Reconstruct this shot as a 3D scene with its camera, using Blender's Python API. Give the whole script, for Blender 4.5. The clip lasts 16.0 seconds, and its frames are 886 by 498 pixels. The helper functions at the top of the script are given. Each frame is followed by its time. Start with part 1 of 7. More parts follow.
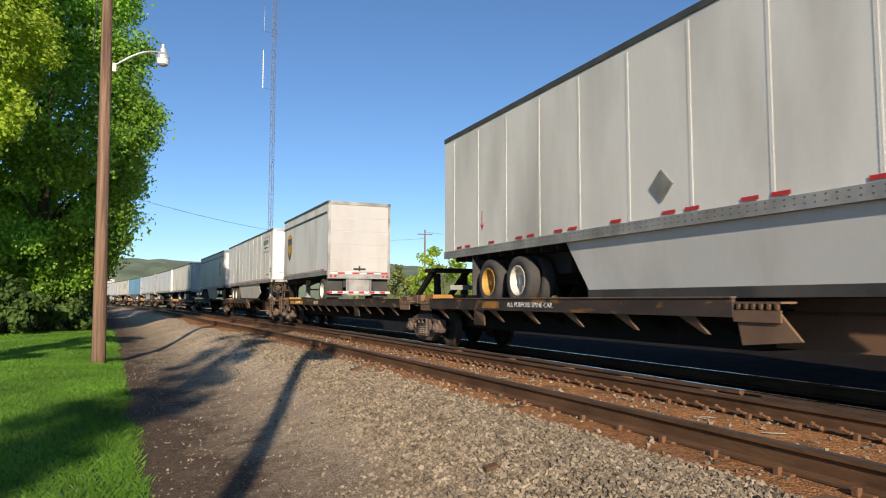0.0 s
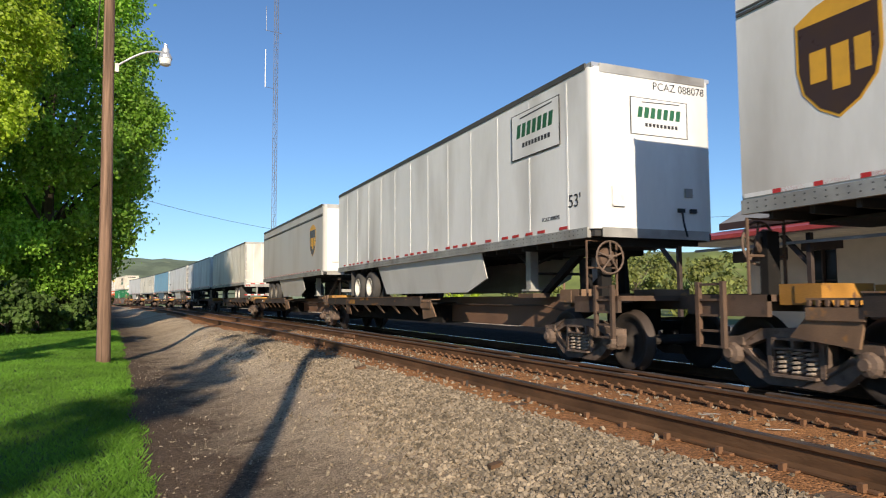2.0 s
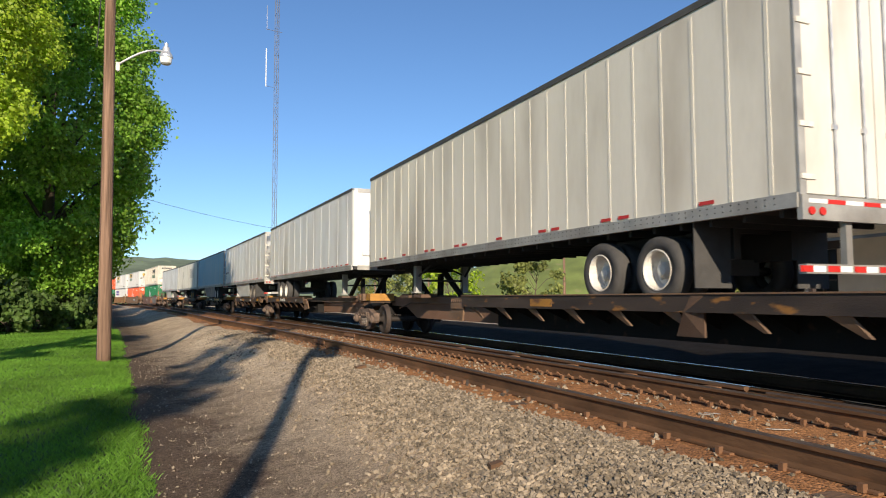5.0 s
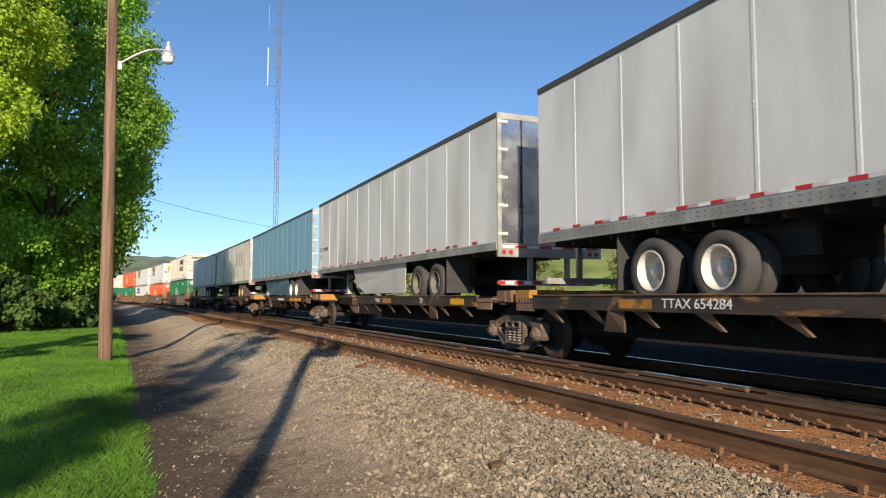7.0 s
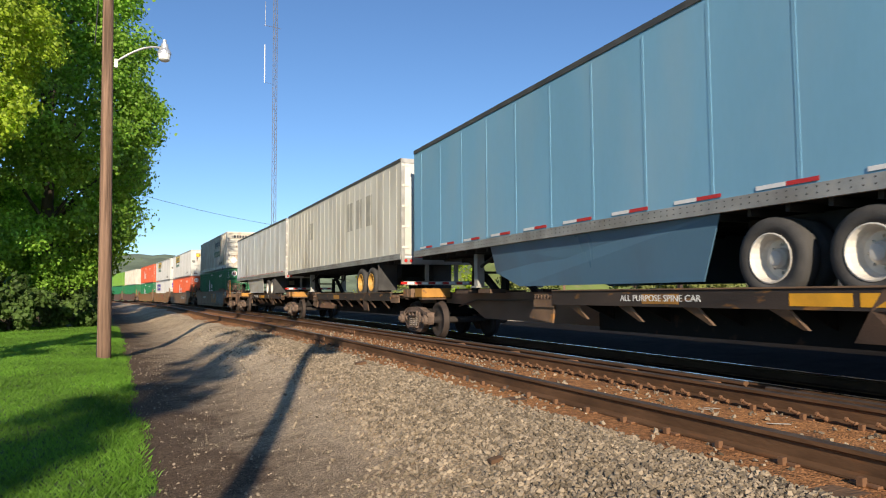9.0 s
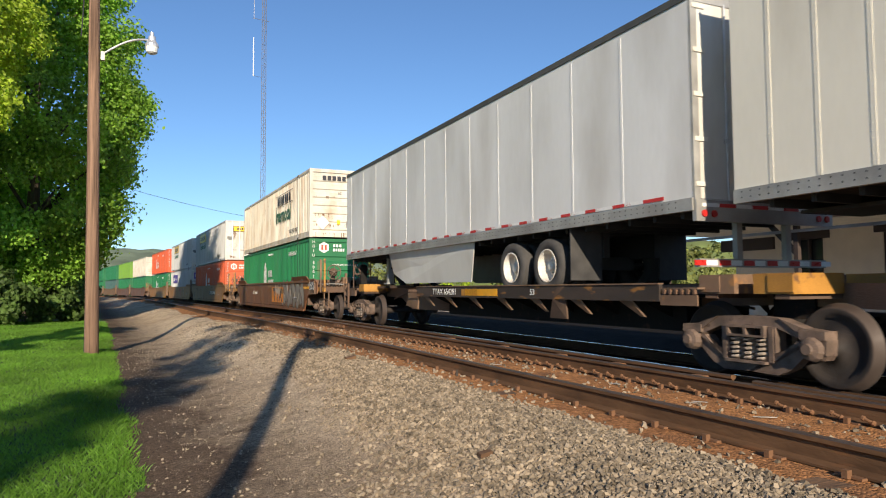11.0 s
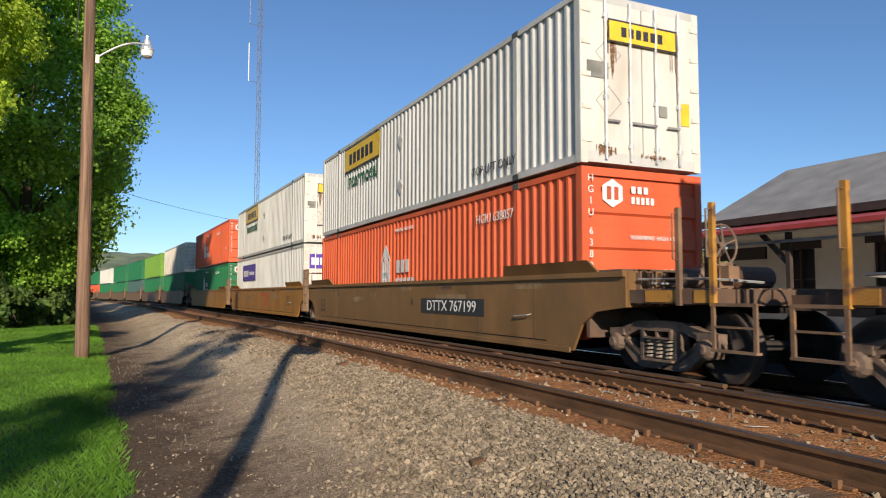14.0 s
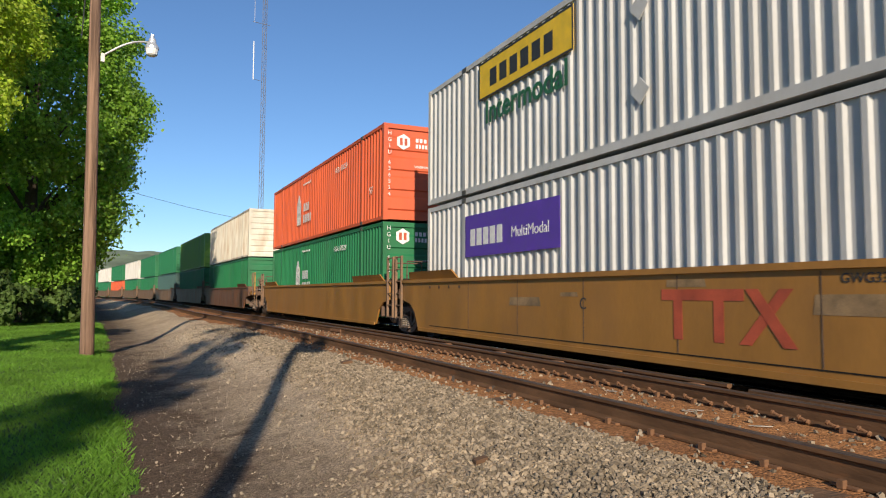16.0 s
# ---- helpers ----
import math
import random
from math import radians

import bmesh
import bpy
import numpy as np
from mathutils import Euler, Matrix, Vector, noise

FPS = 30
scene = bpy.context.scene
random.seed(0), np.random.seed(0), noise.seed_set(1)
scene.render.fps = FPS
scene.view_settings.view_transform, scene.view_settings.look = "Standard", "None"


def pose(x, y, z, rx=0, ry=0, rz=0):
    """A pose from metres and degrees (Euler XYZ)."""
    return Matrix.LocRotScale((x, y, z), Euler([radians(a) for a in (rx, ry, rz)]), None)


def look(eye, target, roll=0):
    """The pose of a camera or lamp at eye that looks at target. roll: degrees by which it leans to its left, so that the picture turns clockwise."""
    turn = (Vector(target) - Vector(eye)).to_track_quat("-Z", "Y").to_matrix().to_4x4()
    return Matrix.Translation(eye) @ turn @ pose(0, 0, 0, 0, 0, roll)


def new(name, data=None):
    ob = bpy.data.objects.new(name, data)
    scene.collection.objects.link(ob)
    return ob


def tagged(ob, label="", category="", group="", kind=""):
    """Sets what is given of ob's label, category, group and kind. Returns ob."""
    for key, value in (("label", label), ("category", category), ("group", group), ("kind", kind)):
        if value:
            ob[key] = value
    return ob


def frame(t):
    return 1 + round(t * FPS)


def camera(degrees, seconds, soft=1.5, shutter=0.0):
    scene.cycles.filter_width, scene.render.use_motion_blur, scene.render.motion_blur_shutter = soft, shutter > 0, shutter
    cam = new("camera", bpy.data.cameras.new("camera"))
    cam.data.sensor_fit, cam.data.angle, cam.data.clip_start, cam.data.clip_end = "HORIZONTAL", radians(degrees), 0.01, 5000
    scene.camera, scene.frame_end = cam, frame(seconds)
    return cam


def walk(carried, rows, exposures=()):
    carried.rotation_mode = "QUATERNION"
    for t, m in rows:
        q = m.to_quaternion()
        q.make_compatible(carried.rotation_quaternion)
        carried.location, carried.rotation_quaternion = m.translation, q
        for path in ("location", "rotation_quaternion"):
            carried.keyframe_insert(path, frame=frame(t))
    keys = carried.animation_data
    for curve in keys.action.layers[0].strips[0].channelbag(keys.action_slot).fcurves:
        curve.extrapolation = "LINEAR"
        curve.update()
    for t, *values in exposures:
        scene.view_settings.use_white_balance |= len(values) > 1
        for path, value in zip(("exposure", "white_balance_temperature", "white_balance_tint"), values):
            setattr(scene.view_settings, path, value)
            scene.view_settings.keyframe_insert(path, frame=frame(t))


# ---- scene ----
ZC = 0.95          # eye above the rail tops
# seconds, yaw to the right of +y, tilt up, lean (degrees)
PATH = [
    (0, 22.64, 4.29, -0.06),
    (0.5, 22.60, 4.32, 0.05),
    (1, 22.48, 4.26, 0.09),
    (1.5, 22.43, 4.12, 0.14),
    (2, 22.37, 4.13, 0.25),
    (2.5, 22.32, 4.13, 0.32),
    (3, 22.44, 3.96, 0.37),
    (3.5, 22.45, 3.89, 0.41),
    (4, 22.42, 3.93, 0.33),
    (6.5, 22.24, 4.22, 0.03),
    (7, 22.23, 4.06, -0.03),
    (7.5, 22.31, 4.04, 0.02),
    (8, 22.31, 3.92, 0.21),
    (8.5, 22.31, 3.84, 0.40),
    (9, 22.37, 3.74, 0.37),
    (11.5, 23.37, 3.26, 0.32),
    (12, 23.44, 3.29, 0.24),
    (12.5, 23.48, 3.39, 0.17),
    (13, 23.56, 3.63, 0.08),
    (13.5, 23.57, 3.67, -0.02),
    (14, 23.76, 3.84, -0.12),
    (14.5, 23.71, 3.81, -0.16),
    (15, 23.52, 3.82, -0.16),
    (15.5, 23.45, 3.78, -0.17),
    (16, 23.42, 3.73, -0.26),
]
cam = camera(65.7, 16.0, soft=1.1, shutter=0.05)


def aim(yaw, tilt, lean):
    m = pose(0, 0, ZC, 90 + tilt, 0, -yaw)
    return m @ pose(0, 0, 0, 0, 0, -lean)


walk(cam, [(t, aim(a, b, c)) for t, a, b, c in PATH], exposures=[(0, 0.36, 6500, 10), (6, 0.50, 6500, 10), (11.5, 0.50, 6500, 10), (13.2, 0.34, 6500, 10), (16, 0.34, 6500, 10)])

# ---- sky and sun ----
SUN_DIR = Vector((0.258, 0.93, -0.37)).normalized()      # the way the light travels
world = bpy.data.worlds.new("sky")
scene.world = world
world.use_nodes = True
wn, wl = world.node_tree.nodes, world.node_tree.links
sky = wn.new("ShaderNodeTexSky")
sky.sky_type, sky.sun_disc = "NISHITA", False
sky.sun_elevation = math.asin(-SUN_DIR.z)
sky.sun_rotation = math.atan2(-SUN_DIR.x, -SUN_DIR.y)
sky.air_density, sky.dust_density, sky.ozone_density = 1.1, 0.0, 5.4
sky.altitude = 1500
wl.new(sky.outputs[0], wn["Background"].inputs[0])
wn["Background"].inputs[1].default_value = 0.102
sun_data = bpy.data.lights.new("sun", "SUN")
sun_data.energy, sun_data.angle, sun_data.color = 5.0, radians(0.5), (1.0, 0.86, 0.67)
sun = new("sun", sun_data)
sun.matrix_world = look((0, 0, 60), Vector((0, 0, 60)) + SUN_DIR)


# ---- mesh helpers ----
def box(bm, x0, x1, y0, y1, z0, z1, b=0.0):
    """A box; with b > 0 its long edges are chamfered in the x-z outline."""
    if b:
        pts = [(x0 + b, z0), (x1 - b, z0), (x1, z0 + b), (x1, z1 - b), (x1 - b, z1), (x0 + b, z1), (x0, z1 - b), (x0, z0 + b)]
        return prism(bm, [(x, y0, z) for x, z in pts], (0, y1 - y0, 0))
    v = [bm.verts.new((x, y, z)) for z in (z0, z1) for y in (y0, y1) for x in (x0, x1)]
    for q in ((0, 2, 3, 1), (4, 5, 7, 6), (0, 1, 5, 4), (2, 6, 7, 3), (0, 4, 6, 2), (1, 3, 7, 5)):
        bm.faces.new([v[i] for i in q])


def prism(bm, pts, way):
    """A flat outline of 3D points swept along way."""
    w = Vector(way)
    a = [bm.verts.new(p) for p in pts]
    c = [bm.verts.new(Vector(p) + w) for p in pts]
    n = len(a)
    bm.faces.new(a[::-1])
    bm.faces.new(c)
    for i in range(n):
        bm.faces.new((a[i], a[(i + 1) % n], c[(i + 1) % n], c[i]))


def ring(c, u, w, r, n):
    return [Vector(c) + u * (r * math.cos(2 * math.pi * i / n)) + w * (r * math.sin(2 * math.pi * i / n)) for i in range(n)]


def lathe(bm, c, axis, prof, n=16, loop=False, first=True):
    """Turned body: prof is a list of (radius, distance along axis); loop closes it to a ring with a hole."""
    a = Vector(axis).normalized()
    u = a.orthogonal().normalized()
    w = a.cross(u)
    rows = [[bm.verts.new(p) for p in ring(Vector(c) + a * h, u, w, max(r, 1e-4), n)] for r, h in prof]
    for r0, r1 in zip(rows, rows[1:] + (rows[:1] if loop else [])):
        for i in range(n):
            bm.faces.new((r0[i], r0[(i + 1) % n], r1[(i + 1) % n], r1[i]))
    if not loop:
        if first:
            bm.faces.new(rows[0][::-1])
        bm.faces.new(rows[-1])


def rod(bm, p, q, r, n=6, r1=None):
    p, q = Vector(p), Vector(q)
    lathe(bm, p, q - p, [(r, 0), (r if r1 is None else r1, (q - p).length)], n)


def pipe(bm, pts, r, n=6):
    """A bent tube through pts, in one skin."""
    pts = [Vector(p) for p in pts]
    rows, u = [], None
    for i, p in enumerate(pts):
        d = (pts[min(i + 1, len(pts) - 1)] - pts[max(i - 1, 0)]).normalized()
        u = d.orthogonal().normalized() if u is None else (u - d * u.dot(d)).normalized()
        rows.append([bm.verts.new(q) for q in ring(p, u, d.cross(u), r, n)])
    for r0, r1 in zip(rows, rows[1:]):
        for i in range(n):
            bm.faces.new((r0[i], r0[(i + 1) % n], r1[(i + 1) % n], r1[i]))
    bm.faces.new(rows[0][::-1])
    bm.faces.new(rows[-1])


def mesh_of(name, bm, material, smooth=False):
    bmesh.ops.recalc_face_normals(bm, faces=bm.faces)
    me = bpy.data.meshes.new(name)
    bm.to_mesh(me)
    bm.free()
    for m in (material if isinstance(material, (list, tuple)) else [material]):
        me.materials.append(m)
    if smooth:
        for p in me.polygons:
            p.use_smooth = True
    return me


def part(name, bm, material, parent=None, label="", smooth=False, at=None):
    data = bm if isinstance(bm, bpy.types.Mesh) else mesh_of(name, bm, material, smooth)
    ob = new(name, data)
    if parent is not None:
        ob.parent = parent
    if at is not None:
        ob.matrix_basis = at
    return tagged(ob, label)


def one(fn, *args, **kw):
    bm = bmesh.new()
    fn(bm, *args, **kw)
    return bm


def many(*boxes):
    bm = bmesh.new()
    for b in boxes:
        box(bm, *b)
    return bm


def lettering(name, words, size, material, parent, at, label="", depth=0.002, squeeze=1.0, bold=0.0):
    """Flat letters in the x-y plane of `at`, centred."""
    cu = bpy.data.curves.new(name, "FONT")
    cu.body, cu.size, cu.align_x, cu.align_y, cu.extrude, cu.offset = words, size, "CENTER", "CENTER", depth, bold
    cu.resolution_u = 3
    tmp = new(name + "_curve", cu)
    me = bpy.data.meshes.new_from_object(tmp.evaluated_get(bpy.context.evaluated_depsgraph_get()))
    bpy.data.objects.remove(tmp)
    me.transform(Matrix.Diagonal((squeeze, 1, 1, 1)))
    me.materials.clear()
    me.materials.append(material)
    return part(name, me, material, parent, label, at=at)


def on_side(x, y, z):
    """On a wall that faces -x: letters run towards -y (read from the track side)."""
    return Matrix.Translation((x, y, z)) @ Matrix(((0, 0, -1, 0), (-1, 0, 0, 0), (0, 1, 0, 0), (0, 0, 0, 1)))


def on_front(x, y, z):
    """On a wall that faces -y."""
    return Matrix.Translation((x, y, z)) @ Matrix(((1, 0, 0, 0), (0, 0, -1, 0), (0, 1, 0, 0), (0, 0, 0, 1)))


def flat(pts, at, d=0.003):
    """A thin plate with the outline pts, in the x-y plane of `at`."""
    bm = bmesh.new()
    prism(bm, [at @ Vector((x, y, 0)) for x, y in pts], at.to_3x3() @ Vector((0, 0, d)))
    return bm


# ---- materials ----
def mat(name, col, rough=0.6, metal=0.0, scale=3.0, var=0.2, bump=0.15, fine=60.0, stretch=(1, 1, 1), second=None, spots=0.0, dirt=None, dirt_scale=1.2, per=0.0, island=0.0, spec=0.5):
    """Procedural surface: base colour varied at two scales, a second colour in patches, fine relief."""
    m = bpy.data.materials.new(name)
    m.use_nodes = True
    N, L = m.node_tree.nodes, m.node_tree.links
    b = N["Principled BSDF"]
    b.inputs["Metallic"].default_value = metal
    b.inputs["Specular IOR Level"].default_value = spec
    tc = N.new("ShaderNodeTexCoord")
    mp = N.new("ShaderNodeMapping")
    mp.inputs["Scale"].default_value = stretch
    L.new(tc.outputs["Object"], mp.inputs["Vector"])

    def noise_node(s, detail=5.0):
        n = N.new("ShaderNodeTexNoise")
        n.inputs["Scale"].default_value, n.inputs["Detail"].default_value = s, detail
        L.new(mp.outputs[0], n.inputs["Vector"])
        return n

    def mix(kind, fac, a, c):
        x = N.new("ShaderNodeMix")
        x.data_type, x.blend_type = "RGBA", kind
        for s, val in ((x.inputs[0], fac), (x.inputs[6], a), (x.inputs[7], c)):
            if isinstance(val, bpy.types.NodeSocket):
                L.new(val, s)
            elif isinstance(val, (int, float)):
                s.default_value = val
            else:
                s.default_value = (*val[:3], 1)
        return x.outputs[2]

    def ramp(sock, lo, hi, a=0.0, c=1.0):
        r = N.new("ShaderNodeMapRange")
        r.inputs[1].default_value, r.inputs[2].default_value = lo, hi
        r.inputs[3].default_value, r.inputs[4].default_value = a, c
        L.new(sock, r.inputs[0])
        return r.outputs[0]

    big, small = noise_node(scale), noise_node(fine, 3.0)
    dark = [c * (1 - var) for c in col]
    light = [min(1, c * (1 + var)) for c in col]
    out = mix("MIX", ramp(big.outputs[0], 0.3, 0.7), dark, light)
    out = mix("MULTIPLY", 0.5 * min(1, var * 2), out, mix("MIX", ramp(small.outputs[0], 0.3, 0.7), (0.55, 0.55, 0.55), (1, 1, 1)))
    if second:
        n2 = noise_node(scale * 2.3)
        out = mix("MIX", ramp(n2.outputs[0], 0.62 - spots, 0.72 - spots), out, second)
    if dirt:
        n3 = noise_node(dirt_scale, 8.0)
        out = mix("MIX", ramp(n3.outputs[0], 0.45, 0.8, 0.0, 0.75), out, dirt)
    if per or island:
        if per:
            src = N.new("ShaderNodeObjectInfo").outputs["Random"]
        else:
            src = N.new("ShaderNodeNewGeometry").outputs["Random Per Island"]
        k = per or island
        hs = N.new("ShaderNodeHueSaturation")
        L.new(ramp(src, 0, 1, 1 - k, 1 + k), hs.inputs["Value"])
        L.new(out, hs.inputs["Color"])
        out = hs.outputs[0]
    L.new(out, b.inputs["Base Color"])
    L.new(ramp(big.outputs[0], 0.3, 0.7, max(0.03, rough - 0.12), min(1, rough + 0.12)), b.inputs["Roughness"])
    if bump:
        bp = N.new("ShaderNodeBump")
        bp.inputs["Strength"].default_value, bp.inputs["Distance"].default_value = bump, 0.02
        L.new(small.outputs[0], bp.inputs["Height"])
        L.new(bp.outputs[0], b.inputs["Normal"])
    return m


def leafy(*args, **kw):
    """A thin leaf: part of the light goes through it."""
    m = mat(*args, **kw)
    N, L = m.node_tree.nodes, m.node_tree.links
    tr, mx = N.new("ShaderNodeBsdfTranslucent"), N.new("ShaderNodeMixShader")
    b = N["Principled BSDF"]
    L.new(b.inputs["Base Color"].links[0].from_socket, tr.inputs["Color"])
    mx.inputs[0].default_value = 0.5
    L.new(b.outputs[0], mx.inputs[1])
    L.new(tr.outputs[0], mx.inputs[2])
    L.new(mx.outputs[0], N["Material Output"].inputs["Surface"])
    return m


def earth(name, light, mid, dark, grain=70.0, soil=None):
    """Packed earth and grit: patches of three earth colours, and a coat of tiny stones, each of its own shade."""
    m = bpy.data.materials.new(name)
    m.use_nodes = True
    N, L = m.node_tree.nodes, m.node_tree.links
    b = N["Principled BSDF"]
    b.inputs["Roughness"].default_value, b.inputs["Specular IOR Level"].default_value = 0.95, 0.15
    tc = N.new("ShaderNodeTexCoord")

    def tex(kind, s):
        n = N.new(kind)
        n.inputs["Scale"].default_value = s
        L.new(tc.outputs["Object"], n.inputs["Vector"])
        return n
    big, mid_n = tex("ShaderNodeTexNoise", 0.35), tex("ShaderNodeTexNoise", 2.2)
    for n in (big, mid_n):
        n.inputs["Detail"].default_value = 8
    cell, cell2 = tex("ShaderNodeTexVoronoi", grain), tex("ShaderNodeTexVoronoi", grain * 0.36)

    def blend(kind, fac, a, c):
        x = N.new("ShaderNodeMix")
        x.data_type, x.blend_type = "RGBA", kind
        for s_, val in ((x.inputs[0], fac), (x.inputs[6], a), (x.inputs[7], c)):
            if isinstance(val, bpy.types.NodeSocket):
                L.new(val, s_)
            elif isinstance(val, float):
                s_.default_value = val
            else:
                s_.default_value = (*val, 1)
        return x.outputs[2]

    def span(sock, lo, hi, a=0.0, c=1.0):
        r = N.new("ShaderNodeMapRange")
        for k, val in enumerate((lo, hi, a, c)):
            r.inputs[k + 1].default_value = val
        L.new(sock, r.inputs[0])
        return r.outputs[0]
    out = blend("MIX", span(big.outputs[0], 0.38, 0.62), mid, light)
    out = blend("MIX", span(mid_n.outputs[0], 0.52, 0.75, 0.0, 0.9), out, dark)
    if soil:
        # dark leaf soil in a ragged belt along the lawn's edge
        dot = N.new("ShaderNodeVectorMath")
        dot.operation = "DOT_PRODUCT"
        dot.inputs[1].default_value = (1.0, 0.066, 0.0)
        L.new(tc.outputs["Object"], dot.inputs[0])
        add = N.new("ShaderNodeMath")
        add.operation = "MULTIPLY_ADD"
        add.inputs[1].default_value = 2.6
        L.new(mid_n.outputs[0], add.inputs[0])
        L.new(dot.outputs["Value"], add.inputs[2])
        out = blend("MIX", span(add.outputs[0], 2.2, 4.0, 0.95, 0.0), out, soil)
    sep = N.new("ShaderNodeSeparateColor")
    L.new(cell.outputs["Color"], sep.inputs[0])
    sep2 = N.new("ShaderNodeSeparateColor")
    L.new(cell2.outputs["Color"], sep2.inputs[0])
    out = blend("MULTIPLY", 1.0, out, blend("MIX", span(sep.outputs[0], 0, 1), (0.55, 0.55, 0.56), (1.35, 1.33, 1.30)))
    out = blend("MULTIPLY", 1.0, out, blend("MIX", span(sep2.outputs[1], 0, 1), (0.82, 0.81, 0.80), (1.18, 1.18, 1.18)))
    L.new(out, b.inputs["Base Color"])
    bp = N.new("ShaderNodeBump")
    bp.inputs["Strength"].default_value, bp.inputs["Distance"].default_value = 0.8, 0.012
    L.new(cell.outputs["Distance"], bp.inputs["Height"])
    bp.invert = True
    L.new(bp.outputs[0], b.inputs["Normal"])
    return m


M_GRAVEL = earth("gravel", (0.57, 0.455, 0.32), (0.465, 0.36, 0.25), (0.24, 0.18, 0.12), 70.0, (0.095, 0.064, 0.043))
M_STONE = mat("ballast_stone", (0.25, 0.20, 0.143), 0.95, scale=6, var=0.25, bump=0.4, fine=90, island=0.5, spec=0.2)
M_GRASSY = mat("grass_soil", (0.055, 0.10, 0.018), 0.95, scale=1.5, var=0.35, bump=0.8, fine=60)
M_BLADE = leafy("grass_blade", (0.175, 0.36, 0.036), 0.6, scale=0.5, var=0.3, bump=0, fine=20, island=0.25)
M_LEAF = leafy("leaf", (0.27, 0.48, 0.052), 0.55, scale=0.35, var=0.35, bump=0, fine=4, island=0.35)
M_LEAF_Y = leafy("leaf_young", (0.43, 0.57, 0.045), 0.55, scale=0.35, var=0.3, bump=0, fine=4, island=0.35)
# darker copy of the leaf: the bushes stand in shade, put into the colour
M_HEDGE_SHADED = leafy("hedge_leaf", (0.10, 0.17, 0.035), 0.6, scale=0.4, var=0.4, bump=0, fine=4, island=0.4)
M_SHRUB = leafy("shrub_leaf", (0.30, 0.33, 0.09), 0.6, scale=0.3, var=0.4, bump=0, fine=4, island=0.4)
M_BARK = mat("bark", (0.10, 0.075, 0.055), 0.95, scale=4, var=0.35, bump=0.8, fine=25, stretch=(1, 1, 0.25))
M_POLE = mat("creosoted_wood", (0.25, 0.155, 0.105), 0.9, scale=14, var=0.5, bump=0.9, fine=60, stretch=(1, 1, 0.04), dirt=(0.05, 0.03, 0.022), dirt_scale=6.0, spec=0.2)
M_RUST = mat("rusted_steel", (0.185, 0.09, 0.042), 0.85, scale=4, var=0.3, bump=0.2, fine=50, second=(0.11, 0.058, 0.034))
M_RAILSIDE = mat("dark_rust_rail", (0.125, 0.066, 0.034), 0.9, scale=5, var=0.35, bump=0.25, fine=45, second=(0.15, 0.07, 0.032), spots=0.02, stretch=(1, 0.25, 1), spec=0.2)
M_RAILTOP = mat("dull_rail_head", (0.11, 0.08, 0.062), 0.5, 0.5, scale=3, var=0.25, bump=0.1)
M_POLISHED = mat("polished_rail_head", (0.55, 0.56, 0.58), 0.16, 1.0, scale=6, var=0.1, bump=0.03)
M_TIE = mat("old_sleeper", (0.13, 0.07, 0.036), 0.95, scale=3, var=0.4, bump=0.7, fine=30, stretch=(0.2, 1, 1), per=0.25)
M_GALV = mat("galvanised", (0.62, 0.62, 0.62), 0.4, 0.6, scale=5, var=0.15, bump=0.05)
M_GLASSY = mat("lamp_glass", (0.75, 0.74, 0.70), 0.15, 0.0, scale=5, var=0.1, bump=0.05)
M_TYRE = mat("tyre_rubber", (0.045, 0.043, 0.042), 0.85, scale=5, var=0.3, bump=0.2, dirt=(0.11, 0.10, 0.09))
M_RIM = mat("white_rim", (0.66, 0.63, 0.57), 0.5, scale=5, var=0.15, bump=0.05, dirt=(0.35, 0.27, 0.19))
M_RIM_D = mat("sooty_rim", (0.17, 0.15, 0.125), 0.6, scale=5, var=0.3, bump=0.1, dirt=(0.26, 0.22, 0.17))
M_RIM_Y = mat("yellow_rim", (0.52, 0.30, 0.07), 0.5, scale=5, var=0.2, bump=0.05, dirt=(0.2, 0.12, 0.06))
# black steel, deepened to carry the shade under the spine cars
M_BLACK = mat("black_steel_with_shade", (0.016, 0.014, 0.013), 0.85, scale=2, var=0.4, bump=0.2, second=(0.05, 0.03, 0.02), spec=0.25)
M_FRAME = mat("dark_under_frame", (0.035, 0.034, 0.034), 0.8, scale=2, var=0.3, bump=0.15)
M_BROWNSTEEL = mat("rust_brown_steel", (0.105, 0.066, 0.045), 0.85, scale=2.5, var=0.35, bump=0.3, second=(0.055, 0.038, 0.03), dirt=(0.17, 0.085, 0.045))
M_YELLOW = mat("weathered_yellow_paint", (0.42, 0.20, 0.035), 0.6, scale=2.0, var=0.3, bump=0.2, second=(0.13, 0.065, 0.035), spots=0.05, stretch=(1, 0.5, 1))
M_BRIGHTYELLOW = mat("reflective_yellow", (0.75, 0.36, 0.02), 0.4, scale=4, var=0.15, bump=0.05)
M_SPINE = mat("rusty_spine_beam", (0.25, 0.135, 0.082), 0.8, scale=1.2, var=0.3, bump=0.2, dirt=(0.06, 0.04, 0.03), stretch=(1, 0.4, 1))
M_SPRING = mat("spring_steel", (0.36, 0.29, 0.23), 0.7, 0.0, scale=6, var=0.25, bump=0.2)
M_CAST = mat("cast_brown_steel", (0.17, 0.115, 0.085), 0.8, 0.0, scale=5, var=0.35, bump=0.3, second=(0.09, 0.055, 0.04), dirt=(0.05, 0.038, 0.03), dirt_scale=4.0)
M_WHEEL = mat("wheel_steel", (0.034, 0.026, 0.022), 0.8, 0.0, scale=5, var=0.3, bump=0.2)
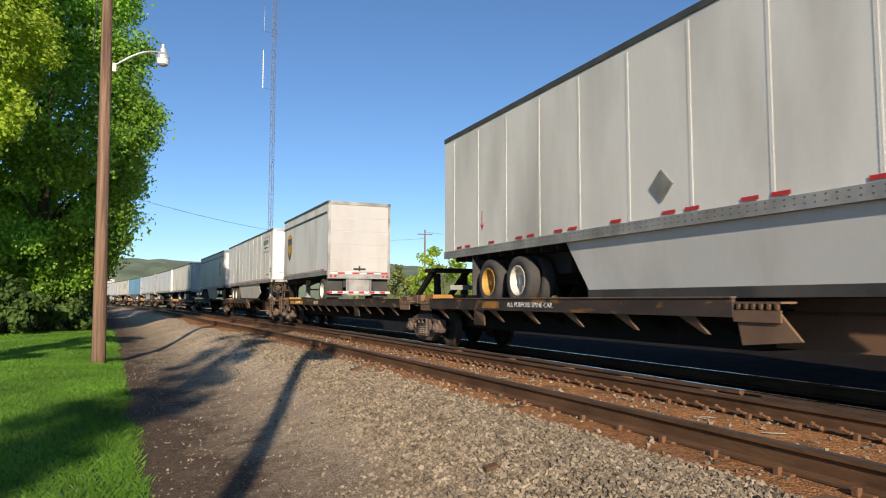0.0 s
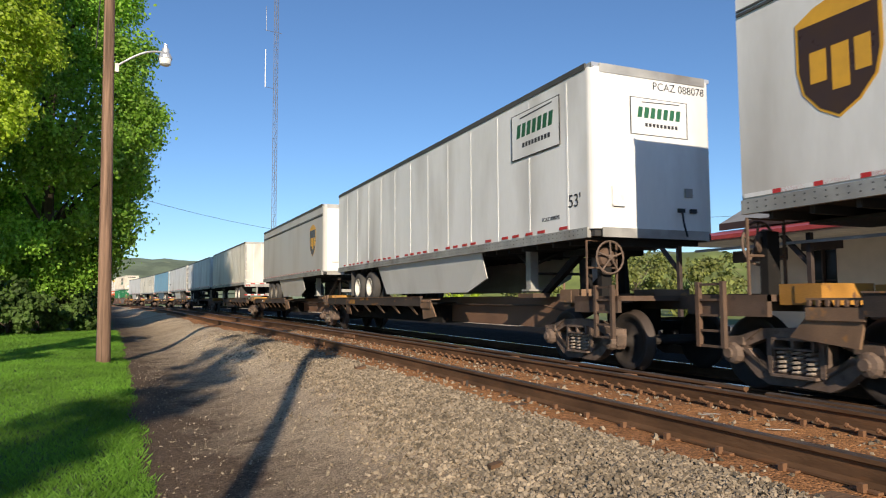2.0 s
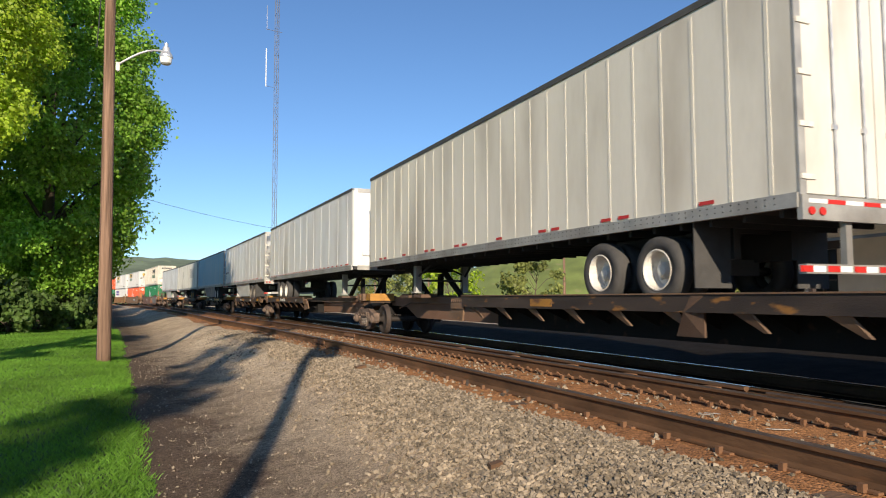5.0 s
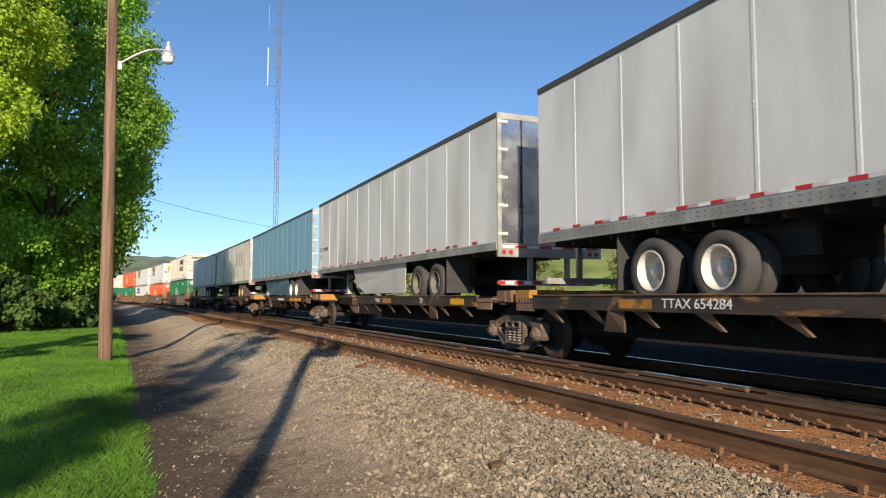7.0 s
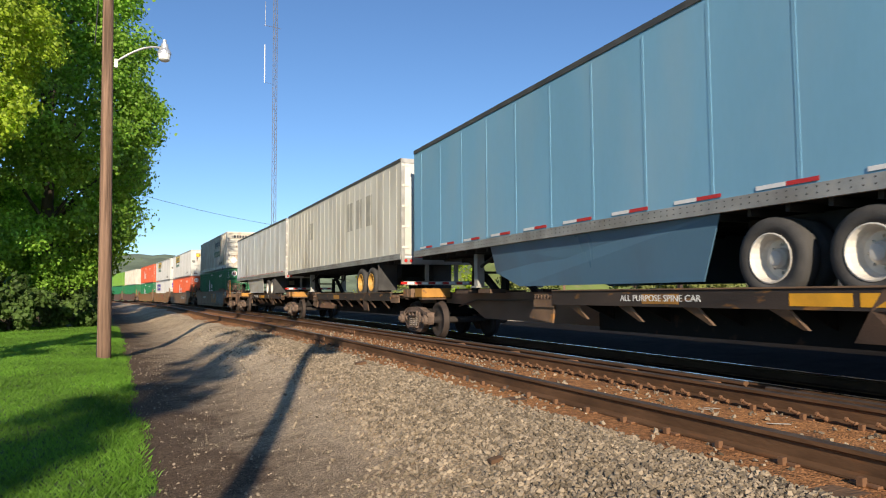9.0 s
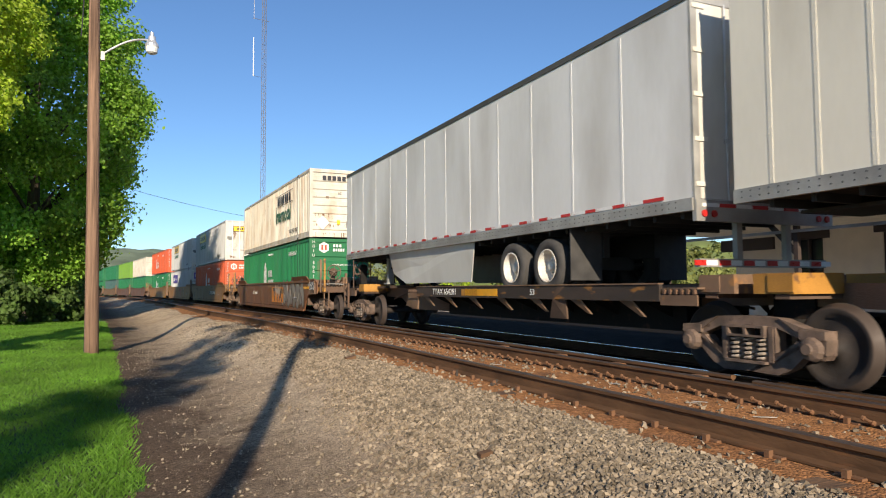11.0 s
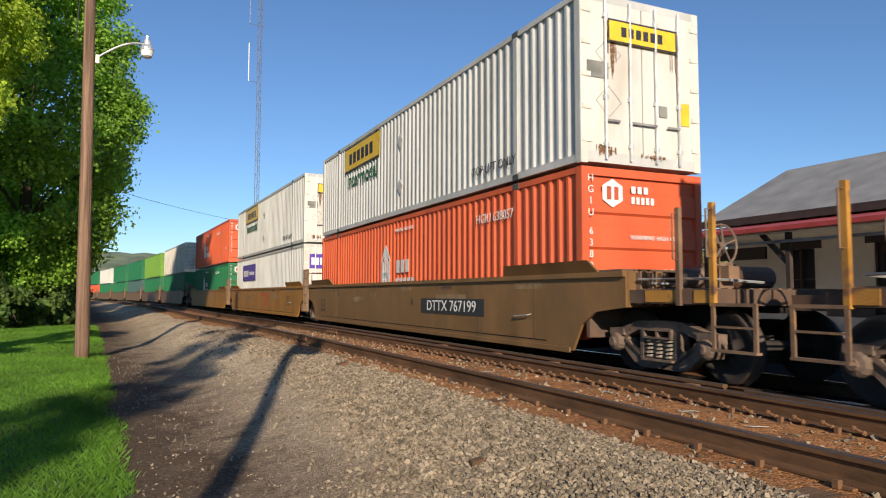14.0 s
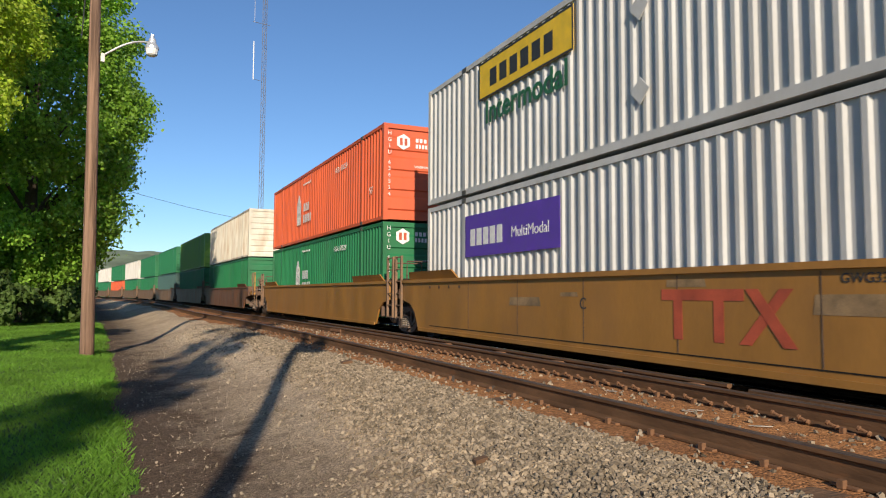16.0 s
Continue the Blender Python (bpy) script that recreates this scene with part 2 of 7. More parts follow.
M_TREAD = mat("wheel_tread", (0.07, 0.05, 0.04), 0.7, 0.3, scale=5, var=0.15, bump=0.05)
M_RED = mat("red_reflector", (0.50, 0.025, 0.020), 0.35, scale=10, var=0.12, bump=0)
M_WHITEMARK = mat("white_reflector", (0.75, 0.74, 0.72), 0.35, scale=10, var=0.08, bump=0)
M_TEXT_BLACK = mat("black_lettering", (0.03, 0.03, 0.035), 0.5, scale=10, var=0.2, bump=0)
M_TEXT_WHITE = mat("white_lettering", (0.72, 0.72, 0.70), 0.5, scale=10, var=0.12, bump=0)
M_TEXT_GREEN = mat("green_lettering", (0.02, 0.12, 0.055), 0.5, scale=10, var=0.15, bump=0)
M_PURPLE = mat("purple_panel", (0.10, 0.045, 0.36), 0.45, scale=5, var=0.12, bump=0.02)
M_JBYELLOW = mat("yellow_panel", (0.78, 0.50, 0.03), 0.45, scale=5, var=0.1, bump=0.02)
M_SHIELD = mat("brown_shield", (0.055, 0.026, 0.010), 0.35, scale=4, var=0.1, bump=0)
M_GOLD = mat("gold_shield", (0.72, 0.38, 0.03), 0.4, scale=4, var=0.1, bump=0)

# ---- the lie of the land ----
BEND = 0.001076     # curvature of the line, 1/m
MAIN_X, SIDE_X = 7.84, 4.70
MAIN_Z = -0.20     # rail tops of the running track, below those of the side track


def track_x(y):
    """Middle of the running track."""
    if y > 230:
        return MAIN_X - BEND * 230 * 230 / 2 - BEND * 230 * (y - 230)
    return MAIN_X - BEND * y * abs(y) / 2 if y > 0 else MAIN_X


def track_turn(y):
    return math.atan(BEND * min(max(y, 0), 230))


def side_x(y):
    """Middle of the rusty side track, which closes in on the main one towards the station."""
    if y < 35:
        return SIDE_X - 0.0026 * max(y, 0) ** 2 / 2
    return track_x(y) - (track_x(35) - (SIDE_X - 0.0026 * 35 * 35 / 2))


def grass_edge(y):
    return 0.18 - 0.050 * y - 0.0002 * max(0, y) ** 2 + 0.14 * noise.noise((0.5 * y, 3.1, 0)) + 0.09 * noise.noise((2.3 * y, 7.7, 0))


def ground_z(x, y):
    """Height of the ground: track bed, shoulder, flat gravel, lawn."""
    e = side_x(y) - 1.75 - x         # distance out from the shoulder's top
    far = x - (track_x(y) + 2.4)
    z = -0.19
    if e > 0:
        k = min(1, e / 2.2)
        z = -0.19 - 0.46 * k * k * (3 - 2 * k)
    if far > 0:
        z = -0.19 - 0.10 * min(1, far / 2)
    z += MAIN_Z * max(0.0, min(1.0, (x - side_x(y) - 1.42) / 0.38, (track_x(y) + 3.6 - x) / 1.2))
    g = grass_edge(y) - x
    if g > 0:
        z += 0.06 * min(1, g / 0.4) + 0.02 * min(g, 6) * 0.3
    z += 0.004 * max(0.0, min(1.0, (1.15 - abs(x - side_x(y))) / 0.25))
    d = math.hypot(x, y)
    z += 0.03 * noise.noise((x * 0.7, y * 0.7, 0)) * (1 if e > 0 else 0.3)
    if d > 90:
        z -= min(1.5, 0.004 * (d - 90)) * (1 if far > 4 or e > 6 else 0.0)
    return z


def spread(lo, hi, fine_lo, fine_hi, step, grow=1.25):
    """Grid lines: fine in the middle, growing outwards."""
    v = list(np.arange(fine_lo, fine_hi + 1e-6, step))
    s, a = step, fine_hi
    while a < hi:
        s *= grow
        a += s
        v.append(min(a, hi))
    s, a = step, fine_lo
    while a > lo:
        s *= grow
        a -= s
        v.insert(0, max(a, lo))
    return v


def make_ground():
    xs, ys = spread(-2500, 2500, -7, 12, 0.25), spread(-600, 3500, -3, 40, 0.35)
    bm = bmesh.new()
    grid = [[bm.verts.new((x, y, ground_z(x, y))) for x in xs] for y in ys]
    for j in range(len(ys) - 1):
        for i in range(len(xs) - 1):
            f = bm.faces.new((grid[j][i], grid[j][i + 1], grid[j + 1][i + 1], grid[j + 1][i]))
            f.smooth = True
            cx, cy = (xs[i] + xs[i + 1]) / 2, (ys[j] + ys[j + 1]) / 2
            if cx < grass_edge(cy):
                f.material_index = 1
            elif cx > track_x(cy) + 14 and not (-45 < cy < 24 and cx < 40):
                f.material_index = 2
            # shade of the train painted on as near-black ground, almost to the platform
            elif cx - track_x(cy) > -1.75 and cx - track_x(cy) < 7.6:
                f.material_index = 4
            elif abs(cx - side_x(cy)) < 1.45 + 0.25 * noise.noise((0.6 * cy, 4.4, 0)) or side_x(cy) < cx < track_x(cy):
                f.material_index = 3
    bmesh.ops.recalc_face_normals(bm, faces=bm.faces)
    me = bpy.data.meshes.new("ground")
    bm.to_mesh(me)
    bm.free()
    for m in (M_GRAVEL, M_GRASSY, M_MEADOW, M_RUSTBED, M_SHADEBED):
        me.materials.append(m)
    tagged(new("ground", me), "gravel and packed earth beside the tracks, lawn at its edge", "ground", kind="structure")


M_MEADOW = mat("meadow", (0.16, 0.20, 0.05), 0.95, scale=0.05, var=0.35, bump=0.5, fine=2, second=(0.22, 0.20, 0.09))
M_RUSTBED = earth("rust_stained_bed", (0.40, 0.19, 0.078), (0.31, 0.145, 0.062), (0.16, 0.085, 0.05), 50.0)
# ballast coloured near black, the shade below the train included
M_SHADEBED = mat("shade_black_ballast", (0.022, 0.019, 0.017), 1.0, scale=3.0, var=0.4, bump=0.9, fine=30, spec=0.03)
make_ground()

RAIL = [(-0.075, -0.18), (0.075, -0.18), (0.075, -0.165), (0.015, -0.145), (0.012, -0.05), (0.036, -0.035), (0.036, -0.008),
        (0.028, 0.0), (-0.028, 0.0), (-0.036, -0.008), (-0.036, -0.035), (-0.012, -0.05), (-0.015, -0.145), (-0.075, -0.165)]


def rail_line(name, fx, off, y0, y1, top, parent, label="", lift=0.0):
    """One rail along x = fx(y) + off."""
    ys = list(np.arange(y0, min(y1, 40), 1.0)) + (list(np.arange(40, y1 + 1, 4.0)) if y1 > 40 else [y1])
    bm = bmesh.new()
    rows = [[bm.verts.new((fx(y) + off + px, y, pz + lift)) for px, pz in RAIL] for y in ys]
    n = len(RAIL)
    for a, c in zip(rows, rows[1:]):
        for i in range(n):
            f = bm.faces.new((a[i], a[(i + 1) % n], c[(i + 1) % n], c[i]))
            f.material_index = 1 if i in (6, 7, 8) else 0
    bm.faces.new(rows[0])
    bm.faces.new(rows[-1][::-1])
    return part(name, bm, [M_RAILSIDE, top], parent, label)


def make_track(name, fx, y0, y1, top, label, lift=0.0):
    t = tagged(new(name), label, "railway track", kind="structure")
    for off in (-0.755, 0.755):
        rail_line("rail", fx, off, y0, y1, top, t, lift=lift)
    return t


main_track = make_track("main_track", track_x, -25, 330, M_POLISHED, "main line with polished running rails on stone ballast", MAIN_Z)
side_track = make_track("side_track", side_x, -25, 120, M_RAILTOP, "rusty little-used side track with worn sleepers")


def make_sleepers():
    random.seed(3)
    tie = mesh_of("sleeper", one(box, -1.30, 1.30, -0.11, 0.11, -0.17, 0.0, 0.02), M_TIE)
    plate = mesh_of("tie_plate", many((-0.09, 0.17, -0.09, 0.09, 0, 0.014), (-0.12, -0.08, -0.02, 0.02, 0, 0.05), (0.08, 0.12, -0.02, 0.02, 0, 0.05)), M_RUST)
    for track, fx, y1 in ((side_track, side_x, 42), (main_track, track_x, 48)):
        y = 1.2
        while y < y1:
            s = part("sleeper", tie, None, track, at=pose(fx(y) + random.uniform(-.05, .05), y, -0.198 + (MAIN_Z if track is main_track else 0) + random.uniform(-.012, .008), 0, 0, random.uniform(-1.5, 1.5) + math.degrees(math.atan(BEND * y))))
            y += 0.55
        if track is side_track:
            y = 1.2
            while y < 26:
                for off in (-0.755, 0.755):
                    part("tie_plate", plate, None, track, at=pose(fx(y) + off - 0.03, y, -0.184))
                y += 0.55


def make_joint_bars():
    bar = mesh_of("joint_bar", many((-0.035, 0.0, -0.45, 0.45, -0.13, -0.045), (-0.05, -0.03, -0.36, -0.32, -0.10, -0.07), (-0.05, -0.03, -0.12, -0.08, -0.10, -0.07),
                                    (-0.05, -0.03, 0.08, 0.12, -0.10, -0.07), (-0.05, -0.03, 0.32, 0.36, -0.10, -0.07)), M_RUST)
    for y, off in ((16.5, -0.755), (19.0, 0.755)):
        part("joint_bar", bar, None, side_track, at=pose(side_x(y) + off - 0.014, y, 0, 0, 0, math.degrees(0.0026 * y)))
    # the short closure rail between the two tracks, with its blocks
    g = rail_line("closure_rail", lambda y: side_x(y) + 0.755 + 0.30 + 0.012 * y, 0, 5.6, 24, M_RAILTOP, side_track, "short rusty rail with a bevelled end")
    rail_line("stock_rail", lambda y: side_x(y) + 0.755 + 0.17 + 0.012 * y, 0, -6, 5.2, M_RAILTOP, side_track)
    block = mesh_of("rail_block", one(box, -0.07, 0.07, -0.09, 0.09, -0.13, -0.02, 0.03), M_RUST)
    for y in (5.9, 7.3, 8.6, 10.3, 12.4):
        part("rail_block", block, None, side_track, at=pose(side_x(y) + 0.755 + 0.15 + 0.006 * y, y, 0.0))
    spike = mesh_of("rail_bolt", one(lathe, (0, 0, 0), (0, 1, 0.2), [(0.018, -0.05), (0.024, -0.03), (0.013, -0.025), (0.013, 0.035), (0.024, 0.04), (0.02, 0.06)], 7), M_RUST)
    y = 2.4
    while y < 14:
        part("rail_bolt", spike, None, side_track, at=pose(side_x(y) + 0.755 - 0.11, y, -0.135, 10, 0, 12))
        y += 0.275

# ---- the train: things that move ----
SPEED = 14.334
MOVERS = []         # (thing, distance of its middle along the line at 0 s, height)


def line_pose(y, z=0.0):
    return pose(track_x(y), y, z, 0, 0, math.degrees(track_turn(y)))


def thing(name, label, category, s, group="", z=0.0):
    ob = tagged(new(name), label, category, group)
    ob.matrix_basis = line_pose(s, z)
    MOVERS.append((ob, s, z))
    return ob


# shared pieces, all in the space of their car: y along the line, x across, z from the rail top
HALF = 1.30


def road_wheel_meshes(rim):
    tyre = mesh_of("tyre", one(lathe, (0, 0, 0), (1, 0, 0), [(0.285, -0.125), (0.42, -0.14), (0.475, -0.11), (0.49, -0.07), (0.49, 0.07), (0.475, 0.11), (0.42, 0.14), (0.285, 0.125)], 28, True), M_TYRE, True)
    bm = bmesh.new()
    lathe(bm, (0, 0, 0), (1, 0, 0), [(0.30, -0.11), (0.30, -0.135), (0.285, -0.138), (0.262, -0.10), (0.250, 0.02), (0.225, 0.07), (0.13, 0.085), (0.12, 0.0), (0.10, -0.02), (0.085, -0.05), (0.05, -0.055)], 24, False, False)
    for i in range(8):
        a = i * math.pi / 4
        lathe(bm, (0.08, 0.165 * math.cos(a), 0.165 * math.sin(a)), (-1, 0, 0), [(0.018, 0), (0.014, 0.04)], 6)
    return tyre, mesh_of("rim", bm, rim, False)


WHEEL_WHITE = road_wheel_meshes(M_RIM)
WHEEL_YELLOW = road_wheel_meshes(M_RIM_Y)
WHEEL_DARK = road_wheel_meshes(M_RIM_D)


def road_wheels(parent, ys, z, meshes):
    """Dual tyres on both sides on each axle."""
    for k, y in enumerate(ys):
        tyre, rim = meshes[k % len(meshes)] if isinstance(meshes, list) else meshes
        part("axle", one(rod, (-0.9, y, z), (0.9, y, z), 0.07, 8), M_FRAME, parent)
        for side in (-1, 1):
            for off, x in ((0, 1.13), (1, 0.80)):
                w = part("wheel", tyre, None, parent, at=pose(side * x, y, z, 0, 0, 0 if side < 0 else 180))
                if not off:
                    part("rim", rim, None, w)


RIVETS = {}


def post_mesh(material, h):
    """A wall post with its row of rivets."""
    key = (material.name, round(h, 2))
    if key not in RIVETS:
        bm = many((-0.005, 0, -0.028, 0.028, 0, h))
        for i in range(int(h / 0.075)):
            z = 0.04 + i * 0.075
            for y in (-0.018, 0.018):
                box(bm, -0.0085, -0.004, y - 0.006, y + 0.006, z, z + 0.014)
        RIVETS[key] = mesh_of("side_post", bm, material)
    return RIVETS[key]


def striped(parent, x, y0, y1, z, n, h=0.05, w=0.42, pair=True):
    """Marker strips along the lower rail of a trailer."""
    red = mesh_of("reflector", many((-0.004, 0, -w / 2, w / 2, 0, h)), M_RED)
    white = mesh_of("reflector", many((-0.004, 0, -w / 2, w / 2, 0, h)), M_WHITEMARK)
    short = mesh_of("reflector", many((-0.004, 0, -0.13, 0.13, 0, h)), M_RED)
    for i in range(n):
        y = y0 + (y1 - y0) * (i + 0.5) / n
        if not pair:
            for k in ((-0.22, 0.22) if i % 3 else (0.0,)):
                part("reflector", short, None, parent, at=pose(x, y + k, z))
            continue
        part("reflector", red, None, parent, at=pose(x, y, z))
        if pair:
            part("reflector", white, None, parent, at=pose(x, y + w, z))


def trailer(label, s0, s1, paint, rear_near, rims=WHEEL_WHITE, skirt=None, posts=1.29, smooth_side=False, deck=0.85, rounded=True, post_mat=None,
            marks=9, pair=False, roll_door=False, top_paint=None, axles=(2.4, 3.75), legs=True, deep=False, skirt_at=(4.6, 11.8), first_post=0.55):
    """A semi-trailer riding on the train: box body, running gear, doors or nose. rear_near: its doors face the eye."""
    L = s1 - s0
    t = thing("semi_trailer", label, "trailer", (s0 + s1) / 2, "trailers on the train")
    a, z0, z1 = L / 2, 1.97, 4.89
    lo = -a
    body = bmesh.new()
    r = 0.16 if (rounded and not rear_near) else 0.0
    if r:
        pts = [(-HALF + r * (1 - math.cos(q)), lo + r * (1 - math.sin(q))) for q in np.linspace(0, math.pi / 2, 6)]
        pts += [(-x, y) for x, y in pts[::-1]] + [(HALF, a), (-HALF, a)]
        prism(body, [(x, y, z0 + 0.12) for x, y in pts], (0, 0, z1 - z0 - 0.20))
    else:
        box(body, -HALF, HALF, lo, a, z0 + 0.12, z1 - 0.08)
    part("body", body, paint, t)
    part("roof", many((-HALF + 0.02, HALF - 0.02, lo + 0.02, a - 0.02, z1 - 0.08, z1 - 0.01)), M_GALV, t)
    for sx in (-1, 1):
        x = sx * HALF
        part("top_rail", one(box, x - 0.02 * (sx > 0) - 0.018 * (sx < 0), x + 0.018 * (sx > 0) + 0.02 * (sx < 0), lo + r, a, z1 - 0.10, z1), M_DARKRAIL, t)
        part("bottom_rail", one(box, x - 0.022 if sx < 0 else x - 0.05, x + 0.05 if sx < 0 else x + 0.022, lo + r, a, z0 - 0.02, z0 + 0.15), M_GALVDIRTY, t)
    if not smooth_side:
        pm = post_mesh(post_mat or paint, z1 - z0 - 0.32)
        y = a - first_post
        while y > lo + 0.25:
            part("side_post", pm, None, t, at=pose(-HALF, y, z0 + 0.16))
            part("side_post", pm, None, t, at=pose(HALF, y, z0 + 0.16, 0, 0, 180))
            y -= posts
    if marks:
        striped(t, -HALF - 0.010, lo + 0.4, a - 0.4, z0 + 0.175, marks, pair=pair)
    rv = bmesh.new()
    y = lo + 0.3
    while y < a - 0.1:
        for zz in (0.035, 0.105):
            box(rv, -HALF - 0.0255, -HALF - 0.021, y - 0.008, y + 0.008, z0 + zz, z0 + zz + 0.016)
        y += 0.13
    tagged(part("rivet_row", rv, M_FRAME, t), kind="stuff")
    # floor and cross members
    fl = many((-HALF + 0.05, HALF - 0.05, lo + 0.05, a - 0.05, z0, z0 + 0.10))
    y = lo + 0.3
    while y < a:
        box(fl, -HALF + 0.12, HALF - 0.12, y, y + 0.06, z0 - 0.10, z0)
        y += 0.55
    part("floor_frame", fl, M_FRAME, t)
    d = 1 if rear_near else -1
    end = lo if rear_near else a      # the end with the axles

    def along(q):
        return end + d * q
    ay = [along(q) for q in axles]
    road_wheels(t, ay, deck + 0.49, rims)
    bg = many(*[(sx * 0.55 - 0.06, sx * 0.55 + 0.06, min(along(axles[0] - 0.8), along(axles[-1] + 0.9)), max(along(axles[0] - 0.8), along(axles[-1] + 0.9)), deck + 0.62, z0 - 0.08) for sx in (-1, 1)])
    for y in ay:
        box(bg, -0.6, 0.6, y - 0.12, y + 0.12, deck + 0.42, deck + 0.66)
    part("bogie_frame", bg, M_FRAME, t)
    for sx in (-1, 1):
        yy = along(axles[0] - 0.75)
        part("mud_flap", one(box, sx * 0.95 - 0.32, sx * 0.95 + 0.32, yy - 0.012, yy + 0.012, deck + 0.22, z0 - 0.02), M_TYRE, t)
    # underride guard
    g = many((-1.2, 1.2, along(0.06) - 0.05, along(0.06) + 0.05, deck + 0.36, deck + 0.47), (-0.52, -0.42, along(0.06) - 0.04, along(0.06) + 0.04, deck + 0.4, z0), (0.42, 0.52, along(0.06) - 0.04, along(0.06) + 0.04, deck + 0.4, z0))
    gb = part("underride_guard", g, M_GALVDIRTY, t)
    if rear_near:
        yf = along(0.06) - 0.056
        for i in range(6):
            x = -1.1 + i * 0.44
            part("reflector", many((x - 0.2, x + 0.0, yf, yf + 0.004, deck + 0.38, deck + 0.45)), M_RED, gb)
            part("reflector", many((x + 0.0, x + 0.2, yf, yf + 0.004, deck + 0.38, deck + 0.45)), M_WHITEMARK, gb)
    # landing gear
    if legs:
        yl = along(L - 2.9)
        for sx in (-1, 1):
            lg = many((sx * 0.75 - 0.09, sx * 0.75 + 0.09, yl - 0.09, yl + 0.09, deck + 0.28, z0), (sx * 0.75 - 0.16, sx * 0.75 + 0.16, yl - 0.15, yl + 0.15, deck + 0.24, deck + 0.28))
            part("landing_leg", lg, M_GALVDIRTY, t)
        br = one(rod, (-0.75, yl, deck + 0.6), (0.75, yl, deck + 0.6), 0.03)
        for sx in (-1, 1):
            rod(br, (sx * 0.75, yl, deck + 0.7), (sx * 0.6, yl + d * -0.9, z0 - 0.02), 0.035)
            rod(br, (sx * 0.75, yl, deck + 0.75), (0, yl, z0 - 0.05), 0.03)
        part("leg_brace", br, M_FRAME, t)
    part("kingpin_plate", many((-0.55, 0.55, min(along(L - 0.3), along(L - 1.6)), max(along(L - 0.3), along(L - 1.6)), z0 - 0.14, z0 - 0.10)), M_FRAME, t)
    if skirt:
        q0, q1 = skirt_at
        for sx in (-1, 1):
            ya, yb = along(q0), along(q1)
            zb = deck + (0.28 if deep else 0.24)
            pts = [(sx * 1.24, ya, z0 - 0.02), (sx * 1.24, yb, z0 - 0.02), (sx * 1.10, yb, zb + 0.30), (sx * 1.10, yb - d * 1.0, zb), (sx * 1.10, ya + d * 0.45, zb)]
            sk = bmesh.new()
            prism(sk, pts, (-0.02 * sx, 0, 0))
            part("side_skirt", sk, skirt, t)
            if deep:
                part("skirt_strip", many((sx * 1.10 - 0.02, sx * 1.10 + 0.02, min(ya + d * .45, yb - d * 1.0), max(ya + d * .45, yb - d * 1.0), zb - 0.14, zb)), M_TYRE, t)
    # ends
    if rear_near:
        f = lo - 0.03
        fr = many((-HALF, -HALF + 0.10, f, lo + 0.02, z0 - 0.02, z1), (HALF - 0.10, HALF, f, lo + 0.02, z0 - 0.02, z1), (-HALF, HALF, f, lo + 0.02, z1 - 0.13, z1), (-HALF, HALF, f - 0.02, lo + 0.02, z0 - 0.16, z0 + 0.12))
        part("door_frame", fr, M_GALVDIRTY, t)
        if roll_door:
            dr = many(*[(-HALF + 0.11, HALF - 0.11, lo - 0.015, lo, z0 + 0.14 + i * 0.53, z0 + 0.14 + i * 0.53 + 0.515) for i in range(5)])
            part("roll_up_door", dr, M_ROLLDOOR, t, "white roll-up door of wide slats")
            part("latch", many((-0.25, 0.25, lo - 0.05, lo - 0.015, z0 + 0.2, z0 + 0.26), (-0.03, 0.03, lo - 0.06, lo - 0.015, z0 + 0.16, z0 + 0.34)), M_FRAME, t)
            st = many((-0.5, 0.5, lo + 0.02, lo + 0.06, deck + 0.3, z0 - 0.16))
            part("bumper_panel", st, M_GALVDIRTY, t)
        else:
            for sx in (-1, 1):
                dr = part("door", many((0.01 if sx > 0 else -HALF + 0.11, HALF - 0.11 if sx > 0 else -0.01, lo - 0.025, lo, z0 + 0.14, z1 - 0.14)), M_DOOR if top_paint is None else top_paint, t)
                for x in (0.22, 0.72):
                    lk = one(rod, (sx * x, lo - 0.05, z0 + 0.12), (sx * x, lo - 0.05, z1 - 0.12), 0.017)
                    box(lk, sx * x - 0.04, sx * x + 0.04, lo - 0.06, lo - 0.02, z0 + 0.9, z0 + 0.96)
                    part("lock_rod", lk, M_FRAME if top_paint is M_STAINLESS else M_GALV, dr)
                for i in range(5):
                    z = z0 + 0.3 + i * 0.6
                    part("hinge", many((sx * (HALF - 0.24), sx * (HALF - 0.02), lo - 0.045, lo - 0.02, z, z + 0.06)) if sx > 0 else many((-HALF + 0.02, -HALF + 0.24, lo - 0.045, lo - 0.02, z, z + 0.06)), M_DOORHINGE, dr)
        for sx in (-1, 1):
            for k in (0.0, 0.17):
                part("tail_light", one(lathe, (sx * (1.0 + k), lo - 0.055, z0 - 0.06), (0, -1, 0), [(0.05, 0), (0.045, 0.02)], 10), M_RED, t)
        for i in range(8):
            x = -1.05 + i * 0.30
            part("reflector", many((x - 0.15, x + 0.15, lo - 0.054, lo - 0.05, z0 + 0.03, z0 + 0.08)), M_RED if i % 2 else M_WHITEMARK, t)
    else:
        part("nose_rail", many((-HALF + r, HALF - r, lo - 0.018, lo, z0 - 0.02, z0 + 0.14)), M_GALVDIRTY, t)
        part("nose_rail", many((-HALF + r, HALF - r, lo - 0.014, lo, z1 - 0.17, z1 - 0.02)), M_GALVDIRTY, t)
        part("air_coupling", many((0.45, 0.58, lo - 0.05, lo, z0 + 0.45, z0 + 0.52)), M_FRAME, t)
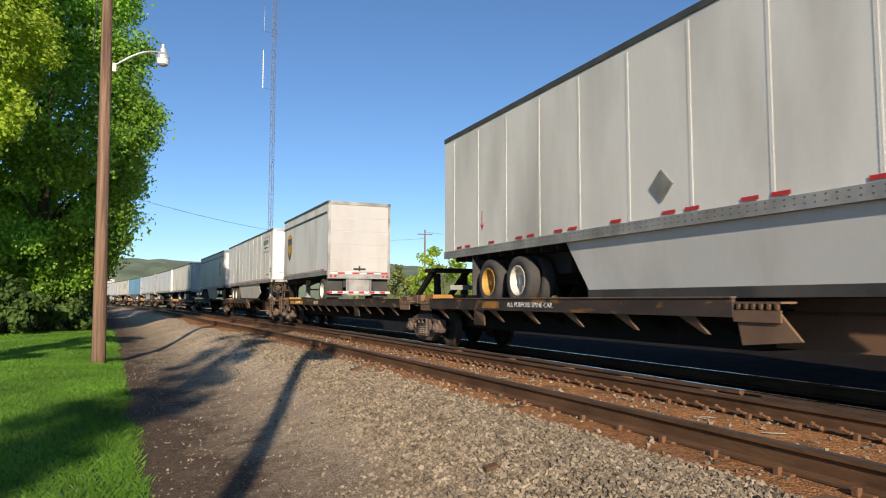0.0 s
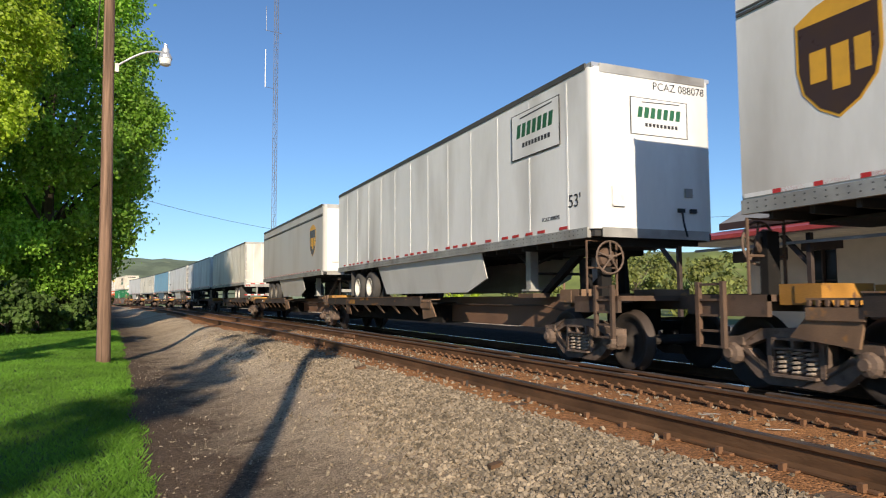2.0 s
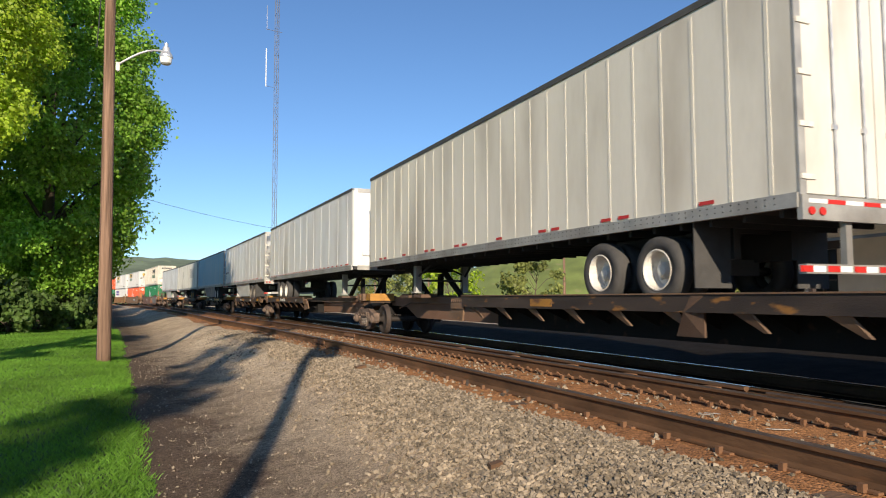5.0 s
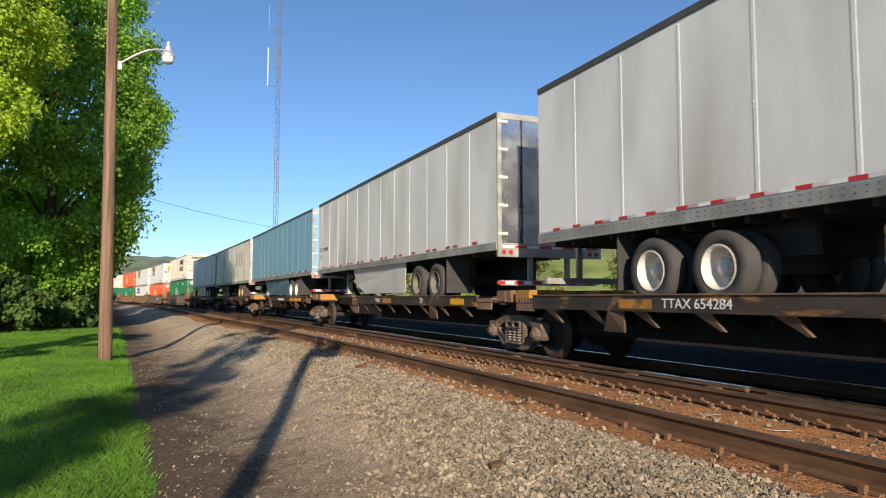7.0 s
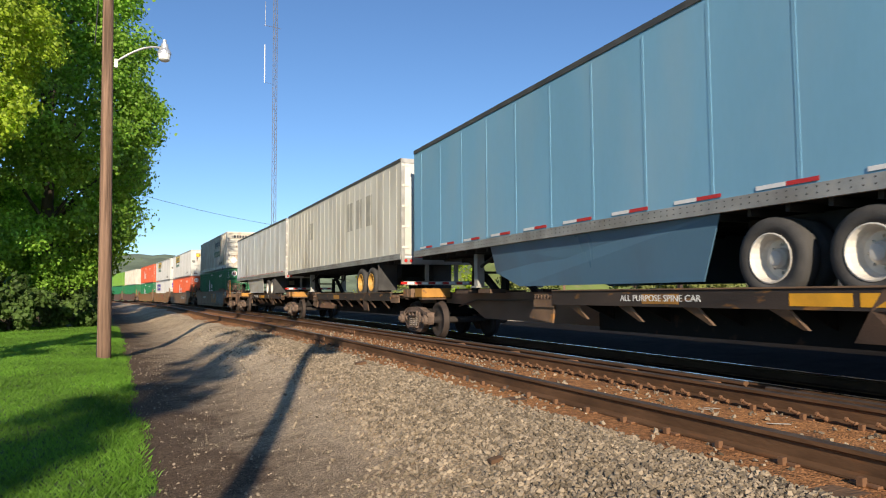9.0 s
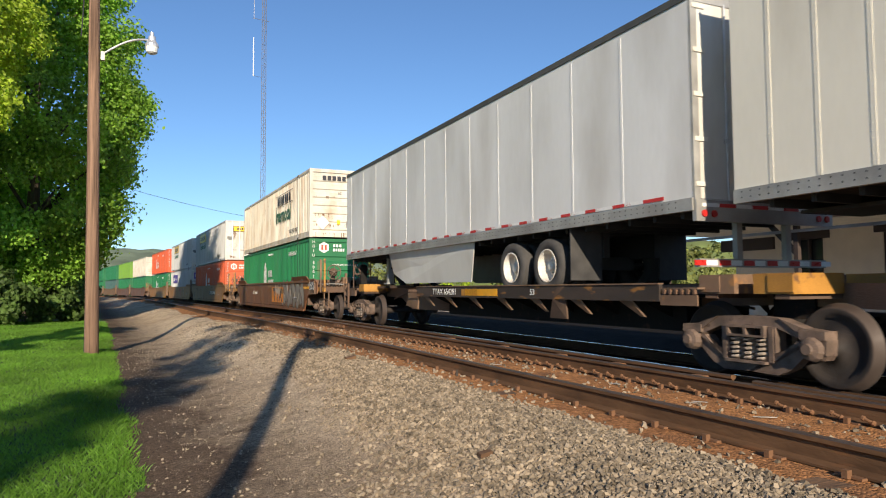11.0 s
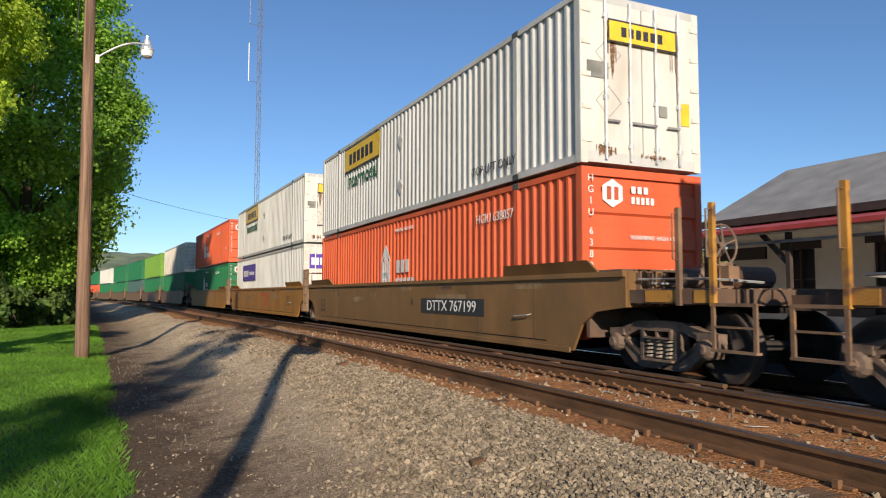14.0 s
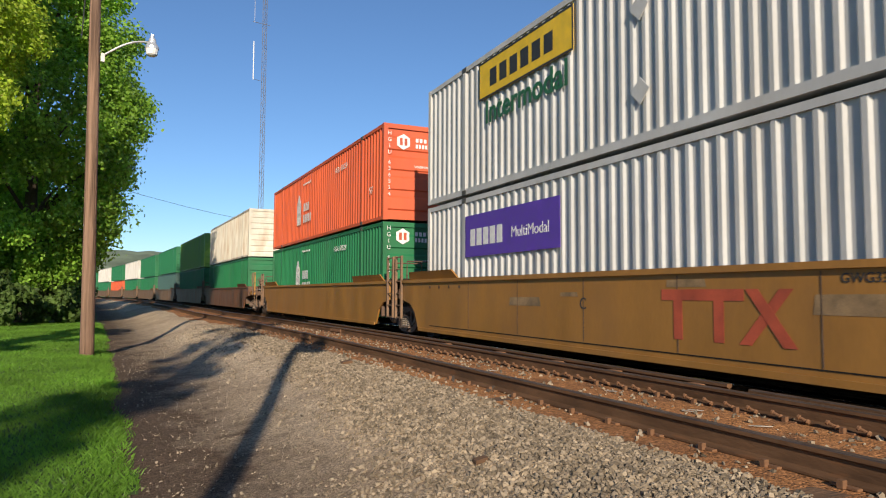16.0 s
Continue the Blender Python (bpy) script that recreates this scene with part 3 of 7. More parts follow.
        part("air_coupling", many((0.72, 0.85, lo - 0.05, lo, z0 + 0.45, z0 + 0.52)), M_FRAME, t)
        part("socket_plate", many((0.62, 0.78, lo - 0.03, lo, z0 + 0.72, z0 + 0.88)), M_GALVDIRTY, t)
        part("air_hose", one(pipe, [(0.5, lo - 0.06, z0 + 0.48), (0.46, lo - 0.14, z0 + 0.25), (0.55, lo - 0.12, z0 + 0.02)], 0.018), M_FRAME, t)
        part("document_box", one(box, -HALF + 0.35, -HALF + 0.62, lo - 0.05, lo, z0 + 0.5, z0 + 0.85, 0.02), M_WHITEMARK, t)
    return t


def paint(name, col, rough=0.45, dirt=(0.36, 0.33, 0.29), ds=0.7):
    return mat(name, col, rough, scale=0.5, var=0.07, bump=0.06, fine=14, stretch=(1, 1, 0.35), dirt=dirt, dirt_scale=ds)


M_STAINLESS = mat("stainless_door", (0.62, 0.62, 0.60), 0.28, 0.9, scale=2, var=0.15, bump=0.1, dirt=(0.35, 0.32, 0.28))
M_PLATE = mat("bare_tan_plate", (0.20, 0.12, 0.07), 0.7, scale=2, var=0.3, bump=0.2, second=(0.36, 0.17, 0.05), dirt=(0.09, 0.055, 0.04))
M_SILL = mat("worn_black_sill", (0.045, 0.032, 0.025), 0.7, scale=1.5, var=0.4, bump=0.2, second=(0.26, 0.12, 0.03), spots=0.03, stretch=(1, 0.6, 2))
M_GREYPLACARD = mat("grey_placard", (0.22, 0.22, 0.20), 0.6, scale=4, var=0.25, bump=0.1)
M_DARKRAIL = mat("dark_top_rail", (0.07, 0.07, 0.065), 0.6, scale=3, var=0.25, bump=0.1)
M_GALVDIRTY = mat("dirty_aluminium", (0.40, 0.39, 0.365), 0.5, 0.35, scale=3, var=0.2, bump=0.1, dirt=(0.14, 0.11, 0.085))
M_ROLLDOOR = paint("roll_door_grey", (0.50, 0.48, 0.46), dirt=(0.40, 0.36, 0.33), ds=2.0)
M_DOOR = paint("door_white", (0.61, 0.595, 0.55), dirt=(0.42, 0.36, 0.29), ds=1.6)
M_DOORHINGE = mat("hinge_white", (0.66, 0.62, 0.54), 0.5, scale=6, var=0.15, bump=0.05)
M_WHITE_A = paint("aged_white", (0.76, 0.74, 0.68))
M_WHITE_B = paint("clean_white", (0.82, 0.82, 0.80))
M_GREY_A = paint("pale_grey", (0.72, 0.72, 0.71))
M_GREY_B = paint("warm_grey", (0.52, 0.51, 0.48))
M_PARCEL = paint("parcel_grey", (0.50, 0.485, 0.46))
M_CREAM = paint("cream", (0.74, 0.70, 0.60), dirt=(0.30, 0.24, 0.17))
M_BLUE = paint("faded_blue", (0.19, 0.40, 0.56), 0.5, dirt=(0.28, 0.42, 0.50))
M_SKIRT = paint("skirt_pale", (0.66, 0.66, 0.63), 0.4)
M_SKIRT_BLUE = paint("skirt_blue", (0.10, 0.20, 0.30), 0.35, dirt=(0.09, 0.12, 0.16))


def shield(parent, x, y, z, h):
    """A shield badge: gold rim, brown field, gold mark of plain shapes."""
    out = [(0, -0.62), (0.22, -0.5), (0.40, -0.3), (0.46, -0.05), (0.46, 0.44), (0.24, 0.55), (0, 0.6), (-0.24, 0.55), (-0.46, 0.44), (-0.46, -0.05), (-0.40, -0.3), (-0.22, -0.5)]
    at = on_side(x, y, z)
    part("badge", flat([(a * h, b * h) for a, b in out], at), M_GOLD, parent, "gold and brown shield badge")
    part("badge_field", flat([(a * h * 0.92, b * h * 0.92 - 0.02 * h) for a, b in out if b < 0.45], on_side(x - 0.003, y, z)), M_SHIELD, parent)
    for x0, x1, y0, y1 in ((-.30, -.12, -.22, .10), (-.06, .12, -.34, .10), (.18, .34, -.22, .10)):
        part("badge_mark", flat([(x0 * h, y0 * h), (x1 * h, y0 * h), (x1 * h, y1 * h), (x0 * h, y1 * h)], on_side(x - 0.006, y, z)), M_GOLD, parent)


def bars(parent, at_fn, x, y, z, w, h, n, material, gap=0.35):
    """Writing that cannot be told: plain bars, w wide, n of them, h high."""
    for i in range(n):
        u = -w / 2 + w * i / n
        part("marking_bar", flat([(u, -h / 2), (u + w / n * (1 - gap), -h / 2), (u + w / n * (1 - gap), h / 2), (u, h / 2)], at_fn(x, y, z)), material, parent)


# ---- railway running gear ----
def rail_wheel_mesh():
    prof = [(0.08, -0.10), (0.10, 0.0), (0.34, 0.045), (0.37, 0.0), (0.435, -0.005), (0.457, 0.0), (0.462, 0.10), (0.50, 0.115), (0.50, 0.14), (0.37, 0.145), (0.34, 0.10), (0.10, 0.10), (0.08, 0.13)]
    bm = bmesh.new()
    lathe(bm, (0, 0, 0), (1, 0, 0), prof, 32)
    bm.faces.ensure_lookup_table()
    me = mesh_of("wheel", bm, [M_WHEEL, M_TREAD], True)
    for p in me.polygons:
        c = p.center
        if math.hypot(c.y, c.z) > 0.43 and c.x < 0.12 and len(p.vertices) == 4:
            p.material_index = 1
    return me


RAIL_WHEEL = rail_wheel_mesh()


def side_frame_mesh():
    """Cast truck side: arched top chord over the journals, tension bar, two columns, open triangles and an open spring nest."""
    bm = bmesh.new()
    half = ([(-1.04, 0.40), (-1.06, 0.56), (-0.98, 0.66), (-0.78, 0.68), (-0.46, 0.78), (0.0, 0.80), (0.0, 0.69), (-0.40, 0.67), (-0.70, 0.56), (-0.76, 0.50), (-0.78, 0.36), (-1.0, 0.34)],
            [(-0.76, 0.50), (-0.68, 0.53), (-0.52, 0.38), (-0.34, 0.25), (0.0, 0.24), (0.0, 0.13), (-0.40, 0.12), (-0.58, 0.20), (-0.78, 0.38)],
            [(-0.40, 0.67), (-0.29, 0.68), (-0.29, 0.25), (-0.40, 0.28)])
    for sy in (1, -1):
        for k, pts in enumerate(half):
            prism(bm, [(-0.075 + 0.004 * k, sy * y, z) for y, z in pts], (0.15, 0, 0))
            # raised flange round the casting
            prism(bm, [(-0.10 + 0.004 * k, sy * y, z) for y, z in pts[:2 + k] + pts[2 + k:5 + k]], (0.03, 0, 0))
        box(bm, -0.105, 0.0, sy * 0.345 - 0.03, sy * 0.345 + 0.03, 0.26, 0.66)
        box(bm, -0.12, 0.08, sy * 0.89 - 0.16, sy * 0.89 + 0.16, 0.56, 0.66)
    # spring seat and bolster end with its two pockets
    box(bm, -0.16, 0.09, -0.30, 0.30, 0.235, 0.265)
    box(bm, -0.15, 0.09, -0.28, 0.28, 0.655, 0.685)
    box(bm, -0.15, 0.09, -0.28, 0.28, 0.545, 0.57)
    for y in (-0.265, 0.0, 0.265):
        box(bm, -0.148, 0.09, y - 0.02, y + 0.02, 0.57, 0.655)
    return mesh_of("side_frame", bm, M_CAST)


def spring_mesh():
    bm = bmesh.new()
    for y in (0.0,):
        n, turns, r = 44, 5, 0.072
        pts = [Vector((r * math.cos(2 * math.pi * turns * i / n), y + r * math.sin(2 * math.pi * turns * i / n), 0.27 + 0.275 * i / n)) for i in range(n + 1)]
        pipe(bm, pts, 0.017, 4)
    return mesh_of("coil_spring", bm, M_SPRING)


SIDE_FRAME, SPRINGS = side_frame_mesh(), spring_mesh()
CAP = mesh_of("bearing_cap", one(lathe, (0, 0, 0), (-1, 0, 0), [(0.13, -0.05), (0.14, 0.04), (0.12, 0.10), (0.07, 0.12), (0.06, 0.15)], 12), M_CAST)
BOLSTER = mesh_of("bolster", many((-1.05, 1.05, -0.2, 0.2, 0.58, 0.74), (-0.35, 0.35, -0.3, 0.3, 0.6, 1.06)), M_BLACK)
AXLE = mesh_of("axle", one(rod, (-1.0, 0, 0), (1.0, 0, 0), 0.085, 10), M_WHEEL)
SHOE = mesh_of("brake_shoe", one(box, -0.06, 0.06, -0.04, 0.04, -0.15, 0.15, 0.02), M_BLACK)
SPUN = []


def truck(s, group="trucks of the train"):
    """A four-wheel truck standing on the rails."""
    t = thing("freight_truck", "rust-brown cast steel freight truck with coil springs on the rail", "rail truck", s, group, MAIN_Z)
    for sx in (-1, 1):
        part("side_frame", SIDE_FRAME, None, t, at=pose(sx * 1.06, 0, 0, 0, 0, 0 if sx < 0 else 180))
        for yy in (-0.19, 0.0, 0.19):
            part("coil_spring", SPRINGS, None, t, at=pose(sx * 1.11, yy, 0))
        for y in (-0.89, 0.89):
            part("bearing_cap", CAP, None, t, at=pose(sx * 1.13, y, 0.46, 0, 0, 0 if sx < 0 else 180))
            part("brake_shoe", SHOE, None, t, at=pose(sx * 0.755, y * 0.43, 0.46))
    part("bolster", BOLSTER, None, t)
    for y in (-0.89, 0.89):
        ax = part("wheelset", AXLE, None, t, at=pose(0, y, 0.46))
        SPUN.append((ax, s, y))
        for sx in (-1, 1):
            part("wheel", RAIL_WHEEL, None, ax, at=pose(sx * 0.82, 0, 0, 0, 0, 0 if sx < 0 else 180))
    return t


def brake_wheel(parent, x, y, z, q):
    """A spoked hand-brake wheel across the line, with its geared housing."""
    bm = bmesh.new()
    ax = Vector((0, q, 0))
    u, w = Vector((1, 0, 0)), Vector((0, 0, 1))
    pipe(bm, [Vector((x, y, z)) + u * (0.27 * math.cos(k * math.pi / 10)) + w * (0.27 * math.sin(k * math.pi / 10)) for k in range(21)], 0.018, 5)
    for k in range(5):
        d = u * math.cos(k * 1.2566 + 0.3) + w * math.sin(k * 1.2566 + 0.3)
        rod(bm, Vector((x, y, z)) + ax * 0.03, Vector((x, y, z)) + d * 0.27, 0.016, 5)
    lathe(bm, (x, y - q * 0.02, z), ax, [(0.05, 0), (0.055, 0.05), (0.03, 0.07)], 10)
    wheel = part("brake_wheel", bm, M_CAST, parent)
    part("brake_housing", one(lathe, (x, y - q * 0.14, z), ax, [(0.15, 0), (0.17, 0.03), (0.15, 0.08), (0.06, 0.11)], 12), M_BROWNSTEEL, wheel)


def ladder(parent, x, y, z0, z1, w=0.42, material=None, n=4):
    """An end ladder in the plane across the line (rails in z, rungs in y)."""
    m = material or M_BROWNSTEEL
    ld = part("ladder", many((x - 0.03, x + 0.03, y - w / 2 - 0.03, y - w / 2 + 0.03, z0, z1)), m, parent)
    part("stile", many((x - 0.03, x + 0.03, y + w / 2 - 0.03, y + w / 2 + 0.03, z0, z1)), m, ld)
    for i in range(n + 1):
        z = z0 + (z1 - 0.05 - z0) * i / n
        part("rung", many((x - 0.015, x + 0.015, y - w / 2 + 0.03, y + w / 2 - 0.03, z, z + 0.03)), m, ld)


def spine_unit(s0, s1, deck0, deck1, hitch, yellow_from=None, words=(), ends=(False, False), bright=(), label="black skeletal spine car with a weathered yellow side sill"):
    """One platform of a spine car between the trucks at s0 and s1. The wheel deck runs from deck0 to deck1, the hitch stands at `hitch`."""
    mid = (s0 + s1) / 2
    t = thing("spine_car", label, "rail car", mid, "spine car platforms")
    a, b, d0, d1, h = s0 - mid, s1 - mid, deck0 - mid, deck1 - mid, hitch - mid
    sp = bmesh.new()
    prism(sp, [(-0.33, a + 0.2, 0.98), (-0.33, a + 0.2, 0.70), (-0.33, a + 1.7, 0.66), (-0.33, a + 2.6, 0.34), (-0.33, b - 2.6, 0.34), (-0.33, b - 1.7, 0.66), (-0.33, b - 0.2, 0.70), (-0.33, b - 0.2, 0.98)], (0.66, 0, 0))
    part("centre_spine", sp, M_SPINE, t)
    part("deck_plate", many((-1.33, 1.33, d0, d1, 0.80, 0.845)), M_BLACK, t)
    for sx in (-1, 1):
        x = sx * 1.36
        sill = part("side_sill", many((x - 0.03, x + 0.03, d0, d1, 0.75, 0.985)), M_SILL, t)
        part("sill_cap", many((x - 0.05, x + 0.05, d0, d1, 0.985, 1.005)), M_PLATE, sill)
        for q0 in bright + (0.62,):
            ya = d0 + (d1 - d0) * q0
            part("yellow_patch", many((x - 0.034, x + 0.034, ya, ya + 0.75, 0.79, 0.93)), M_BRIGHTYELLOW if q0 in bright else M_YELLOW, sill)
        # sloping brackets below the deck
        n = max(3, int((d1 - d0) / 1.25))
        for i in range(n):
            y = d0 + (d1 - d0) * (i + 0.5) / n
            br = bmesh.new()
            # rib in near black, with the deck's shade in its colour
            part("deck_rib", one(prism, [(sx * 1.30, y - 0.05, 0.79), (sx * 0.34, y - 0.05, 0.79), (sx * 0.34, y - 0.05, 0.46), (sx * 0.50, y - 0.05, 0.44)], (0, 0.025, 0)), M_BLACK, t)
            prism(br, [(sx * 1.35, y - 0.04, 0.75), (sx * 1.35, y + 0.22, 0.75), (sx * 1.24, y - 0.14, 0.52), (sx * 1.24, y - 0.20, 0.52)], (0.02 * sx, 0.03, 0))
            part("bracket", br, M_PLATE, t)
        # guide wedge at the deck's inner end, and one on the way
        e = d1 if abs(d1 - b) > abs(d0 - a) else d0
        qq = d0 + (d1 - d0) * (0.72 if e == d0 else 0.28)
        gw = bmesh.new()
        prism(gw, [(x, qq, 0.98), (x, qq - 0.22, 0.98), (x - 0.12 * sx, qq - 0.10, 0.42), (x - 0.12 * sx, qq + 0.42, 0.42), (x, qq + 0.15, 0.76)], (0.035 * sx, 0, 0))
        part("guide_plate", gw, M_BROWNSTEEL, t)
        q = 1 if e == d1 else -1
        wd = bmesh.new()
        prism(wd, [(x - 0.02 * sx, e, 0.845), (x - 0.02 * sx, e + q * 0.10, 0.42), (x - 0.02 * sx, e + q * 0.92, 0.50), (x - 0.02 * sx, e + q * 0.60, 0.845)], (-0.04 * sx, 0, 0))
        part("guide_wedge", wd, M_PLATE, t)
        # stepped plate between each end of the deck and its truck
        for y, q2 in ((d0, -1), (d1, 1)):
            part("step_plate", many((min(x, x - sx * 0.25), max(x, x - sx * 0.25), min(y, y + q2 * 0.68), max(y, y + q2 * 0.68), 0.915, 0.94), (x - 0.012, x + 0.012, min(y, y + q2 * 0.68), max(y, y + q2 * 0.68), 0.70, 0.84)), M_PLATE, t)
            for k in range(6):
                yy = y + q2 * (0.08 + 0.11 * k)
                part("bolt", many((x - 0.022, x + 0.022, yy - 0.018, yy + 0.018, 0.85, 0.915)), M_BROWNSTEEL, t)
        # raised box over the truck
        for y, q2 in ((a, 1), (b, -1)):
            part("end_box", many((min(sx * 0.4, sx * 1.22), max(sx * 0.4, sx * 1.22), min(y + q2 * 0.06, y + q2 * 0.62), max(y + q2 * 0.06, y + q2 * 0.62), 0.86, 1.10), (min(sx * 1.22, sx * 1.235), max(sx * 1.22, sx * 1.235), min(y + q2 * 0.28, y + q2 * 0.62), max(y + q2 * 0.28, y + q2 * 0.62), 0.88, 1.08)), M_PLATE if q2 > 0 else M_YELLOW, t)
        for ye in (a + 0.35, b - 0.55):
            part("end_arm", many((min(sx * 0.3, sx * 1.2), max(sx * 0.3, sx * 1.2), ye, ye + 0.2, 0.80, 0.858)), M_BROWNSTEEL, t)
    # added black sheet: the shade between spine and sill, as it shows from the side
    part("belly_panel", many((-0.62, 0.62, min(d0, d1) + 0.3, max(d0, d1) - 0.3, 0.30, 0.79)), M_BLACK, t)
    # trailer hitch: two slanting legs and a head plate
    q = 1 if h < 0 else -1
    st = bmesh.new()
    for sx in (-1, 1):
        prism(st, [(sx * 0.52 - 0.06, h - 0.15, 1.78), (sx * 0.52 - 0.06, h + 0.15, 1.78), (sx * 0.52 - 0.06, h + q * 1.35 + 0.1, 0.98), (sx * 0.52 - 0.06, h + q * 1.35 - 0.12, 0.98)], (0.12, 0, 0))
        prism(st, [(sx * 0.42 - 0.05, h - 0.12, 1.7), (sx * 0.42 - 0.05, h + 0.12, 1.7), (sx * 0.42 - 0.05, h - q * 0.05 + 0.14, 0.98), (sx * 0.42 - 0.05, h - q * 0.05 - 0.14, 0.98)], (0.10, 0, 0))
    box(st, -0.62, 0.62, h - 0.42, h + 0.42, 1.74, 1.84)
    part("hitch_stand", st, M_BLACK, t)
    part("hitch_base", many((-0.8, 0.8, h - 0.4, h + 0.4, 0.96, 1.03), (-0.9, -0.5, h + q * 1.1, h + q * 1.7, 0.96, 1.05), (0.5, 0.9, h + q * 1.1, h + q * 1.7, 0.96, 1.05)), M_BROWNSTEEL, t)
    # air pipes
    pp = bmesh.new()
    for sx in (-1, 1):
        pipe(pp, [(sx * 0.40, a + 1.2, 0.62), (sx * 0.46, a + 2.4, 0.80), (sx * 0.46, b - 2.4, 0.80), (sx * 0.40, b - 1.2, 0.62)], 0.022)
    part("air_pipe", pp, M_BROWNSTEEL, t)
    for k, (wd_, sz, y, mt) in enumerate(words):
        lettering("sill_lettering", wd_, sz, mt, t, on_side(-1.396, y - mid, 0.865), squeeze=1.15)
    for i, e in enumerate(ends):
        if e:
            y = a if i == 0 else b
            q3 = -1 if i == 0 else 1
            part("end_platform", many((-1.35, 1.35, min(y, y + q3 * 1.15), max(y, y + q3 * 1.15), 0.90, 0.98), (-1.35, -1.28, min(y, y + q3 * 1.15), max(y, y + q3 * 1.15), 0.72, 0.98)), M_BROWNSTEEL, t)
            ladder(t, -1.38, y + q3 * 0.85, 0.32, 1.15)
            rl = bmesh.new()
            pipe(rl, [(-1.3, y + q3 * 0.3, 0.98), (-1.3, y + q3 * 0.3, 1.9), (-0.7, y + q3 * 0.3, 1.9), (-0.7, y + q3 * 0.3, 0.98)], 0.022)
            pipe(rl, [(-1.3, y + q3 * 0.3, 1.45), (-0.7, y + q3 * 0.3, 1.45)], 0.018)
            part("handrail", rl, M_BROWNSTEEL, t)
            brake_wheel(t, -0.95, y + q3 * 0.46, 1.62, q3)
            part("brake_stand", many((-1.05, -0.85, y + q3 * 0.3 - 0.06, y + q3 * 0.3 + 0.06, 0.98, 1.75)), M_BLACK, t)
            part("coupler", many((-0.12, 0.12, min(y, y + q3 * 1.7), max(y, y + q3 * 1.7), 0.76, 0.96), (-0.2, 0.2, min(y + q3 * 1.4, y + q3 * 1.75), max(y + q3 * 1.4, y + q3 * 1.75), 0.70, 1.0)), M_BROWNSTEEL, t)
    return t


# ---- containers and well cars ----
def corrugated(bm, x, y0, y1, z0, z1, pitch=0.27, depth=0.035, out=-1):
    """A corrugated steel sheet across y at x; out: the side that it faces."""
    n = max(1, round((y1 - y0) / pitch))
    p = (y1 - y0) / n
    prof = []
    for i in range(n):
        y = y0 + i * p
        prof += [(y, 0.0), (y + 0.25 * p, 0.0), (y + 0.38 * p, depth), (y + 0.87 * p, depth)]
    prof.append((y1, 0.0))
    lo = [bm.verts.new((x - out * d, y, z0)) for y, d in prof]
    hi = [bm.verts.new((x - out * d, y, z1)) for y, d in prof]
    for i in range(len(prof) - 1):
        bm.faces.new((lo[i], lo[i + 1], hi[i + 1], hi[i]))


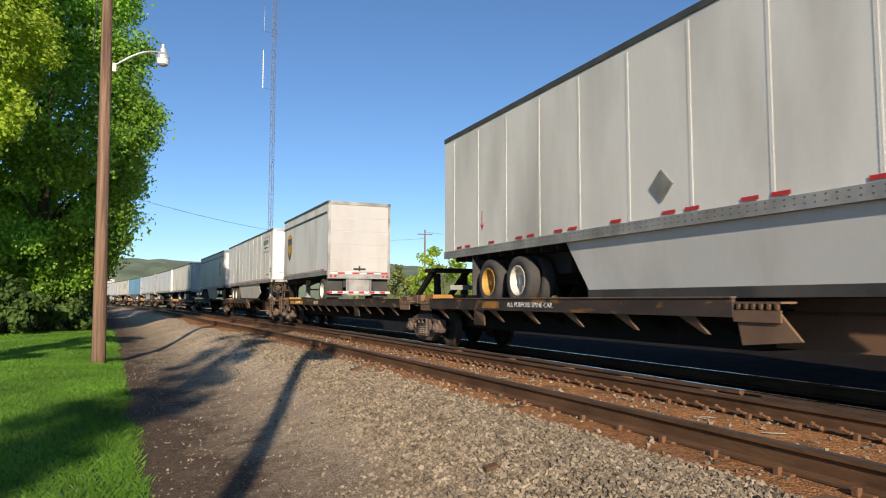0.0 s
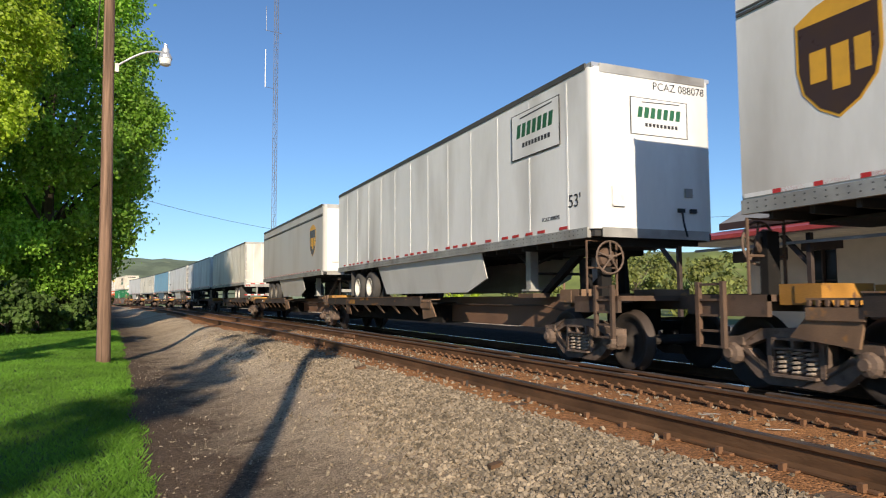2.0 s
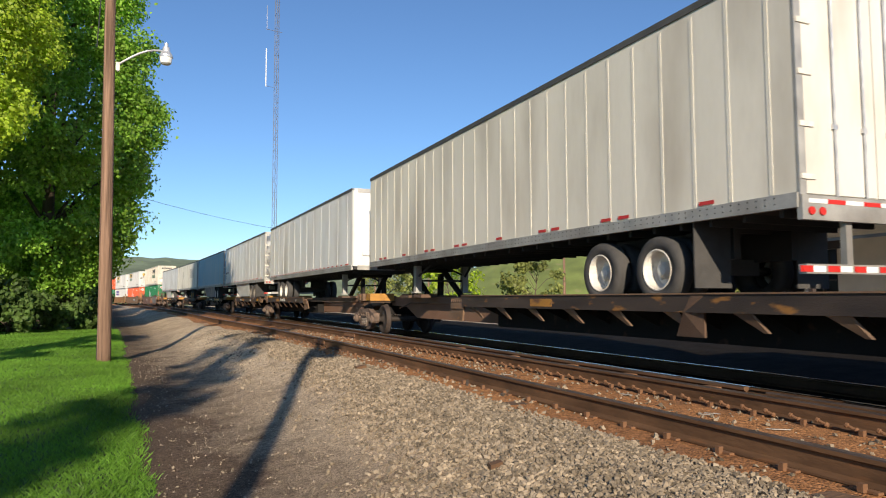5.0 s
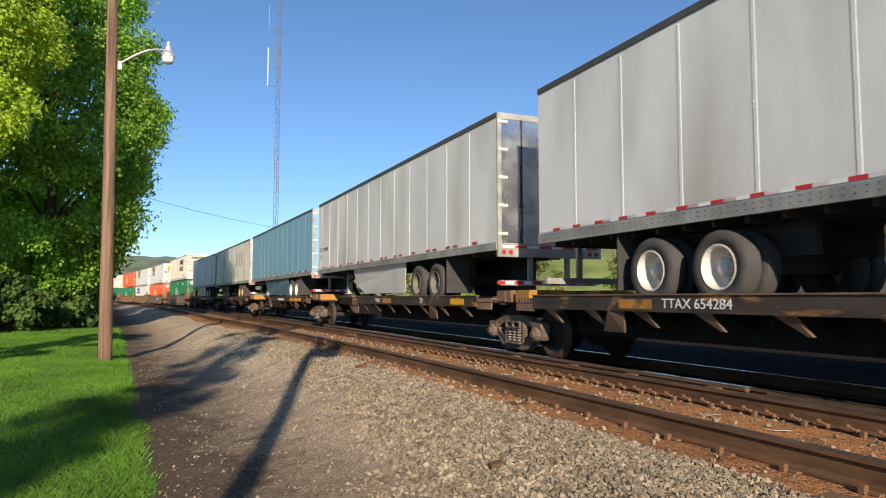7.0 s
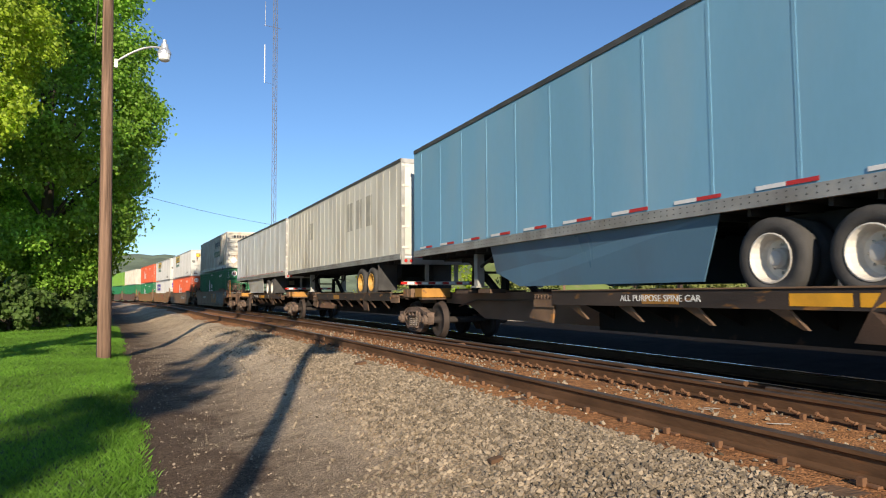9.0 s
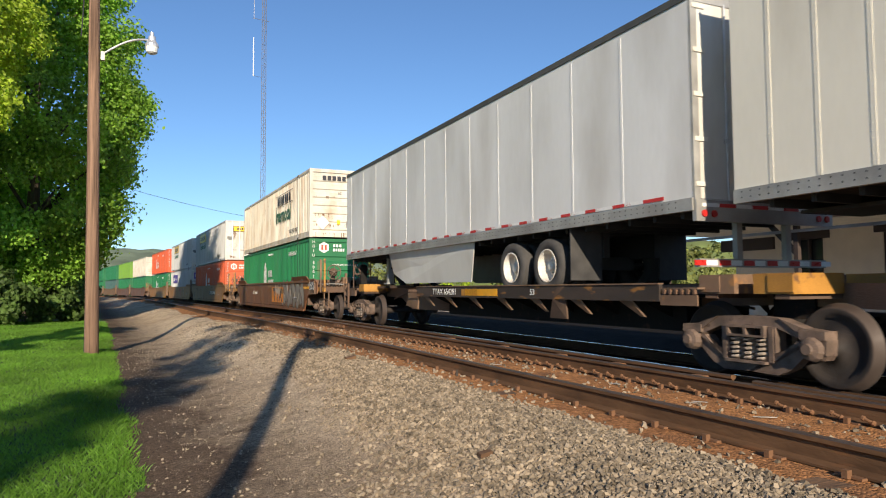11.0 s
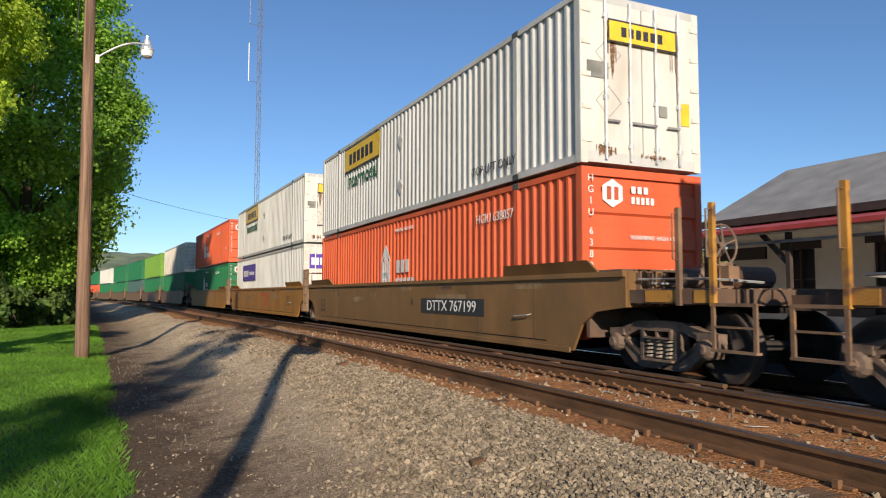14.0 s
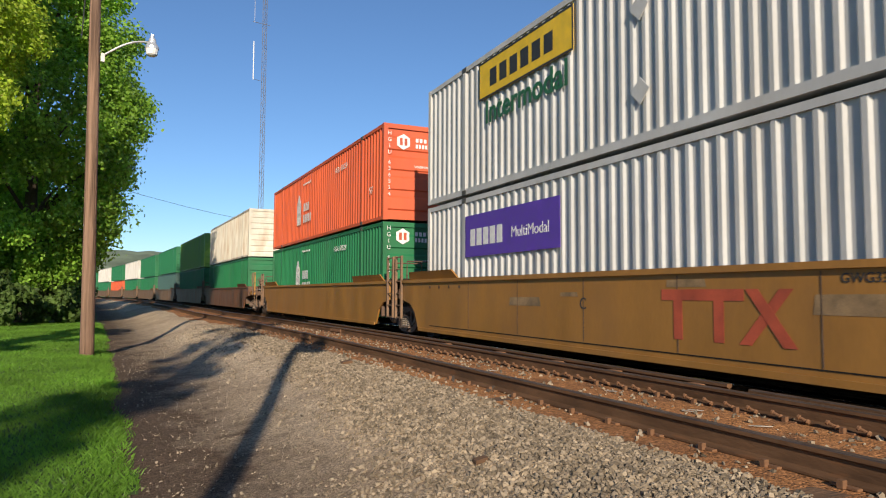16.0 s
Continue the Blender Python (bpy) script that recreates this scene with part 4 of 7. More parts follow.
def container(label, s0, s1, z0, z1, paint_m, near="panel", post=None, frame_m=None, rail_h=0.12, pitch=0.27, door_m=None):
    """A 53-foot container. near: 'door' or 'panel', what its end towards the eye is."""
    t = thing("shipping_container", label, "container", (s0 + s1) / 2, "containers on the train")
    a = (s1 - s0) / 2
    fm = frame_m or paint_m
    X = 1.295
    for out in (-1, 1):
        for ya, yb in ((-a + 0.1, -a + 2.0), (-a + 2.14, a - 2.14), (a - 2.0, a - 0.1)):
            part("side_panel", one(corrugated, out * (X - 0.012), ya, yb, z0 + rail_h, z1 - 0.10, pitch, 0.035, out), paint_m, t)
    part("core", many((-X + 0.06, X - 0.06, -a + 0.06, a - 0.06, z0 + 0.04, z1 - 0.03)), fm, t)
    for sx in (-1, 1):
        x0, x1 = (-X, -X + 0.07) if sx < 0 else (X - 0.07, X)
        part("bottom_rail", many((x0, x1, -a, a, z0 + 0.02, z0 + rail_h)), fm, t)
        part("top_rail", many((x0, x1, -a, a, z1 - 0.11, z1 - 0.005)), fm, t)
        for y in (-a, -a + 2.0, a - 2.14, a - 0.14):
            part("post", many((x0 - 0.006 * (sx < 0), x1 + 0.006 * (sx > 0), y, y + 0.14, z0 + 0.02, z1)), fm, t)
        for y in (-a + 1.96, a - 2.18, ):
            for zz in (z0, z1 - 0.12):
                part("corner_casting", one(box, x0 - 0.012, x1 + 0.012, y, y + 0.20, zz, zz + 0.125, 0.01), M_DARKRAIL if frame_m is None else fm, t)
    f = -a
    if near == "door":
        for sx in (-1, 1):
            dr = part("door", many((0.01 if sx > 0 else -X + 0.10, X - 0.10 if sx > 0 else -0.01, f - 0.01, f + 0.05, z0 + 0.16, z1 - 0.14)), door_m or paint_m, t)
            for x in (0.28, 0.80):
                lk = one(rod, (sx * x, f - 0.04, z0 + 0.08), (sx * x, f - 0.045, z1 - 0.08), 0.026)
                for zz in (z0 + 0.3, z0 + 1.1, z1 - 0.4):
                    box(lk, sx * x - 0.05, sx * x + 0.05, f - 0.055, f - 0.01, zz, zz + 0.07)
                part("lock_rod", lk, M_GALV, dr)
                part("handle", many((min(sx * x, sx * (x - 0.28)), max(sx * x, sx * (x - 0.28)), f - 0.07, f - 0.05, z0 + 0.72, z0 + 0.76)), M_GALVDIRTY, dr)
            for i in range(5):
                z = z0 + 0.35 + i * 0.55
                part("hinge", many((min(sx * (X - 0.2), sx * (X - 0.02)), max(sx * (X - 0.2), sx * (X - 0.02)), f - 0.03, f + 0.0, z, z + 0.08)), M_DOORHINGE, dr)
    else:
        e = bmesh.new()
        n = 7 if near == "ribs" else 4
        h = (z1 - z0 - 0.5) / n
        pr = [(f + 0.06, z1 - 0.12), (f + 0.06, z0 + 0.12), (f + 0.045, z0 + 0.12)]
        for i in range(n):
            z = z0 + 0.30 + h * i
            pr += [(f + 0.045, z), (f + 0.0, z + 0.04), (f + 0.0, z + h * 0.62), (f + 0.045, z + h * 0.72)]
        pr.append((f + 0.045, z1 - 0.12))
        prism(e, [(-X + 0.11, yy, zz) for yy, zz in pr], (2 * X - 0.22, 0, 0))
        part("end_wall", e, door_m or paint_m, t)
    part("end_header", many((-X + 0.02, X - 0.02, f - 0.012, f + 0.07, z1 - 0.14, z1)), fm, t)
    part("end_sill", many((-X + 0.02, X - 0.02, f - 0.012, f + 0.07, z0 + 0.02, z0 + 0.20)), fm if near != "ribs" else (door_m or paint_m), t)
    for sx in (-1, 1):
        part("corner_post", many((min(sx * X, sx * (X - 0.13)) - 0.004, max(sx * X, sx * (X - 0.13)) + 0.004, f - 0.016, f + 0.10, z0, z1)), door_m or fm, t)
    return t


def well_end(t, y, q, paint_m):
    """The outer end of a well car: bulkhead, walkway, brake gear, tall grab posts and hanging steps."""
    def bx(x0, x1, u0, u1, z0, z1):
        return x0, x1, min(y + q * u0, y + q * u1), max(y + q * u0, y + q * u1), z0, z1
    part("bulkhead", many(bx(-1.44, -0.75, 0.35, 0.93, 0.80, 1.27), bx(-1.46, -0.70, 0.93, 0.96, 0.78, 1.30), bx(0.75, 1.44, 0.35, 0.93, 0.80, 1.27)), paint_m, t)
    part("bulkhead_rib", many(*[bx(x - 0.02, x + 0.02, 0.96, 1.06, 0.80, 1.28) for x in (-1.3, -1.1, -0.9)]), M_PLATE, t)
    part("end_platform", many(bx(-1.42, 1.42, 0.96, 2.55, 0.98, 1.03), bx(-1.44, -1.38, 0.96, 2.55, 0.84, 1.03), bx(-1.42, 1.42, 2.50, 2.56, 0.82, 1.03)), M_BROWNSTEEL, t)
    part("tread", many(*[bx(-1.36 + 0.18 * k, -1.30 + 0.18 * k, 1.0, 2.5, 1.03, 1.045) for k in range(15)]), M_PLATE, t)
    part("edge_plate", many(bx(-1.452, -1.44, 1.3, 1.9, 0.86, 1.02), bx(-1.452, -1.44, 2.2, 2.5, 0.86, 1.02)), M_YELLOW, t)
    part("centre_sill", many(bx(-0.32, 0.32, 0.2, 2.5, 0.72, 0.98)), M_BLACK, t)
    part("air_tank", one(lathe, (0.25, y + q * 1.25, 1.22), (1, 0, 0), [(0.10, 0), (0.17, 0.04), (0.17, 0.75), (0.10, 0.8)], 14), M_BROWNSTEEL, t)
    part("brake_cylinder", one(lathe, (-0.95, y + q * 1.5, 1.2), (1, 0, 0), [(0.12, 0), (0.13, 0.03), (0.13, 0.32), (0.16, 0.34), (0.16, 0.38), (0.05, 0.4), (0.04, 0.7)], 12), M_CAST, t)
    part("valve_block", many(bx(-0.45, -0.15, 1.35, 1.65, 1.03, 1.42), bx(-0.40, -0.2, 1.65, 1.8, 1.15, 1.36), bx(-0.32, -0.24, 1.4, 1.5, 1.42, 1.58)), M_PLATE, t)
    part("brake_stand", many(bx(-1.08, -0.92, 2.02, 2.12, 1.03, 1.72)), M_BLACK, t)
    brake_wheel(t, -1.0, y + q * 2.24, 1.6, q)
    pp = bmesh.new()
    pipe(pp, [(-1.2, y + q * 1.1, 1.12), (-0.6, y + q * 1.15, 1.12), (-0.3, y + q * 1.3, 1.2)], 0.018, 5)
    pipe(pp, [(-1.35, y + q * 1.05, 1.18), (-1.35, y + q * 2.4, 1.16), (-0.5, y + q * 2.45, 1.12)], 0.018, 5)
    part("air_pipe", pp, M_GALVDIRTY, t)
    # tall posts with a thin grab bar before each, and a hanging step
    for u, yellow in ((1.95, False), (2.52, True)):
        part("grab_post", many(bx(-1.48, -1.42, u - 0.035, u + 0.035, 0.82, 2.10)), M_YELLOW if yellow else M_PLATE, t)
        gb = bmesh.new()
        pipe(gb, [(-1.45, y + q * u, 2.02), (-1.55, y + q * u, 2.02), (-1.55, y + q * u, 1.42), (-1.45, y + q * u, 1.42)], 0.013, 5)
        part("grab_bar", gb, M_PLATE, t)
    st = part("step", many(bx(-1.48, -1.45, 2.50, 2.55, 0.30, 0.85), bx(-1.48, -1.45, 3.12, 3.17, 0.30, 0.85), bx(-1.50, -1.40, 2.50, 3.17, 0.27, 0.30), bx(-1.48, -1.45, 2.5, 3.17, 0.82, 0.86)), M_PLATE, t)
    part("rung", many(bx(-1.48, -1.45, 2.55, 3.12, 0.56, 0.585)), M_PLATE, st)
    part("coupler", many(bx(-0.12, 0.12, 2.5, 3.35, 0.76, 0.96), bx(-0.2, 0.2, 3.1, 3.42, 0.70, 1.0)), M_BROWNSTEEL, t)


def well_unit(s0, s1, paint_m, label, t0, t1, words=(), front_end=False, rear_end=False, data=False):
    """One well of a double-stack car: deep side sills between the trucks at t0 and t1, for a box from s0 to s1."""
    mid = (s0 + s1) / 2
    t = thing("well_car", label, "rail car", mid, "well car units")
    a, b = s0 - mid - 0.35, s1 - mid + 0.35
    X, zt, zb = 1.50, 1.30, 0.07
    ea, eb = (1.6 if data else 0.95 if front_end else 0.75), 0.75
    for sx in (-1, 1):
        sd = bmesh.new()
        prism(sd, [(sx * X, a - ea, zt), (sx * X, a - ea, 0.78), (sx * X, a - 0.25, 0.70), (sx * X, a + 0.10, 0.50), (sx * X, a + 0.35, zb), (sx * X, b - 0.35, zb), (sx * X, b - 0.10, 0.50), (sx * X, b + 0.25, 0.70), (sx * X, b + eb, 0.78), (sx * X, b + eb, zt)], (-0.05 * sx, 0, 0))
        box(sd, min(sx * X, sx * (X + 0.05)), max(sx * X, sx * (X + 0.05)), a - ea, b + eb, zt - 0.08, zt + 0.0)
        box(sd, min(sx * X, sx * (X + 0.03)), max(sx * X, sx * (X + 0.03)), a + 0.4, b - 0.4, zb - 0.03, zb + 0.05)
        side = part("side_sill", sd, paint_m, t)
        for y in (a - 0.3, b - 2.6):
            fl = bmesh.new()
            prism(fl, [(sx * (X - 0.02), y, zt), (sx * (X - 0.02), y + 2.9, zt), (sx * (X + 0.08), y + 2.7, zt + 0.19), (sx * (X + 0.08), y + 0.15, zt + 0.19)], (-0.04 * sx, 0, 0))
            part("guide_flange", fl, paint_m, t)
    part("well_floor", many((-1.45, 1.45, a + 0.9, b - 0.9, zb - 0.02, zb + 0.04)), M_BLACK, t)
    for y, q, tt in ((a, -1, t0 - mid), (b, 1, t1 - mid)):
        e = bmesh.new()
        prism(e, [(-1.46, y, 0.80), (-0.55, tt, 0.80), (0.55, tt, 0.80), (1.46, y, 0.80)], (0, 0, 0.28))
        box(e, -1.45, 1.45, y - 0.04, y + 0.04, 0.3, zt)
        part("end_bolster", e, M_BROWNSTEEL, t)
        part("end_walkway", many((-1.45, 1.45, min(y, y + q * 0.8), max(y, y + q * 0.8), 1.30, 1.335), *[(x - 0.03, x + 0.03, min(y, y + q * 0.8), max(y, y + q * 0.8), 1.08, 1.30) for x in (-1.3, 0, 1.3)]), M_BROWNSTEEL, t)
        if not (front_end and q < 0) and not (rear_end and q > 0):
            ladder(t, -1.54, y + q * 0.95, 0.30, 1.95, 0.42, M_PLATE, 5)
        if (front_end and q < 0) or (rear_end and q > 0):
            continue
        hr = bmesh.new()
        pipe(hr, [(-1.4, y + q * 0.7, 1.33), (-1.4, y + q * 0.7, 1.8), (-0.5, y + q * 0.7, 1.8), (-0.5, y + q * 0.7, 1.33)], 0.02)
        part("handrail", hr, M_BROWNSTEEL, t)
    for y, q in (((a, -1),) if front_end else ()) + (((b, 1),) if rear_end else ()):
        well_end(t, y, q, paint_m)
    if data:
        y = a
        part("data_panel", one(box, -1.55, -1.50, y - 1.45, y - 0.62, 0.76, 1.36), M_BROWNSTEEL, t)
        part("data_rim", many((-1.562, -1.55, y - 1.45, y - 1.42, 0.76, 1.36), (-1.562, -1.55, y - 0.65, y - 0.62, 0.76, 1.36), (-1.562, -1.55, y - 1.42, y - 0.65, 1.33, 1.36), (-1.562, -1.55, y - 1.42, y - 0.65, 0.76, 0.79)), M_PLATE, t)
        part("data_plate", many((-1.556, -1.55, y - 1.36, y - 0.74, 0.92, 1.24)), M_TEXT_BLACK, t)
        for ya, yb, za, zb in ((-1.36, -0.74, 1.232, 1.24), (-1.36, -0.74, 0.92, 0.928), (-1.36, -0.74, 1.02, 1.026), (-1.36, -1.354, 0.928, 1.232), (-0.746, -0.74, 0.928, 1.232), (-1.053, -1.047, 1.026, 1.232)):
            part("data_line", many((-1.560, -1.556, y + ya, y + yb, za, zb)), M_TEXT_WHITE, t)
        for ya, w_, zz in ((-1.30, 0.12, 1.19), (-1.30, 0.16, 1.13), (-1.30, 0.14, 1.07), (-1.0, 0.10, 1.19), (-1.0, 0.14, 1.13), (-1.28, 0.4, 0.97)):
            part("data_line", many((-1.559, -1.556, y - 2.10 - ya - w_, y - 2.10 - ya, zz, zz + 0.02)), M_TEXT_WHITE, t)
        for ya in (-0.55, 0.02):
            part("yellow_patch", many((-1.508, -1.50, y + ya, y + ya + 0.5, 0.96, 1.06)), M_BRIGHTYELLOW, t)
        part("notice", many((-1.507, -1.50, y - 0.54, y - 0.22, 1.08, 1.22)), M_GREYPLACARD, t)
    for wd_, sz, y, z, mt in words:
        lettering("side_lettering", wd_, sz, mt, t, on_side(-X - 0.004, y - mid, z))
    return t


def steel(name, col, dirt, rough=0.55, ds=0.9, var=0.14):
    return mat(name, col, rough, scale=1.2, var=var, bump=0.1, fine=25, stretch=(1, 1, 0.4), dirt=dirt, dirt_scale=ds)


M_BOX_WHITE = steel("container_white", (0.63, 0.61, 0.56), (0.45, 0.38, 0.30))
M_BOX_RUSTY = steel("rust_streaked_white", (0.62, 0.585, 0.50), (0.38, 0.20, 0.09), ds=1.6)
M_BOX_GREY = steel("container_grey", (0.50, 0.50, 0.49), (0.40, 0.38, 0.35))
M_BOX_GREEN = steel("container_green", (0.012, 0.155, 0.055), (0.02, 0.09, 0.04))
M_BOX_ORANGE = steel("container_orange", (0.60, 0.105, 0.035), (0.40, 0.085, 0.04))
M_BOX_RED = steel("container_red", (0.36, 0.07, 0.045), (0.22, 0.05, 0.04))
M_BOX_LIME = steel("container_lime", (0.16, 0.32, 0.035), (0.10, 0.2, 0.04))
M_BOX_DARK = steel("container_slate", (0.05, 0.11, 0.10), (0.04, 0.07, 0.06))
M_WELL_BROWN = steel("well_brown", (0.175, 0.078, 0.036), (0.07, 0.042, 0.030), ds=1.5, var=0.28)
M_WELL_GOLD = steel("well_gold", (0.33, 0.155, 0.03), (0.20, 0.10, 0.035), ds=1.1, var=0.2)
M_WELL_YELLOW = steel("well_ochre", (0.215, 0.115, 0.042), (0.12, 0.07, 0.036), ds=1.3, var=0.24)


# ---- the train, from the station end outwards ----
def make_train():
    # trailers
    t = trailer("aged white box trailer with riveted wall posts and pale skirts", -0.80, 15.35, M_WHITE_A, False, [WHEEL_YELLOW, WHEEL_WHITE], M_SKIRT, deep=True, marks=11, axles=(2.24, 3.5), skirt_at=(5.2, 12.6), first_post=0.55)
    part("diamond_placard", flat([(0, -.23), (.23, 0), (0, .23), (-.23, 0)], on_side(-HALF - 0.002, 7.63 - 7.275, 2.56), 0.02), M_GREYPLACARD, t)
    part("painted_arrow", flat([(-.015, .2), (.015, .2), (.015, -.12), (.06, -.06), (.06, -.12), (0, -.22), (-.06, -.12), (-.06, -.06), (-.015, -.12)], on_side(-HALF - 0.002, 13.31 - 7.275, 2.68)), M_RED, t)
    u = trailer("short white pup trailer with a roll-up door and shield badge", 26.61, 34.95, M_WHITE_B, True, marks=14, smooth_side=True, roll_door=True, axles=(0.95,), pair=True, rounded=False)
    band(u, 8.34)
    shield(u, -HALF - 0.003, 33.61 - 30.78, 3.50, 1.09)
    p = trailer("white box trailer with rounded nose and boxed green logo", 38.06, 54.2, M_WHITE_B, False, WHEEL_WHITE, M_SKIRT, marks=16, skirt_at=(4.6, 11.9), first_post=1.2)
    for at, w in ((on_side(-HALF - 0.02, 39.86 - 46.13, 4.12), 1.75), (on_front(0.1, -8.07 - 0.004, 4.05), 1.25)):
        logo_board(p, at, w)
    lettering("fleet_lettering", "53'", 0.32, M_TEXT_BLACK, p, on_side(-HALF - 0.004, 38.60 - 46.13, 2.60))
    lettering("fleet_lettering", "PCAZ 088078", 0.20, M_TEXT_BLACK, p, on_front(0.55, -8.07 - 0.004, 4.60))
    lettering("fleet_lettering", "PCAZ 088078", 0.10, M_TEXT_BLACK, p, on_side(-HALF - 0.004, 38.06 + 1.3 - 46.13, 2.38))
    v = trailer("grey-sided parcel trailer with a shield badge and white nose", 56.58, 70.34, M_PARCEL, False, WHEEL_DARK, M_GREY_B, smooth_side=True, marks=20, pair=True, skirt_at=(4.5, 9.8))
    band(v, 13.76)
    shield(v, -HALF - 0.003, 58.37 - 63.46, 3.50, 1.15)
    lettering("fleet_lettering", "840337", 0.24, M_TEXT_BLACK, v, on_front(0.15, -6.88 - 0.010, 4.58), squeeze=0.8)
    part("nose_panel", many((-HALF + 0.17, HALF - 0.17, -6.887, -6.88, 2.12, 4.70)), M_WHITE_B, v, "white nose panel")
    part("nose_hatch", one(box, 0.45, 1.0, -6.92, -6.88, 2.15, 2.75, 0.03), M_TEXT_BLACK, v)
    w = trailer("cream trailer with swing doors and dull sides", 77.21, 93.36, M_CREAM, True, WHEEL_WHITE, None, marks=8, posts=0.61)
    x = trailer("pale grey box trailer with rounded nose and riveted posts", 95.38, 111.5, M_GREY_A, False, WHEEL_WHITE, None, marks=24, pair=True, axles=(3.07, 4.38), first_post=1.22)
    m = trailer("silver-grey trailer with bright steel rear doors", 113.23, 129.32, M_GREY_A, True, WHEEL_DARK, M_SKIRT, marks=12, top_paint=M_STAINLESS, axles=(3.45, 4.72), skirt_at=(5.65, 11.0))
    lettering("fleet_lettering", "MEQZ 268848", 0.22, M_TEXT_BLACK, m, on_side(-HALF - 0.004, 129.32 - 0.95 - 121.27, 2.92))
    lettering("fleet_lettering", "53'", 0.26, M_TEXT_BLACK, m, on_side(-HALF - 0.004, 129.32 - 0.55 - 121.27, 2.60))
    for k, wd_ in enumerate(("MEQZ", "268848")):
        lettering("fleet_lettering", wd_, 0.26, M_TEXT_BLACK, m, on_front(0.78, -8.045 - 0.032, 2.98 - 0.27 * k), squeeze=0.8)
    l = trailer("faded blue box trailer with skirts and blue swing doors", 130.58, 146.64, M_BLUE, True, WHEEL_WHITE, M_SKIRT_BLUE, marks=11, pair=True, top_paint=M_BLUE, axles=(3.15, 4.38), skirt_at=(5.15, 11.6))
    n = trailer("cream ribbed trailer with ghost lettering and swing doors", 147.74, 163.9, M_CREAM, True, WHEEL_YELLOW, None, marks=0, posts=0.61, axles=(2.89, 4.03))
    for i, (yy, hh) in enumerate(((3.0, 1.0), (4.1, 1.0), (5.2, 1.0), (11.2, 0.7))):
        part("faded_letter_block", flat([(-.32, -hh / 2), (.32, -hh / 2), (.32, hh / 2), (-.32, hh / 2)], on_side(-HALF - 0.001, -8.08 + yy, 3.7), 0.002), M_GHOST, n)
    o = trailer("light grey box trailer with riveted posts and white skirts", 164.62, 180.78, M_GREY_A, True, WHEEL_WHITE, M_SKIRT, marks=22, pair=True, axles=(3.6, 4.88), skirt_at=(6.5, 12.0))

    # spine car platforms and their trucks
    S = "black skeletal spine car with a weathered yellow side sill"
    W = M_TEXT_WHITE
    spine_unit(-2.2, 16.9, 6.35, 16.1, 1.0, words=(("ALL PURPOSE SPINE CAR", 0.13, 11.2, W),))
    spine_unit(17.1, 34.6, 18.3, 33.4, 17.9, words=(("TTAX 361526", 0.15, 31.5, W), ("2-28 11-57", 0.15, 28.0, W)), ends=(False, True), bright=(0.80, 0.86, 0.92))
    spine_unit(38.6, 56.0, 45.6, 55.4, 39.6, ends=(True, False))
    spine_unit(56.2, 74.6, 63.8, 72.6, 57.2, words=(("TTAX", 0.13, 70.0, W),))
    spine_unit(74.8, 94.2, 76.0, 86.0, 91.5)
    spine_unit(94.4, 112.65, 102.8, 111.6, 97.0, words=(("TTAX 654284", 0.19, 107.4, W), ("53", 0.15, 104.2, W)))
    spine_unit(112.75, 129.8, 114.05, 123.2, 127.3, words=(("TTAX", 0.17, 121.0, W), ("53", 0.19, 117.3, W)), bright=(0.07,))
    spine_unit(130.0, 146.9, 131.2, 139.5, 144.6, words=(("ALL PURPOSE SPINE CAR", 0.13, 136.76, W), ("53", 0.16, 133.3, W)), bright=(0.12, 0.22, 0.32))
    spine_unit(147.1, 163.8, 148.4, 157.5, 161.6)
    spine_unit(164.0, 179.7, 165.2, 174.1, 178.6, words=(("TTAX 654281", 0.20, 172.4, W), ("53", 0.15, 168.5, W)), ends=(False, True), bright=(0.52, 0.60))
    for s in (-2.3, 17.0, 34.4, 38.7, 56.1, 74.7, 94.3, 112.7, 129.9, 147.0, 163.9, 179.7):
        truck(s)

    # double stacks
    TOP, SEAM, LOW = 6.03, 3.13, 0.24
    T, K = M_TEXT_WHITE, M_TEXT_BLACK
    G = "green corrugated container with pale markings in a well car"
    c = container("rust-streaked white corrugated container stacked on a green one", 186.16, 202.35, SEAM, TOP, M_BOX_RUSTY, "ribs", rail_h=0.26)
    lettering("side_lettering", "Intermodal", 1.0, M_TEXT_GREEN, c, on_side(-1.305, 191.2 - 194.25, 4.55), squeeze=0.74, bold=0.02)
    bars(c, on_side, -1.305, 191.0 - 194.25, 5.30, 2.9, 0.40, 7, K, 0.3)
    part("logo_outline", many((-1.312, -1.305, -5.1, -1.4, 5.56, 5.585), (-1.312, -1.305, -5.1, -1.4, 5.02, 5.045)), K, c)
    lettering("side_lettering", "TOP LIFT ONLY", 0.26, K, c, on_side(-1.305, -5.2, 3.62))
    bars(c, on_front, 0.0, -8.12, 5.65, 1.5, 0.2, 7, K, 0.25)
    part("placard", flat([(0, -.3), (.3, 0), (0, .3), (-.3, 0)], on_front(-0.75, -8.13, 3.75), 0.01), M_WHITEMARK, c)
    part("decal", flat([(-.07, -.09), (.07, -.09), (.07, .09), (-.07, .09)], on_front(-0.05, -8.12, 3.78), 0.006), M_JBYELLOW, c)
    part("decal", flat([(-.08, -.13), (.08, -.13), (.08, .13), (-.08, .13)], on_front(0.35, -8.12, 3.70), 0.006), M_GALVDIRTY, c)
    lettering("end_lettering", "53", 0.16, K, c, on_front(0.0, -8.12, 5.02))
    rust_runs(c, 8.095, SEAM, TOP)
